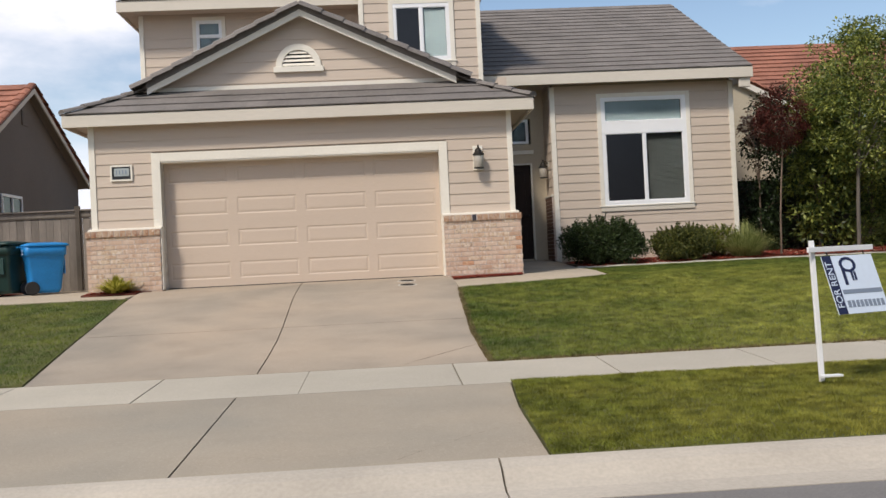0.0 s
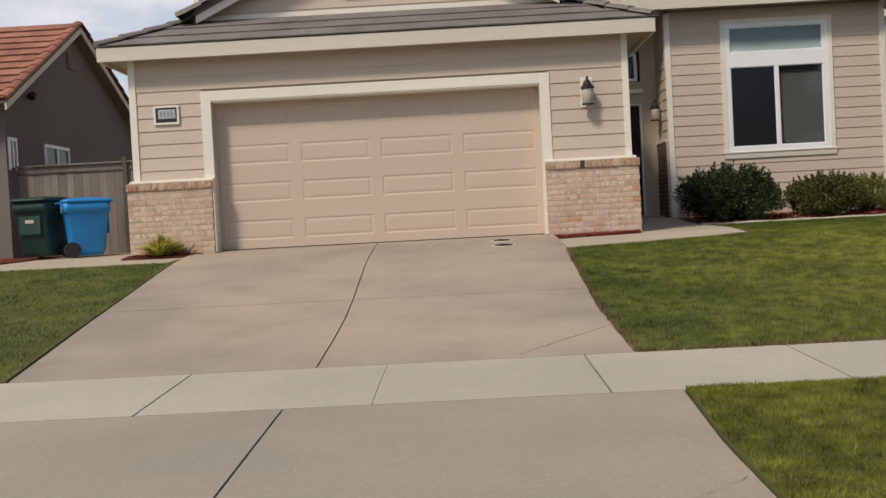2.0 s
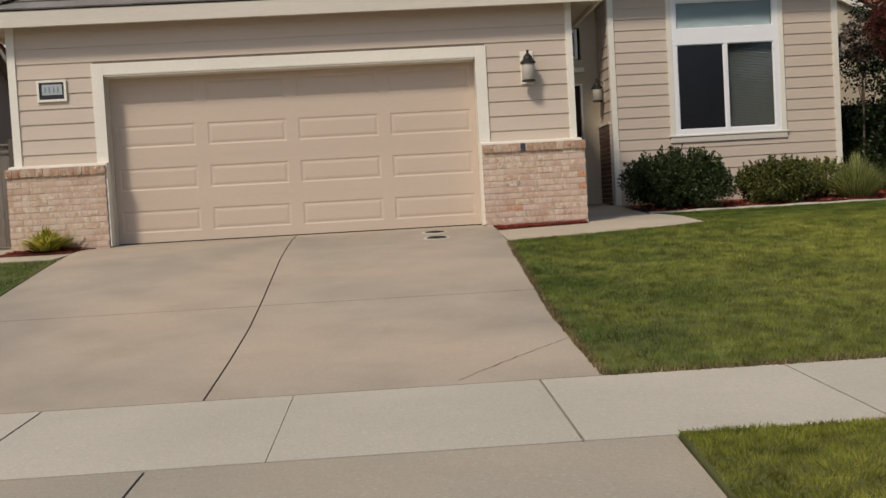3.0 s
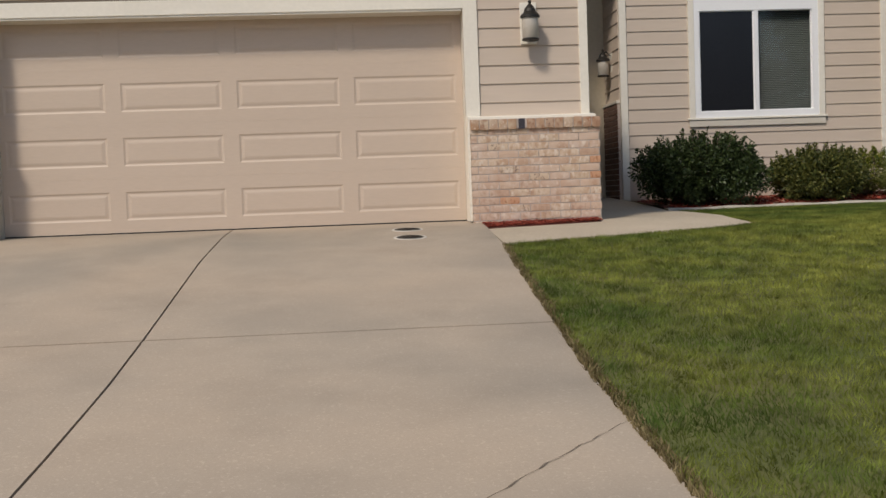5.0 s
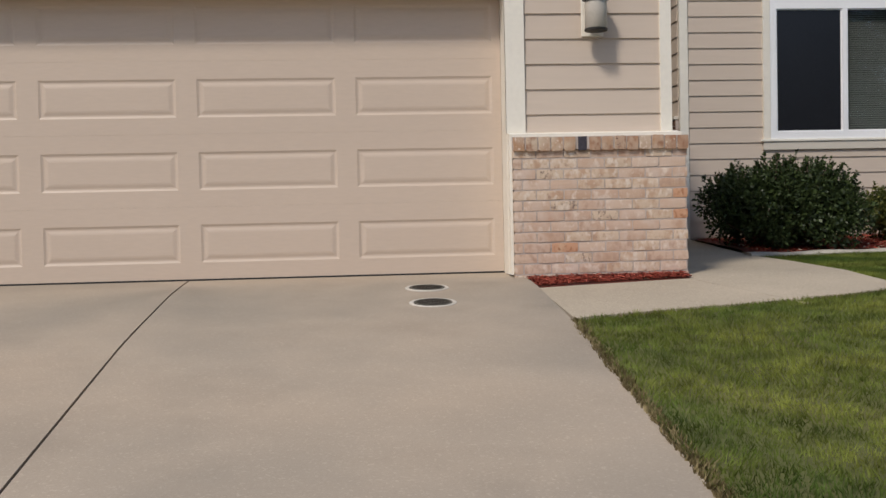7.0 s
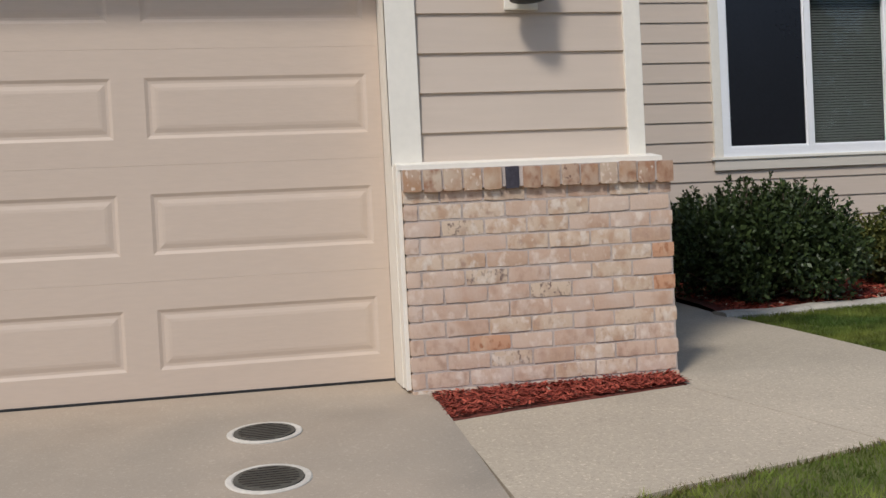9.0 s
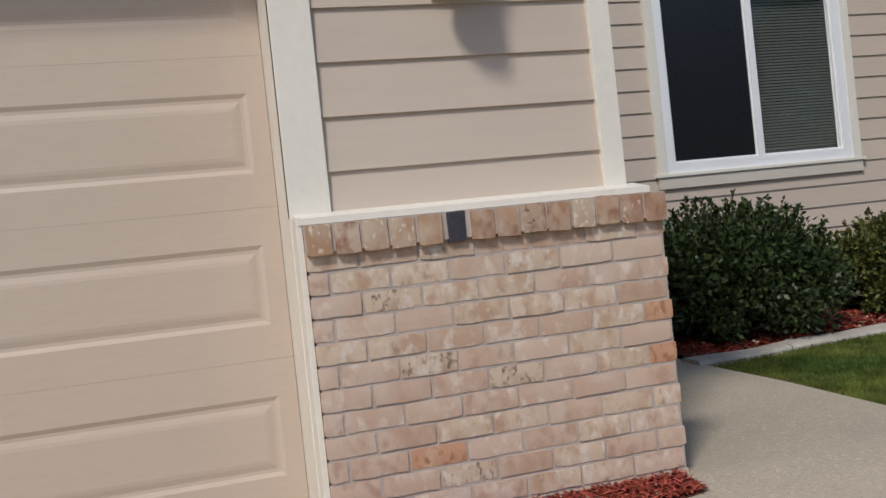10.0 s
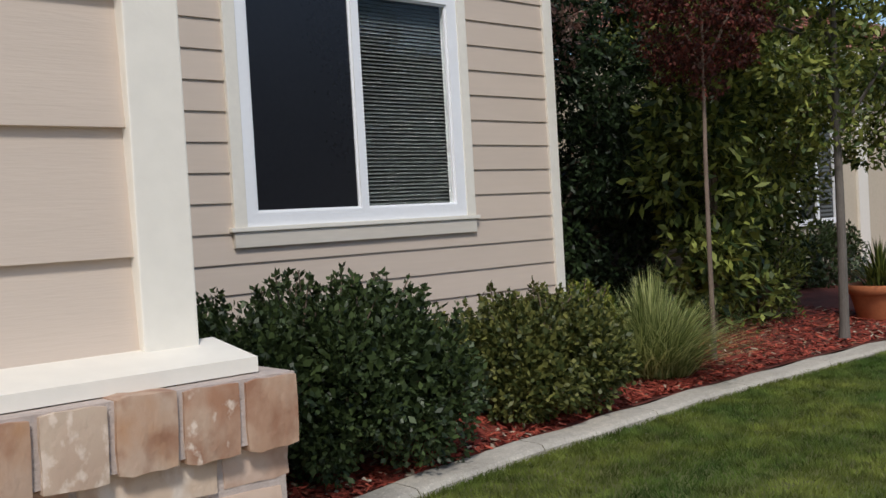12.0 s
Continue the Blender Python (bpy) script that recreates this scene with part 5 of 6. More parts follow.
shrub("boxwood_shrub", "green boxwood shrub with bronze young tips", (7.31, 3.01, 0.34), (0.66, 0.62, 0.32), 24000, BOXLEAF2, 0.044, 0.027, 4, 150)
shrub("lime_shrub", "low yellow-green shrub behind the grass clump", (8.25, 3.45, 0.38), (0.46, 0.34, 0.33), 4800, LIMELEAF, 0.04, 0.018, 5, 60)


def tussock(name, label, base, radius, height, n, material, seed, width=0.010, category="plant", flat=1.0):
    """Arching strap leaves from one crown, each a tapered bent ribbon."""
    rng = np.random.default_rng(seed)
    a = rng.uniform(0, 2 * math.pi, n)
    f = rng.uniform(0.05, 1.0, n)
    tuft = 0.84 + 0.08 * np.sin(3 * a + seed) + 0.07 * np.sin(7 * a + 2.0 * seed)
    h = height * rng.uniform(0.45, 1.12, n) * (1 - 0.35 * f) * (0.6 + 0.45 * tuft)
    reach = radius * f * rng.uniform(0.45, 1.25, n) * (0.35 + 0.8 * tuft)
    root = np.stack([np.cos(a), np.sin(a), np.zeros(n)], 1) * (radius * 0.34 * f)[:, None] + np.array(base)
    a = a + rng.normal(0, 0.7, n)
    d = np.stack([np.cos(a), np.sin(a), np.zeros(n)], 1)
    s = np.stack([-np.sin(a), np.cos(a), np.zeros(n)], 1) * width / 2
    quads = []
    prev, pw = root, 1.0
    for t, w in ((0.35, 0.95), (0.65, 0.75), (0.85, 0.45), (1.0, 0.06)):
        bend = t ** 2.2
        p = root + d * (reach * (0.25 * t + 0.75 * bend))[:, None] + np.stack([np.zeros(n), np.zeros(n), h * (t - 0.30 * f * bend)], 1)
        quads.append(np.stack([prev - s * pw, prev + s * pw, p + s * w, p - s * w], 1))
        prev, pw = p, w
    idx = np.stack(quads, 1)
    me = bpy.data.meshes.new("blades")
    # shared corners keep each blade one island
    ring = np.concatenate([idx[:, :, 0:2].reshape(n, 8, 3), idx[:, 3:4, 3], idx[:, 3:4, 2]], 1)
    verts = ring.reshape(-1, 3)
    faces = []
    for i in range(n):
        o = i * 10
        for k in range(4):
            faces.append((o + 2 * k, o + 2 * k + 1, o + 2 * k + 3, o + 2 * k + 2) if k < 3 else (o + 6, o + 7, o + 9, o + 8))
    me.from_pydata(verts.tolist(), [], faces)
    th = thing(name, label, category, base)
    put_mesh("leaf_tuft", me, material, th)
    bm = lathe(bmesh.new(), [(radius * 0.22, 0), (radius * 0.25, 0.03), (radius * 0.12, 0.07)], base, 10)
    part("crown", bm, BARK, th)
    return th


tussock("fountain_grass", "green and straw fountain grass clump in mulch", (8.66, 3.06, 0.02), 0.70, 0.80, 2700, BLADE, 11, 0.009)
tussock("small_lily", "small yellow-green strappy plant at the brick pier", (-3.08, -0.17, -0.01), 0.40, 0.31, 560, YELLOWBLADE, 12, 0.030)
cloud_tree("red_leaf_tree", "thin young tree with dark red leaves", (9.36, 3.05, 0.05), 0.019, (9.58, 3.12, 2.80), (0.54, 0.50, 0.70), 10000, REDLEAF, 0.046, 0.020, 21, 80, clump_r=0.15, limbs=14, limb_from=4)
cloud_tree("red_leaf_tree", "small tree with faded pink leaves behind the bed", (9.72, 4.9, 0.1), 0.020, (9.70, 4.9, 2.80), (0.36, 0.30, 0.42), 1700, PINKLEAF, 0.06, 0.028, 22, 20, clump_r=0.18, limbs=10)
cloud_tree("hedge_bush", "tall dark green glossy bush by the fence", (10.6, 5.2, 0.1), 0.06, (10.65, 5.1, 2.05), (1.2, 0.85, 1.95), 24000, HEDGELEAF, 0.085, 0.036, 23, 110, clump_r=0.36, category="bush", shell=False)
cloud_tree("hedge_bush", "dark green bush beside the house corner", (9.9, 5.0, 0.1), 0.05, (9.75, 5.3, 0.62), (0.55, 0.5, 0.60), 5000, HEDGELEAF, 0.08, 0.034, 24, 60, clump_r=0.3, category="bush", shell=False)
cloud_tree("hedge_bush", "broad-leaved green bush with light young leaves", (10.5, 3.75, 0.08), 0.035, (10.6, 3.75, 1.7), (0.72, 0.42, 1.65), 6500, GLOSSLEAF, 0.125, 0.052, 25, 75, clump_r=0.26, category="bush", shell=False)
cloud_tree("hedge_bush", "tall green bush in front of the neighbouring house", (12.2, 4.8, 0.1), 0.06, (12.2, 4.8, 2.2), (1.25, 0.8, 2.1), 21000, OLIVELEAF, 0.09, 0.038, 26, 80, clump_r=0.36, category="bush", shell=False)
cloud_tree("street_tree", "young tree with olive-green leaves and a slim grey trunk", (10.84, 2.76, 0.03), 0.039, (11.50, 3.05, 3.1), (1.5, 1.15, 1.75), 34000, OLIVELEAF, 0.080, 0.036, 27, 170, bark=PALEBARK, clump_r=0.33, limbs=8, lean=(-0.45, -0.25))

cloud_tree("hedge_bush", "dark green bush before the neighbouring window", (12.75, 4.5, 0.1), 0.03, (12.75, 4.5, 1.1), (0.45, 0.40, 0.95), 4200, GLOSSLEAF, 0.10, 0.042, 28, 50, clump_r=0.26, category="bush", shell=False)
shrub("low_shrub", "dark low shrub under the neighbouring window", (14.6, 4.9, 0.45), (0.85, 0.4, 0.38), 4500, BOXLEAF, 0.06, 0.03, 15, 60)

# terracotta pot with a dark shrub
PTX = 12.2
pot = thing("flower_pot", "wide terracotta pot with a rim, on mulch", "pot", (PTX, 3.05, 0.06))
bm = lathe(bmesh.new(), [(0.20, 0.0), (0.215, 0.02), (0.27, 0.24), (0.275, 0.25), (0.31, 0.255), (0.315, 0.33), (0.30, 0.34), (0.275, 0.335), (0.26, 0.28), (0.05, 0.275)], (PTX, 3.05, 0.055), 28)
for f in bm.faces:
    f.smooth = True
part("pot_body", bm, TERRACOTTA, pot)
part("soil", lathe(bmesh.new(), [(0.25, 0.0), (0.25, 0.02)], (PTX, 3.05, 0.335), 20), EARTH, pot)
tussock("potted_plant", "dark green strappy plant in the terracotta pot", (PTX, 3.05, 0.36), 0.38, 0.5, 220, GLOSSLEAF, 13, 0.022)
shrub("low_shrub", "grey-green low shrub behind the mulch", (11.5, 3.9, 0.40), (0.55, 0.4, 0.34), 3500, GLOSSLEAF, 0.06, 0.02, 14, 50)


# ---- grass ----
GRASS = bpy.data.materials.new("grass_blades")
GRASS.use_nodes = True
n_, l_ = GRASS.node_tree.nodes, GRASS.node_tree.links
gp = n_["Principled BSDF"]
g1, g2, g3 = n_.new("ShaderNodeNewGeometry"), n_.new("ShaderNodeTexNoise"), n_.new("ShaderNodeMixRGB")
g2.inputs["Scale"].default_value, g2.inputs["Detail"].default_value = 1.7, 5.0
gr = n_.new("ShaderNodeMapRange")
gr.inputs["From Min"].default_value, gr.inputs["From Max"].default_value = 0.36, 0.66
g3.inputs["Color1"].default_value, g3.inputs["Color2"].default_value = (0.078, 0.130, 0.025, 1), (0.340, 0.345, 0.070, 1)
g4 = n_.new("ShaderNodeMixRGB")
g4.blend_type = "MULTIPLY"
g4.inputs["Fac"].default_value = 1.0
gw = n_.new("ShaderNodeMapRange")
gw.inputs["To Min"].default_value, gw.inputs["To Max"].default_value = 0.88, 1.12
l_.new(g1.outputs["Position"], g2.inputs["Vector"])
l_.new(g2.outputs["Fac"], gr.inputs["Value"])
# the lawn is paler and yellower in the open, darker green along the driveway and by the house
gs, gx, gy, gm, ga = n_.new("ShaderNodeSeparateXYZ"), n_.new("ShaderNodeMapRange"), n_.new("ShaderNodeMapRange"), n_.new("ShaderNodeMath"), n_.new("ShaderNodeMath")
gx.inputs["From Min"].default_value, gx.inputs["From Max"].default_value = 2.4, 5.6
gx.inputs["To Min"].default_value, gx.inputs["To Max"].default_value = 0.0, 1.0
gy.inputs["From Min"].default_value, gy.inputs["From Max"].default_value = 0.8, -3.0
gy.inputs["To Min"].default_value, gy.inputs["To Max"].default_value = 0.0, 0.62
gr.inputs["To Min"].default_value, gr.inputs["To Max"].default_value = 0.0, 0.52
gm.operation = "MULTIPLY"
ga.operation, ga.use_clamp = "ADD", True
l_.new(g1.outputs["Position"], gs.inputs["Vector"])
l_.new(gs.outputs["X"], gx.inputs["Value"])
l_.new(gs.outputs["Y"], gy.inputs["Value"])
l_.new(gx.outputs["Result"], gm.inputs[0])
l_.new(gy.outputs["Result"], gm.inputs[1])
l_.new(gr.outputs["Result"], ga.inputs[0])
l_.new(gm.outputs[0], ga.inputs[1])
l_.new(ga.outputs[0], g3.inputs["Fac"])
l_.new(g1.outputs["Random Per Island"], gw.inputs["Value"])
l_.new(g3.outputs["Color"], g4.inputs["Color1"])
# darker and paler tufts within the drifts
g5, g6, g7 = n_.new("ShaderNodeTexNoise"), n_.new("ShaderNodeMapRange"), n_.new("ShaderNodeMath")
g5.inputs["Scale"].default_value, g5.inputs["Detail"].default_value = 7.0, 5.0
g6.inputs["From Min"].default_value, g6.inputs["From Max"].default_value = 0.36, 0.64
g6.inputs["To Min"].default_value, g6.inputs["To Max"].default_value = 0.60, 1.34
g7.operation = "MULTIPLY"
l_.new(g1.outputs["Position"], g5.inputs["Vector"])
l_.new(g5.outputs["Fac"], g6.inputs["Value"])
l_.new(g6.outputs["Result"], g7.inputs[0])
l_.new(gw.outputs["Result"], g7.inputs[1])
l_.new(g7.outputs[0], g4.inputs["Color2"])
l_.new(g4.outputs["Color"], gp.inputs["Base Color"])
gp.inputs["Roughness"].default_value = 0.6
gp.inputs["Specular IOR Level"].default_value = 0.2
gt, gmx = n_.new("ShaderNodeBsdfTranslucent"), n_.new("ShaderNodeMixShader")
gmx.inputs["Fac"].default_value = 0.4
l_.new(g4.outputs["Color"], gt.inputs["Color"])
l_.new(gp.outputs["BSDF"], gmx.inputs[1])
l_.new(gt.outputs["BSDF"], gmx.inputs[2])
l_.new(gmx.outputs["Shader"], n_["Material Output"].inputs["Surface"])
DRYGRASS = GRASS.copy()
DRYGRASS.name = "strip_grass_blades"
for node in DRYGRASS.node_tree.nodes:
    if node.type == "MIX_RGB" and node.blend_type == "MIX":
        node.inputs["Color1"].default_value, node.inputs["Color2"].default_value = (0.185, 0.205, 0.034, 1), (0.300, 0.280, 0.052, 1)
STRAW = leafy("dry_grass", (0.10, 0.075, 0.03), (0.30, 0.24, 0.12), 0.7, 0.2, 0.1)


def knots(line, v):
    return np.interp(v, [k[0] for k in line], [k[1] for k in line])


def clumps(x, y, cell, seed):
    """Smooth uneven field from 0 to 1 with humps about one cell wide."""
    grid = np.random.default_rng(seed).uniform(0, 1, (64, 64))
    u, w = x / cell + 1000.0, y / cell + 1000.0
    i, j = np.floor(u).astype(int), np.floor(w).astype(int)
    fu, fw = u - i, w - j
    fu, fw = fu * fu * (3 - 2 * fu), fw * fw * (3 - 2 * fw)
    i, j = i % 64, j % 64
    i1, j1 = (i + 1) % 64, (j + 1) % 64
    return (grid[i, j] * (1 - fu) + grid[i1, j] * fu) * (1 - fw) + (grid[i, j1] * (1 - fu) + grid[i1, j1] * fu) * fw


def turf(name, label, n, x_of, y_range, zf, seed, height=(0.020, 0.046), width=0.0058, material=None):
    """Grass: one thin leaning triangle a blade, lying over in tufts and drifts."""
    rng = np.random.default_rng(seed)
    y = rng.uniform(*y_range, n)
    lo, hi = x_of(y)
    x = lo + (hi - lo) * rng.uniform(0, 1, n)
    z = zf(x, y)
    tuft = clumps(x, y, 0.11, seed) * 0.55 + clumps(x, y, 0.5, seed + 1) * 0.45
    h = rng.uniform(height[0], height[1], n) * (0.66 + 0.58 * tuft)
    a = rng.uniform(0, 2 * math.pi, n)
    w = width * rng.uniform(0.7, 1.4, n)
    s = np.stack([np.cos(a), np.sin(a), np.zeros(n)], 1) * w[:, None] / 2
    c = np.stack([x, y, z - 0.004], 1)
    swirl = 2 * math.pi * 1.5 * clumps(x, y, 0.16, seed + 2)
    lean = (rng.normal(0, 0.40, (n, 2)) + 0.32 * np.stack([np.cos(swirl), np.sin(swirl)], 1)) * h[:, None]
    tip = c + np.stack([lean[:, 0], lean[:, 1], h], 1)
    v = np.stack([c - s, c + s, tip], 1).reshape(-1, 3)
    return tagged(swarm(name, v, 3, material or GRASS), label, "grass", kind="stuff")


LAWN_Y = [(-7.07, -0.75), (-1.63, -0.172), (0.0, -0.080), (2.3, -0.035), (3.0, -0.03)]


def lawn_zn(x, y):
    return knots(LAWN_Y, y) + 0.06 * np.sin(np.pi * np.clip((y + 7.07) / 7.0, 0, 1)) * np.clip((x - 2.4) / 3.0, 0.12, 1.0)


def lawn_x(y):
    lo = np.where(y < -1.64, knots(RIGHT_EDGE, y), knots(PATH_EDGE, y)) + 0.012
    return lo, np.full_like(y, 12.5)


def in_curve(y):
    lo, hi = lawn_x(y)
    return lo, hi


turf("lawn_grass", "mown green lawn grass", 640000, in_curve, (-7.07, 2.25), lawn_zn, 31)
turf("lawn_grass", "mown green lawn grass", 26000, lambda y: (np.full_like(y, 5.3), np.full_like(y, 11.5)), (2.2, 2.5), lambda x, y: np.where(y < np.interp(x, [k[0] for k in CURVE], [k[1] for k in CURVE]) - 0.065, lawn_zn(x, y), -0.4), 32)
turf("lawn_grass", "mown green lawn grass", 110000, lambda y: (np.full_like(y, -8.5), knots(LEFT_EDGE, y) - 0.012), (-7.07, -1.125), lambda x, y: np.interp(y, [-7.07, -1.1, 0, 3], [-0.735, -0.10, -0.05, 0]) - 0.01 * np.maximum(0, -x - 5), 33)
STRIP = [(-11.18, -0.874), (-11.0, -0.85), (-8.6, -0.77), (-8.38, -0.795)]
turf("strip_grass", "yellow-green mown grass strip", 240000, lambda y: (knots(RIGHT_EDGE, y) + 0.012, np.full_like(y, 9.5)), (-11.17, -8.385), lambda x, y: knots(STRIP, y), 34, (0.016, 0.036), material=DRYGRASS)
turf("strip_grass", "yellow-green mown grass strip", 12000, lambda y: (np.full_like(y, -5.5), knots(LEFT_EDGE, y) - 0.012), (-11.17, -8.385), lambda x, y: knots(STRIP, y), 35, material=DRYGRASS)
turf("edge_grass", "dry straw-coloured grass at the lawn's edge", 5200, lambda y: (knots(RIGHT_EDGE, y) - 0.012, knots(RIGHT_EDGE, y) + 0.05), (-7.07, -1.63), lawn_zn, 36, (0.012, 0.04), 0.01, STRAW)
turf("edge_grass", "dry straw-coloured grass at the lawn's edge", 3500, lambda y: (lawn_x(y)[0] - 0.03, lawn_x(y)[0] + 0.05), (-1.60, 2.2), lawn_zn, 37, (0.012, 0.035), 0.01, STRAW)
turf("edge_grass", "dry straw-coloured grass along the pavement", 5000, lambda y: (np.full_like(y, 2.36), np.full_like(y, 9.0)), (-7.10, -7.02), lawn_zn, 38, (0.012, 0.04), 0.01, STRAW)


# ---- things on the garage front ----
def wall_lantern(at):
    th = thing("wall_lantern", "bronze-capped wall lantern with frosted shade", "wall lamp", at)
    x, y, z = at
    part("back_plate", block(x - 0.085, x + 0.085, y - 0.012, y, z - 0.02, z + 0.40, 0.006), TRIM, th, "cream mounting plate")
    bm = bmesh.new()
    tube(bm, [(x, y - 0.012, z + 0.30), (x, y - 0.07, z + 0.36), (x, y - 0.115, z + 0.355), (x, y - 0.125, z + 0.32)], [0.011, 0.011, 0.011, 0.011], 8)
    part("arm", bm, IRON, th)
    bm = lathe(bmesh.new(), [(0.012, 0.40), (0.02, 0.385), (0.012, 0.365), (0.03, 0.345), (0.055, 0.315), (0.062, 0.285), (0.098, 0.245), (0.10, 0.228), (0.09, 0.225)][::-1], (x, y - 0.125, z), 20)
    part("cap", bm, IRON, th, "dark bronze bell-shaped cap")
    bm = lathe(bmesh.new(), [(0.070, 0.012), (0.082, 0.02), (0.082, 0.20), (0.078, 0.226)], (x, y - 0.125, z), 20)
    for f in bm.faces:
        f.smooth = len(f.verts) == 4
    part("shade", bm, LAMPGLASS, th, "frosted grey-beige shade")
    part("rim", lathe(bmesh.new(), [(0.082, 0.0), (0.086, 0.004), (0.086, 0.016), (0.080, 0.02)], (x, y - 0.125, z), 20), IRON, th)
    return th


lamp1 = wall_lantern((3.005, WALL_Y - 0.018, 1.79))
copy_thing(lamp1, pose(4.963, 4.55, 1.93, 0, 0, -90))

plaque = thing("house_number_plaque", "black number plaque in a cream frame, digits unreadable", "plaque", (-2.98, WALL_Y, 1.98))
PX0, PX1, PZ0, PZ1 = -3.165, -2.80, 1.845, 2.115
for bx in ((PX0, PX0 + 0.03, PZ0, PZ1), (PX1 - 0.03, PX1, PZ0, PZ1), (PX0 + 0.03, PX1 - 0.03, PZ0, PZ0 + 0.03), (PX0 + 0.03, PX1 - 0.03, PZ1 - 0.03, PZ1)):
    part("frame", block(bx[0], bx[1], WALL_Y - 0.045, WALL_Y - 0.018, bx[2], bx[3], 0.003), TRIM, plaque)
part("face", block(PX0 + 0.03, PX1 - 0.03, WALL_Y - 0.034, WALL_Y - 0.02, PZ0 + 0.03, PZ1 - 0.03), PLAQUE, plaque, "black face")
part("number_field", block(PX0 + 0.065, PX1 - 0.055, WALL_Y - 0.038, WALL_Y - 0.0345, PZ0 + 0.085, PZ1 - 0.055), DIGITS, plaque, "grey number field")
for k in range(4):
    x = PX0 + 0.095 + k * 0.052
    part("digit_bar", block(x, x + 0.020, WALL_Y - 0.041, WALL_Y - 0.0385, PZ0 + 0.115, PZ1 - 0.085), SIGNGREY, plaque)

# round drain covers in the driveway
for y in (-0.43, -0.99):
    th = thing("drain_cover", "round dark drain cover in a pale ring", "drain", (1.68, y, drive_z(y)), group="drain covers in the driveway")
    tilt = math.atan2(drive_z(y + 0.1) - drive_z(y - 0.1), 0.2)
    def at_slope(bm, y=y, tilt=tilt):
        bmesh.ops.transform(bm, matrix=Matrix.Translation((1.68, y, drive_z(y))) @ Matrix.Rotation(tilt, 4, "X"), verts=bm.verts)
        return bm
    part("ring", at_slope(lathe(bmesh.new(), [(0.152, -0.01), (0.152, 0.002), (0.147, 0.005), (0.130, 0.005), (0.124, 0.0)], (0, 0, 0), 28)), RINGCON, th, "pale cement ring")
    part("grate", at_slope(lathe(bmesh.new(), [(0.124, 0.0), (0.123, 0.0068), (0.113, 0.0075)], (0, 0, 0), 28)), GRATE, th, "dark metal grate")
    bm = bmesh.new()
    for k in range(-4, 5):
        w = math.sqrt(0.106 ** 2 - (k * 0.025) ** 2)
        box(bm, -w, w, k * 0.025 - 0.004, k * 0.025 + 0.004, 0.0074, 0.0095)
    part("grate_pattern", at_slope(bm), IRON, th)


# ---- the rent sign ----
sign = thing("rent_sign", "white post sign reading FOR RENT, hung from an arm", "sign", (4.56, -9.45, -0.80))
SX, SY = 4.56, -9.48


def rod(a, b):
    bm = block(a, b, -0.045, -0.0235, 0.185, 0.225, 0.003)
    bmesh.ops.transform(bm, matrix=Matrix.Translation((SX, SY, 0)) @ Matrix.Rotation(radians(20), 4, "Z"), verts=bm.verts)
    return bm


bm = block(-0.017, 0.017, -0.017, 0.017, -0.86, 0.275, 0.004)
bmesh.ops.transform(bm, matrix=Matrix.Translation((SX, SY, 0)) @ Matrix.Translation((0, 0, 0.2)) @ Matrix.Rotation(radians(-1.6), 4, "Y") @ Matrix.Translation((0, 0, -0.2)), verts=bm.verts)
part("post", bm, POSTWHITE, sign)
part("arm", rod(-0.07, 0.57), POSTWHITE, sign, "white cross arm")
part("foot", block(SX - 0.01, SX + 0.15, SY - 0.10, SY - 0.04, -0.745, -0.73, 0.003), POSTWHITE, sign, "white foot plate")
board = Matrix.Translation((SX, SY, 0.15)) @ Matrix.Rotation(radians(20), 4, "Z") @ Matrix.Translation((0.05, -0.034, 0)) @ Matrix.Rotation(radians(-20), 4, "X") @ Matrix.Diagonal((1.14, 1, 1.07, 1))


def on_board(bm):
    bmesh.ops.transform(bm, matrix=board, verts=bm.verts)
    return bm


panel_ob = part("panel", on_board(block(0.0, 0.44, -0.004, 0.004, -0.43, 0.0)), SIGNWHITE, sign, "pale blue-white hanging panel")
part("side_band", on_board(block(0.0, 0.075, -0.008, -0.0045, -0.43, 0.0)), SIGNBLUE, panel_ob, "navy band")
part("rule_bar", on_board(block(0.09, 0.43, -0.007, -0.0045, -0.285, -0.255)), SIGNGREY, panel_ob)
for k in range(9):
    part("text_bar", on_board(block(0.10 + k * 0.036, 0.126 + k * 0.036, -0.007, -0.0045, -0.385, -0.335)), SIGNGREY, panel_ob)
bm = bmesh.new()
for a in range(0, 360, 30):
    p = [(0.20 + r * math.cos(radians(b)), -0.07 + r * 0.8 * math.sin(radians(b))) for r, b in ((0.072, a), (0.072, a + 30), (0.048, a + 30), (0.048, a))]
    prism(bm, [(x, -0.008, z) for x, z in p], [(x, -0.0045, z) for x, z in p])
box(bm, 0.135, 0.16, -0.0079, -0.0046, -0.22, -0.10)
box(bm, 0.205, 0.222, -0.0079, -0.0046, -0.19, -0.125)
box(bm, 0.23, 0.247, -0.0079, -0.0046, -0.19, -0.125)
part("emblem", on_board(bm), SIGNBLUE, panel_ob, "navy ring emblem")
for x in (0.06, 0.38):
    part("hook", on_board(block(x - 0.004, x + 0.004, -0.003, 0.003, 0.0, 0.045)), IRON, sign)
txt = bpy.data.curves.new("lettering", "FONT")
txt.body, txt.size, txt.extrude, txt.align_x, txt.align_y = "FOR RENT", 0.074, 0.001, "CENTER", "CENTER"
text_ob = new("lettering", txt)
text_ob.data.materials.append(SIGNWHITE)
text_ob.parent = panel_ob
text_ob.matrix_parent_inverse = Matrix()
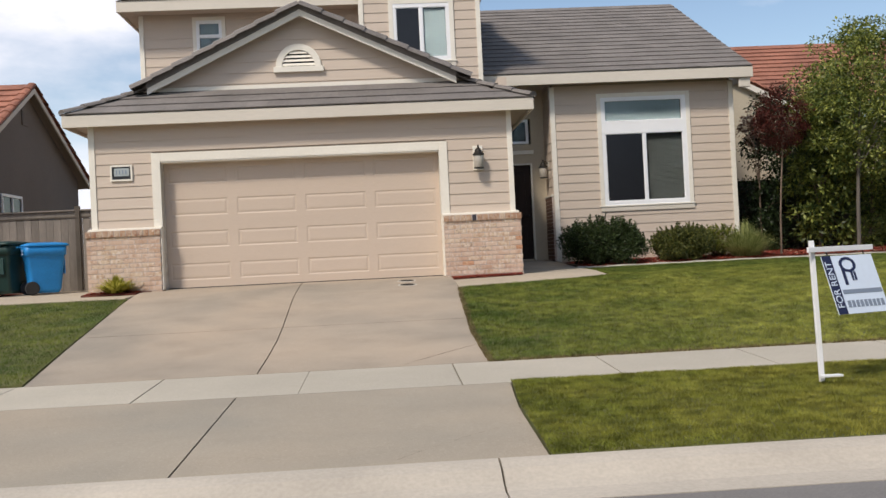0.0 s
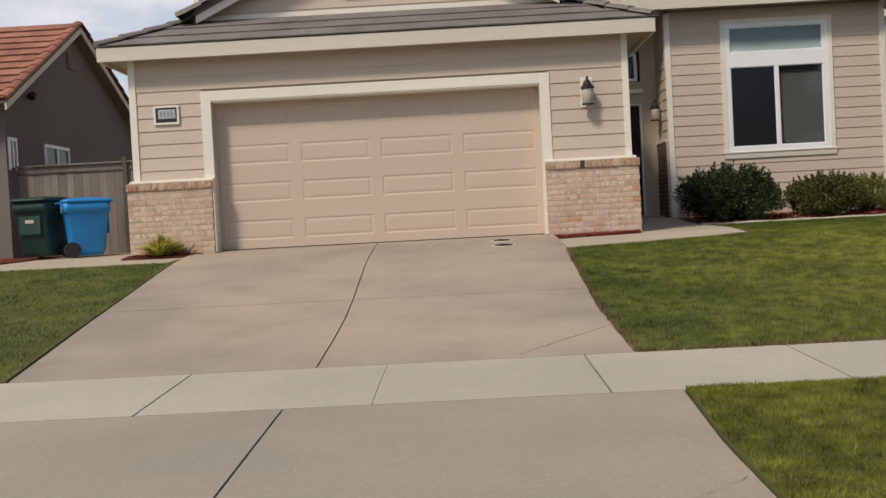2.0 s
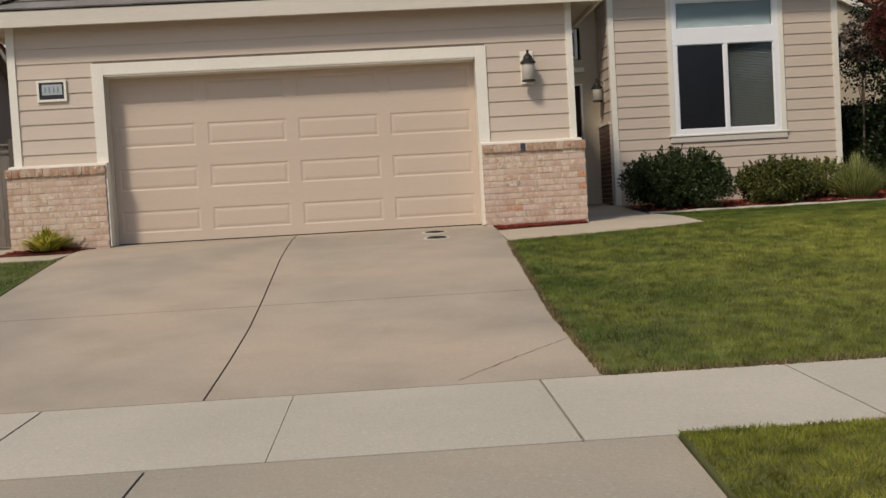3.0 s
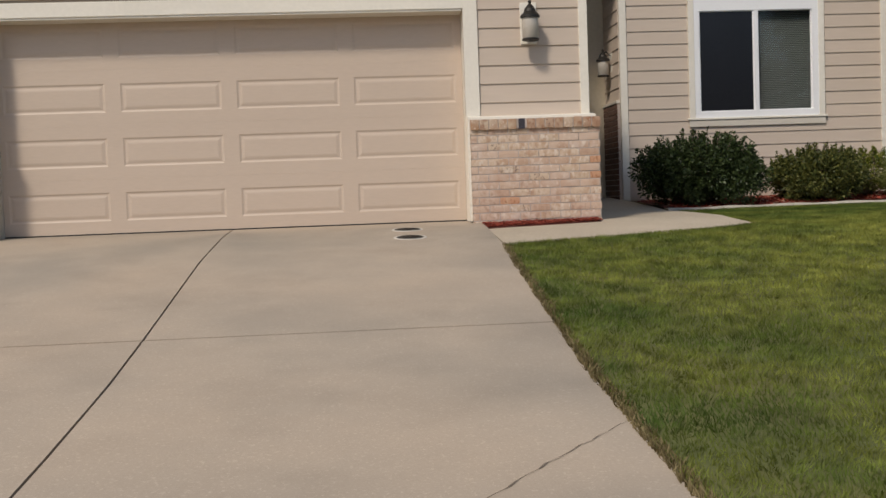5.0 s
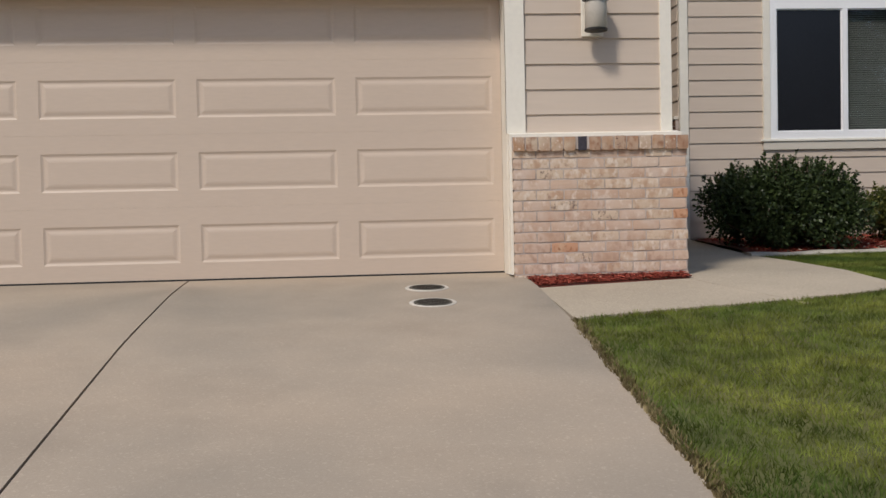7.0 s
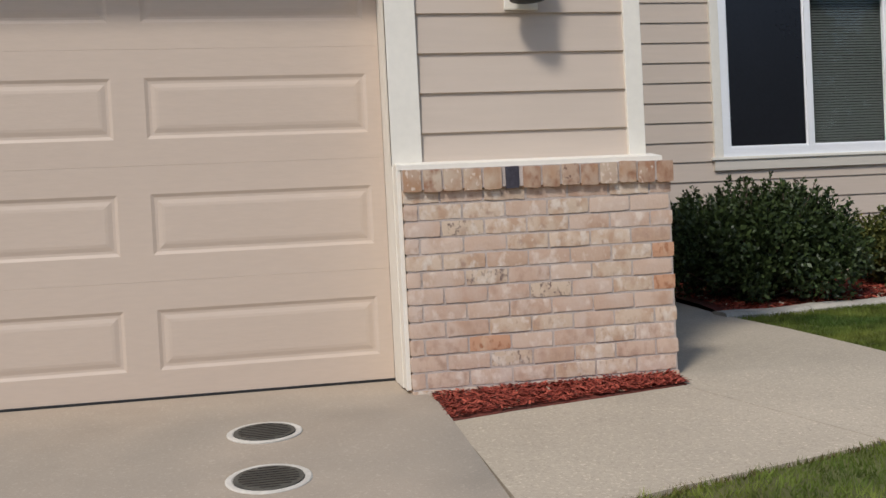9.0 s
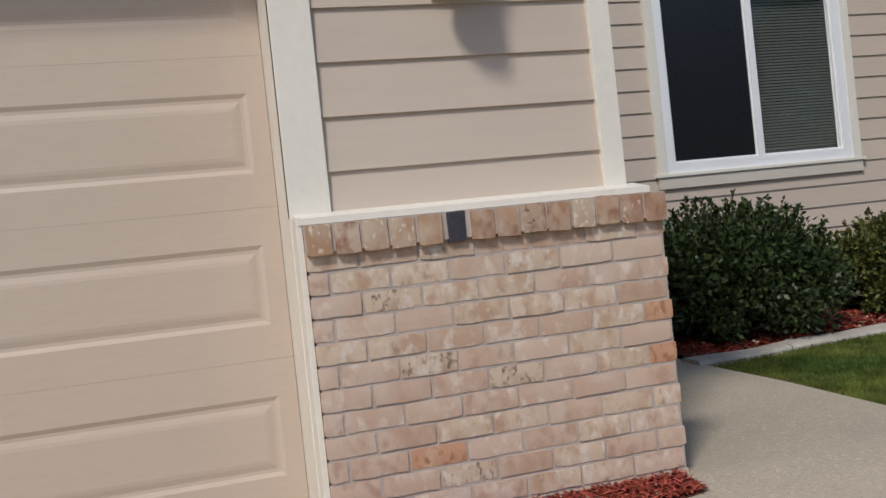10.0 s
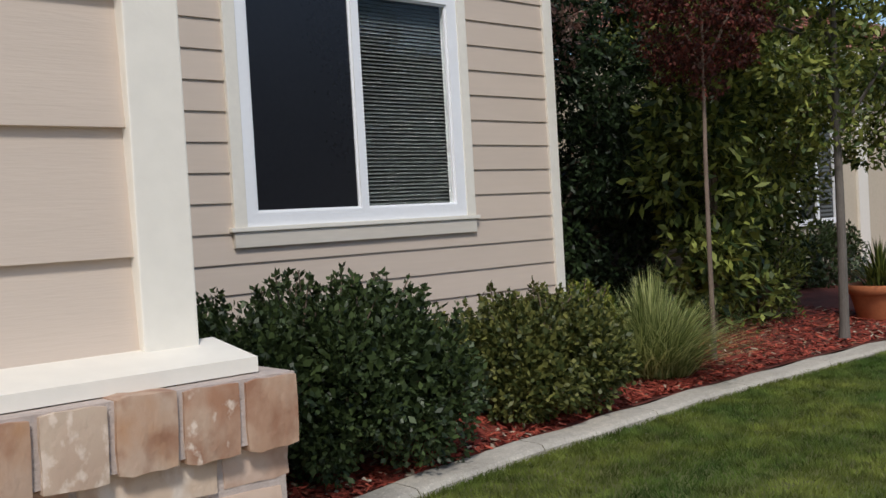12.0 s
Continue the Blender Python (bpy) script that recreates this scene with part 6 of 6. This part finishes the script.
text_ob.matrix_basis = board @ Matrix.Translation((0.038, -0.0095, -0.215)) @ Matrix.Rotation(radians(-90), 4, "Y") @ Matrix.Rotation(radians(90), 4, "X")


# ---- wheeled bins ----
def rounded(w, d, r, z, seg=5):
    pts = []
    for cx, cy, a0 in ((w / 2 - r, d / 2 - r, 0), (-w / 2 + r, d / 2 - r, 90), (-w / 2 + r, -d / 2 + r, 180), (w / 2 - r, -d / 2 + r, 270)):
        for k in range(seg + 1):
            a = radians(a0 + 90 * k / seg)
            pts.append((cx + r * math.cos(a), cy + r * math.sin(a), z))
    return pts


def loft(bm, rings):
    made = [[bm.verts.new(p) for p in r] for r in rings]
    k = len(made[0])
    for a, b in zip(made, made[1:]):
        for i in range(k):
            f = bm.faces.new((a[i], a[(i + 1) % k], b[(i + 1) % k], b[i]))
            f.smooth = True
    bm.faces.new(list(reversed(made[0])))
    bm.faces.new(made[-1])
    return bm


def wheeled_bin(label, material, m, w=0.60, d=0.68, h=0.86, emblem=True, back=False):
    th = thing("wheeled_bin", label, "bin", (0, 0, 0), group="wheeled bins beside the garage")

    def moved(pts, dy):
        return [(x, y + dy, z) for x, y, z in pts]
    part("body", loft(bmesh.new(), [moved(rounded(w * 0.74, d * 0.66, 0.05, 0.03), 0.03), rounded(w * 0.78, d * 0.72, 0.06, 0.10), rounded(w * 0.92, d * 0.92, 0.07, h * 0.80), rounded(w * 0.93, d * 0.94, 0.07, h * 0.81), rounded(w, d, 0.08, h * 0.815), rounded(w * 1.01, d * 1.01, 0.08, h)]), material, th)
    part("lid", loft(bmesh.new(), [moved(rounded(w * 1.05, d * 1.08, 0.09, h + 0.002), -0.02), moved(rounded(w * 1.07, d * 1.10, 0.09, h + 0.02), -0.02), moved(rounded(w * 1.02, d * 1.04, 0.09, h + 0.05), -0.01), moved(rounded(w * 0.7, d * 0.7, 0.09, h + 0.075), 0.02)]), material, th, "closed hinged lid")
    bm = bmesh.new()
    tube(bm, [(-w * 0.36, d * 0.52, h - 0.02), (-w * 0.36, d * 0.62, h + 0.0), (w * 0.36, d * 0.62, h + 0.0), (w * 0.36, d * 0.52, h - 0.02)], [0.016] * 4, 8)
    part("handle", bm, material, th)
    for sx in (-1, 1):
        bm = bmesh.new()
        lathe(bm, [(0.05, -0.03), (0.115, -0.03), (0.125, -0.02), (0.125, 0.02), (0.115, 0.03), (0.05, 0.03)], (0, 0, 0), 20)
        bmesh.ops.transform(bm, matrix=Matrix.Translation((sx * w * 0.44, d * 0.36, 0.125)) @ Matrix.Rotation(radians(90), 4, "Y"), verts=bm.verts)
        part("wheel", bm, RUBBER, th, "black rubber wheel")
    part("grip_recess", block(-w * 0.30, w * 0.30, -d * 0.475, -d * 0.445, h * 0.42, h * 0.74, 0.006), material, th)
    part("label_strip", block(-w * 0.12, w * 0.12, -d * 0.482, -d * 0.476, h * 0.62, h * 0.68), LAMPGLASS, th, "pale label")
    if emblem:
        bm = bmesh.new()
        f = (0.512 if back else -0.512) * d
        prism(bm, [(-0.06, f, h * 0.84), (0.0, f, h * 0.95), (0.06, f, h * 0.84)], [(-0.06, f * 0.985, h * 0.84), (0.0, f * 0.985, h * 0.95), (0.06, f * 0.985, h * 0.84)])
        part("emblem", bm, VINYL, th, "white triangular mark")
    th.matrix_basis = m
    return th


wheeled_bin("blue plastic wheeled recycling bin with closed lid", BLUEBIN, pose(-4.95, 2.02, left_z(-5, 2) + 0.01, 0, 0, 118), 0.64, 0.72, 0.88, back=True)
wheeled_bin("dark green plastic wheeled bin with closed lid", GREENBIN, pose(-5.68, 2.12, left_z(-5.6, 2.1) + 0.03, 0, 0, -14), 0.66, 0.74, 0.92, emblem=False)


# ---- fences ----
def board_fence(name, label, x0, x1, y, z0, z1, wood, rail_wood, posts, cap=True):
    th = thing(name, label, "fence", (x0, y, z0), kind="structure")
    n = int((x1 - x0) / 0.142)
    zb = z1 - 0.16 if cap else z1
    me = bpy.data.meshes.new("board")
    bm = block(-0.069, 0.069, 0, 0.018, 0, zb - z0, 0.003)
    bm.to_mesh(me)
    bm.free()
    for k in range(n):
        ob = put_mesh("board", me, wood, th)
        ob.location = (x0 + 0.071 + k * 0.142, y + random.uniform(-0.003, 0.003), z0)
    if cap:
        part("rail", block(x0, x1, y - 0.02, y + 0.03, zb + 0.001, zb + 0.028), rail_wood, th, "dark rail")
        part("top_board", block(x0, x1, y, y + 0.02, zb + 0.029, z1 - 0.03), wood, th)
        part("cap_rail", block(x0, x1, y - 0.045, y + 0.055, z1 - 0.029, z1, 0.004), wood, th, "grey cap rail")
    for x in posts:
        part("post", block(x - 0.045, x + 0.045, y - 0.05, y + 0.04, z0, z1 + 0.07, 0.005), rail_wood, th, "dark fence post")
    return th


board_fence("fence_left", "weathered grey board fence with a cap rail", -6.58, -3.52, 3.3, -0.1, 1.62, FENCE, POSTWOOD, (-4.68,))
board_fence("fence_right", "dark brown board fence behind the bushes", 9.04, 14.5, 6.4, -0.1, 1.80, DARKFENCE, DARKFENCE, (9.1, 11.5), cap=False)

# ---- neighbouring houses ----
nb = thing("neighbour_house", "grey stucco neighbouring house with a red tile roof", "house", (-11, 6.4, 0))
NX = -6.62
bm = bmesh.new()
prism(bm, [(NX, 3.0, -0.2), (NX, 9.9, -0.2), (NX, 9.9, 2.95), (NX, 6.15, 4.56), (NX, 3.0, 2.95)], [(NX - 9, 3.0, -0.2), (NX - 9, 9.9, -0.2), (NX - 9, 9.9, 2.95), (NX - 9, 6.15, 4.56), (NX - 9, 3.0, 2.95)])
part("wall", bm, GREYSTUCCO, nb)
nroof = part("roof", slab_poly([(NX + 0.22, 2.55, 2.68), (NX + 0.22, 6.15, 4.64), (NX - 9.2, 6.15, 4.64), (NX - 9.2, 2.55, 2.68)], 0.05), BACKING, nb)
part("roof", slab_poly([(NX + 0.22, 10.35, 2.68), (NX + 0.22, 6.15, 4.64), (NX - 9.2, 6.15, 4.64), (NX - 9.2, 10.35, 2.68)], 0.05), BACKING, nb)
tiles(nroof, (NX + 0.24, 2.53, 2.70), (-1, 0, 0), (0, 1, 0.544), 6, 4.12, lambda v: 0.0, lambda v: 6.0, REDTILE, course=0.36, wide=0.30, lift=0.05)
for ya, za in ((2.55, 2.68), (10.35, 2.68)):
    bm = bmesh.new()
    prism(bm, [(NX + 0.225, ya, za - 0.16), (NX + 0.225, 6.15, 4.48), (NX + 0.225, 6.15, 4.60), (NX + 0.225, ya, za - 0.04)], [(NX + 0.255, ya, za - 0.16), (NX + 0.255, 6.15, 4.48), (NX + 0.255, 6.15, 4.60), (NX + 0.255, ya, za - 0.04)])
    part("rake_board", bm, FASCIA, nb, "cream rake board")
    cap_row(nroof, (NX + 0.20, ya, za + 0.03), (NX + 0.20, 6.15, 4.67), REDTILE, 11, 0.09)
for y0, y1 in ((4.55, 5.72), (2.6 + 0.45, 3.36)):
    wn_ = part("window", block(NX + 0.001, NX + 0.012, y0 + 0.05, y1 - 0.05, 1.60, 2.06), SCREEN, nb, "dark window panes")
    for bx in ((y0, y0 + 0.05, 1.55, 2.12), (y1 - 0.05, y1, 1.55, 2.12), (y0 + 0.05, y1 - 0.05, 2.06, 2.12), ((y0 + y1) / 2 - 0.025, (y0 + y1) / 2 + 0.025, 1.60, 2.06)):
        part("frame", block(NX + 0.001, NX + 0.04, bx[0], bx[1], bx[2], bx[3], 0.003), VINYL, wn_, "white frame")
vb = part("vent", block(NX + 0.001, NX + 0.03, 5.95, 6.35, 3.75, 4.1, 0.006), GREYSTUCCO, nb)
for k in range(5):
    part("slat", block(NX + 0.031, NX + 0.04, 5.98, 6.32, 3.79 + k * 0.06, 3.815 + k * 0.06), GREYSTUCCO, vb)
part("floodlight", lathe(bmesh.new(), [(0.03, 0), (0.07, 0.04), (0.07, 0.12), (0.02, 0.16)], (NX + 0.09, 4.0, 2.86), 12), IRON, nb, "small dark floodlight")

nr = thing("neighbour_house", "beige stucco neighbouring house with a red tile roof", "house", (14, 10, 0))
bm = bmesh.new()
prism(bm, [(9.6, 9.2, -0.2), (13.2, 9.2, -0.2), (13.2, 9.2, 3.35), (11.7, 9.2, 4.15), (9.6, 9.2, 5.2)], [(9.6, 12, -0.2), (13.2, 12, -0.2), (13.2, 12, 3.35), (11.7, 12, 4.15), (9.6, 12, 5.2)])
part("wall", bm, STUCCO, nr)
part("wall", block(13.4, 24, 5.6, 12, -0.2, 3.3), STUCCO, nr)
bm = bmesh.new()
prism(bm, [(9.5, 9.05, 5.25), (13.4, 9.05, 3.24), (13.4, 9.05, 3.40), (9.5, 9.05, 5.41)], [(9.5, 9.2, 5.25), (13.4, 9.2, 3.24), (13.4, 9.2, 3.40), (9.5, 9.2, 5.41)])
part("rake_board", bm, TRIM, nr, "cream rake board")
rr = part("roof", slab_poly([(9.0, 9.6, 3.95), (26, 9.6, 3.95), (26, 14.2, 6.55), (9.0, 14.2, 6.55)], 0.05), BACKING, nr)
tiles(rr, (9.0, 9.6, 3.97), (1, 0, 0), (0, 1, 0.565), 17, 5.25, lambda v: 0.0, lambda v: 17.0, REDTILE, course=0.35, wide=0.30, lift=0.05, joined=True)
cap_row(rr, (9.5, 9.12, 5.47), (13.4, 9.12, 3.46), REDTILE, 13, 0.10)
r2 = part("roof", slab_poly([(13.2, 5.2, 3.2), (25, 5.2, 3.2), (25, 9.6, 5.4), (15.4, 9.6, 5.4)], 0.05), BACKING, nr)
tiles(r2, (13.2, 5.2, 3.22), (1, 0, 0), (0, 1, 0.5), 11, 4.9, lambda v: v * 0.45, lambda v: 11.0, REDTILE, course=0.35, wide=0.30, lift=0.05, joined=True)
part("fascia_board", block(13.2, 25, 5.16, 5.2, 3.05, 3.2), TRIM, nr, "cream eave board")
nwin = part("window", block(15.4, 16.35, 5.585, 5.598, 0.95, 2.25), SCREEN, nr, "dark panes behind a blind")
for bx in ((15.32, 15.4, 0.87, 2.33), (16.35, 16.43, 0.87, 2.33), (15.4, 16.35, 2.25, 2.33), (15.4, 16.35, 0.87, 0.95), (15.84, 15.90, 0.95, 2.25)):
    part("frame", block(bx[0], bx[1], 5.55, 5.598, bx[2], bx[3], 0.004), VINYL, nwin, "white frame")
bm = bmesh.new()
for k in range(22):
    box(bm, 15.92, 16.33, 5.572, 5.582, 0.98 + k * 0.056, 1.012 + k * 0.056)
part("blind", bm, BLIND, nwin)
part("trim_board", block(17.1, 17.4, 5.56, 5.599, -0.1, 3.1), TRIM, nr, "cream trim board")
part("lamp", lathe(bmesh.new(), [(0.05, 0), (0.08, 0.05), (0.08, 0.2), (0.03, 0.26)], (11.2, 9.08, 3.3), 12), IRON, nr, "dark wall lamp")

# ---- houses across the street ----
def far_house(x0, x1, y, wall_h, ridge, wall_mat, label):
    th = thing("far_house", label, "house", ((x0 + x1) / 2, y, -0.9))
    part("wall", block(x0, x1, y - 8, y, -1.0, wall_h), wall_mat, th)
    bm = bmesh.new()
    prism(bm, [(x0 - 0.4, y + 0.5, wall_h), (x0 - 0.4, y - 4, ridge), (x0 - 0.4, y - 8.5, wall_h)], [(x1 + 0.4, y + 0.5, wall_h), (x1 + 0.4, y - 4, ridge), (x1 + 0.4, y - 8.5, wall_h)])
    part("roof", bm, TILE, th)
    w = x1 - x0
    part("door", block(x0 + 0.1 * w, x0 + 0.45 * w, y, y + 0.04, -0.8, 1.4), DOORPAINT, th, "closed garage door")
    win = part("window", block(x0 + 0.6 * w, x0 + 0.82 * w, y, y + 0.04, 0.2, 1.6), SCREEN, th)
    part("frame", block(x0 + 0.59 * w, x0 + 0.83 * w, y - 0.001, y + 0.02, 0.1, 1.7), VINYL, win, "white frame")
    return th


far_house(-18, -4, -31, 2.2, 5.0, STUCCO, "beige house across the street, mirrored in the windows")
far_house(0, 13, -32, 2.2, 5.2, GREYSTUCCO, "grey house across the street, mirrored in the windows")
far_house(17, 31, -31, 2.2, 5.0, STUCCO, "beige stucco house further along the street")

# trees out of view, added to darken what the windows mirror
cloud_tree("far_tree", "unseen tall tree added across the street to darken window reflections", (25.0, -26.5, -0.9), 0.22, (25.0, -26.5, 5.2), (4.6, 3.2, 4.4), 6500, HEDGELEAF, 0.5, 0.3, 41, 60, clump_r=1.1, limbs=14)
cloud_tree("far_tree", "unseen tall tree added across the street to darken window reflections", (16.5, -27.0, -0.9), 0.2, (16.5, -27.0, 4.2), (3.6, 2.8, 3.6), 5500, HEDGELEAF, 0.5, 0.3, 43, 55, clump_r=1.0, limbs=12)
cloud_tree("far_tree", "unseen broad tree added across the street to darken window reflections", (34.0, -28.0, -0.9), 0.24, (34.0, -28.0, 5.8), (5.0, 3.4, 5.0), 6500, HEDGELEAF, 0.5, 0.3, 42, 60, clump_r=1.2, limbs=14)

# ---- brick piers, last ----
BH, BL, GAP = 0.0778, 0.206, 0.0105
brick_meshes = {}


def brick_mesh(w, h, d, clay=BRICK):
    """One of four worn shapes of a brick of this size and clay."""
    shape = random.randrange(4)
    key = (round(w, 3), round(h, 3), round(d, 3), shape, clay.name)
    if key not in brick_meshes:
        bm = bmesh.new()
        worn = random.Random(shape * 31 + int(w * 1000))
        nx, nz = (4, 3)
        front = []
        for j in range(nz + 1):
            row = []
            for i in range(nx + 1):
                rim = i in (0, nx) or j in (0, nz)
                corner = i in (0, nx) and j in (0, nz)
                x = (i / nx - 0.5) * w + worn.uniform(-0.0015, 0.0015)
                z = (j / nz - 0.5) * h + worn.uniform(-0.002, 0.002)
                if corner:
                    x, z = x * 0.988, z * 0.97
                row.append((x, worn.uniform(0.001, 0.003) if rim else worn.uniform(-0.001, 0.001), z))
            front.append(row)
        face = [[bm.verts.new(p) for p in row] for row in front]
        for j in range(nz):
            for i in range(nx):
                bm.faces.new((face[j][i], face[j][i + 1], face[j + 1][i + 1], face[j + 1][i])).smooth = True
        loop = [front[0][i] for i in range(nx)] + [front[j][nx] for j in range(nz)] + [front[nz][i] for i in range(nx, 0, -1)] + [front[j][0] for j in range(nz, 0, -1)]
        near_ring, far_ring = [bm.verts.new(p) for p in loop], [bm.verts.new((x, d, z)) for x, y, z in loop]
        for k in range(len(loop)):
            q = (k + 1) % len(loop)
            bm.faces.new((near_ring[k], far_ring[k], far_ring[q], near_ring[q]))
        me = bpy.data.meshes.new("brick")
        bm.to_mesh(me)
        bm.free()
        me.materials.append(clay)
        brick_meshes[key] = me
    return brick_meshes[key]


def brick_at(parent, x0, x1, z0, z1, y, d=0.09, clay=BRICK):
    ob = put_mesh("brick", brick_mesh(x1 - x0 - GAP, z1 - z0 - GAP, d, clay), None, parent)
    ob.location = ((x0 + x1) / 2, y + random.uniform(-0.0025, 0.0025), (z0 + z1) / 2)
    ob.rotation_euler = (random.uniform(-0.006, 0.006), random.uniform(-0.006, 0.006), random.uniform(-0.006, 0.006))


# bricks that stand out on the pier by the path: (course from the top, x, clay)
MARKED = [(4, 3.64, ORANGEBRICK), (6, 3.64, ORANGEBRICK), (9, 2.74, ORANGEBRICK), (0, 2.80, SPLOTCHBRICK), (2, 2.55, SPLOTCHBRICK), (5, 2.72, SPLOTCHBRICK), (6, 3.04, SPLOTCHBRICK), (10, 2.86, SPLOTCHBRICK),
          (1, 2.76, STREAKBRICK), (1, 2.55, STREAKBRICK), (2, 2.80, STREAKBRICK), (3, 2.88, STREAKBRICK), (2, 3.05, STREAKBRICK), (3, 3.45, STREAKBRICK), (0, 3.40, STREAKBRICK), (4, 3.40, STREAKBRICK), (8, 3.05, STREAKBRICK), (11, 3.1, STREAKBRICK)]


def pier(x0, x1, shift, cap_first, dark=None):
    part("pier_core", block(x0 + 0.006, x1 - 0.006, 0.0115, WALL_Y - 0.001, -0.08, BRICK_T - 0.02), MORTAR, wall_garage, "pale mortar between the bricks")
    part("cap_core", block(x0, x1 + 0.006, -0.010, WALL_Y - 0.001, BRICK_T - 0.012, 1.016), MORTAR, wall_garage, "pale mortar between the cap bricks")
    course = 0
    z = BRICK_T
    while z > -0.06:
        u = x0 - (BL / 2 if (course + shift) % 2 else 0.0) - GAP / 2
        u -= 0.03
        while u < x1 - 0.02:
            a, b = max(u, x0 - GAP / 2), min(u + BL, x1 + GAP / 2)
            if b - a > 0.03:
                clay = next((m for c, x, m in MARKED if c == course and a < x < b), BRICK if random.random() < 0.82 else STREAKBRICK)
                brick_at(wall_garage, a, b, z - BH, z, 0.006, clay=clay)
            u += BL
        z -= BH
        course += 1
    k, x = 0, cap_first
    cap_z = BRICK_T - 0.020
    while x < x1 + 0.01:
        w = 0.095
        m = brick_mesh((0.078 if k == dark else w) - 0.012, 1.019 - cap_z - 0.003, 0.15).copy()
        m.materials.clear()
        m.materials.append(DARKBRICK if k == dark else CAPBRICK)
        ob = put_mesh("cap_brick", m, None, wall_garage)
        ob.location = (x + w / 2, random.uniform(-0.021, -0.016), (cap_z + 1.019) / 2 + random.uniform(-0.006, 0.001))
        ob.rotation_euler = (random.uniform(-0.008, 0.008), random.uniform(-0.02, 0.02), random.uniform(-0.02, 0.02))
        x += w
        k += 1


pier(2.365, 3.68, 0, 2.36, dark=5)
pier(-3.575, -2.365, 1, -3.59)
# brick on the entry's side wall, its shade put into a darker brick colour
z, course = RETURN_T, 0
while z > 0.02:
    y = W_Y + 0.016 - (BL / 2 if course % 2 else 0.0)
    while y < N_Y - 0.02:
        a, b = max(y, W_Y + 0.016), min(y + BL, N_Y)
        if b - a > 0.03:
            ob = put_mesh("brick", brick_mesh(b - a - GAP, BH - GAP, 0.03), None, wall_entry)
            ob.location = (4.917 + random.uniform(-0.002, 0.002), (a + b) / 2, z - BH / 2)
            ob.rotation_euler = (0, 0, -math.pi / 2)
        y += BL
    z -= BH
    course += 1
# swap in the brick colour darkened for shade
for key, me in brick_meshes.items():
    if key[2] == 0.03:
        me.materials[0] = SHADEDBRICK
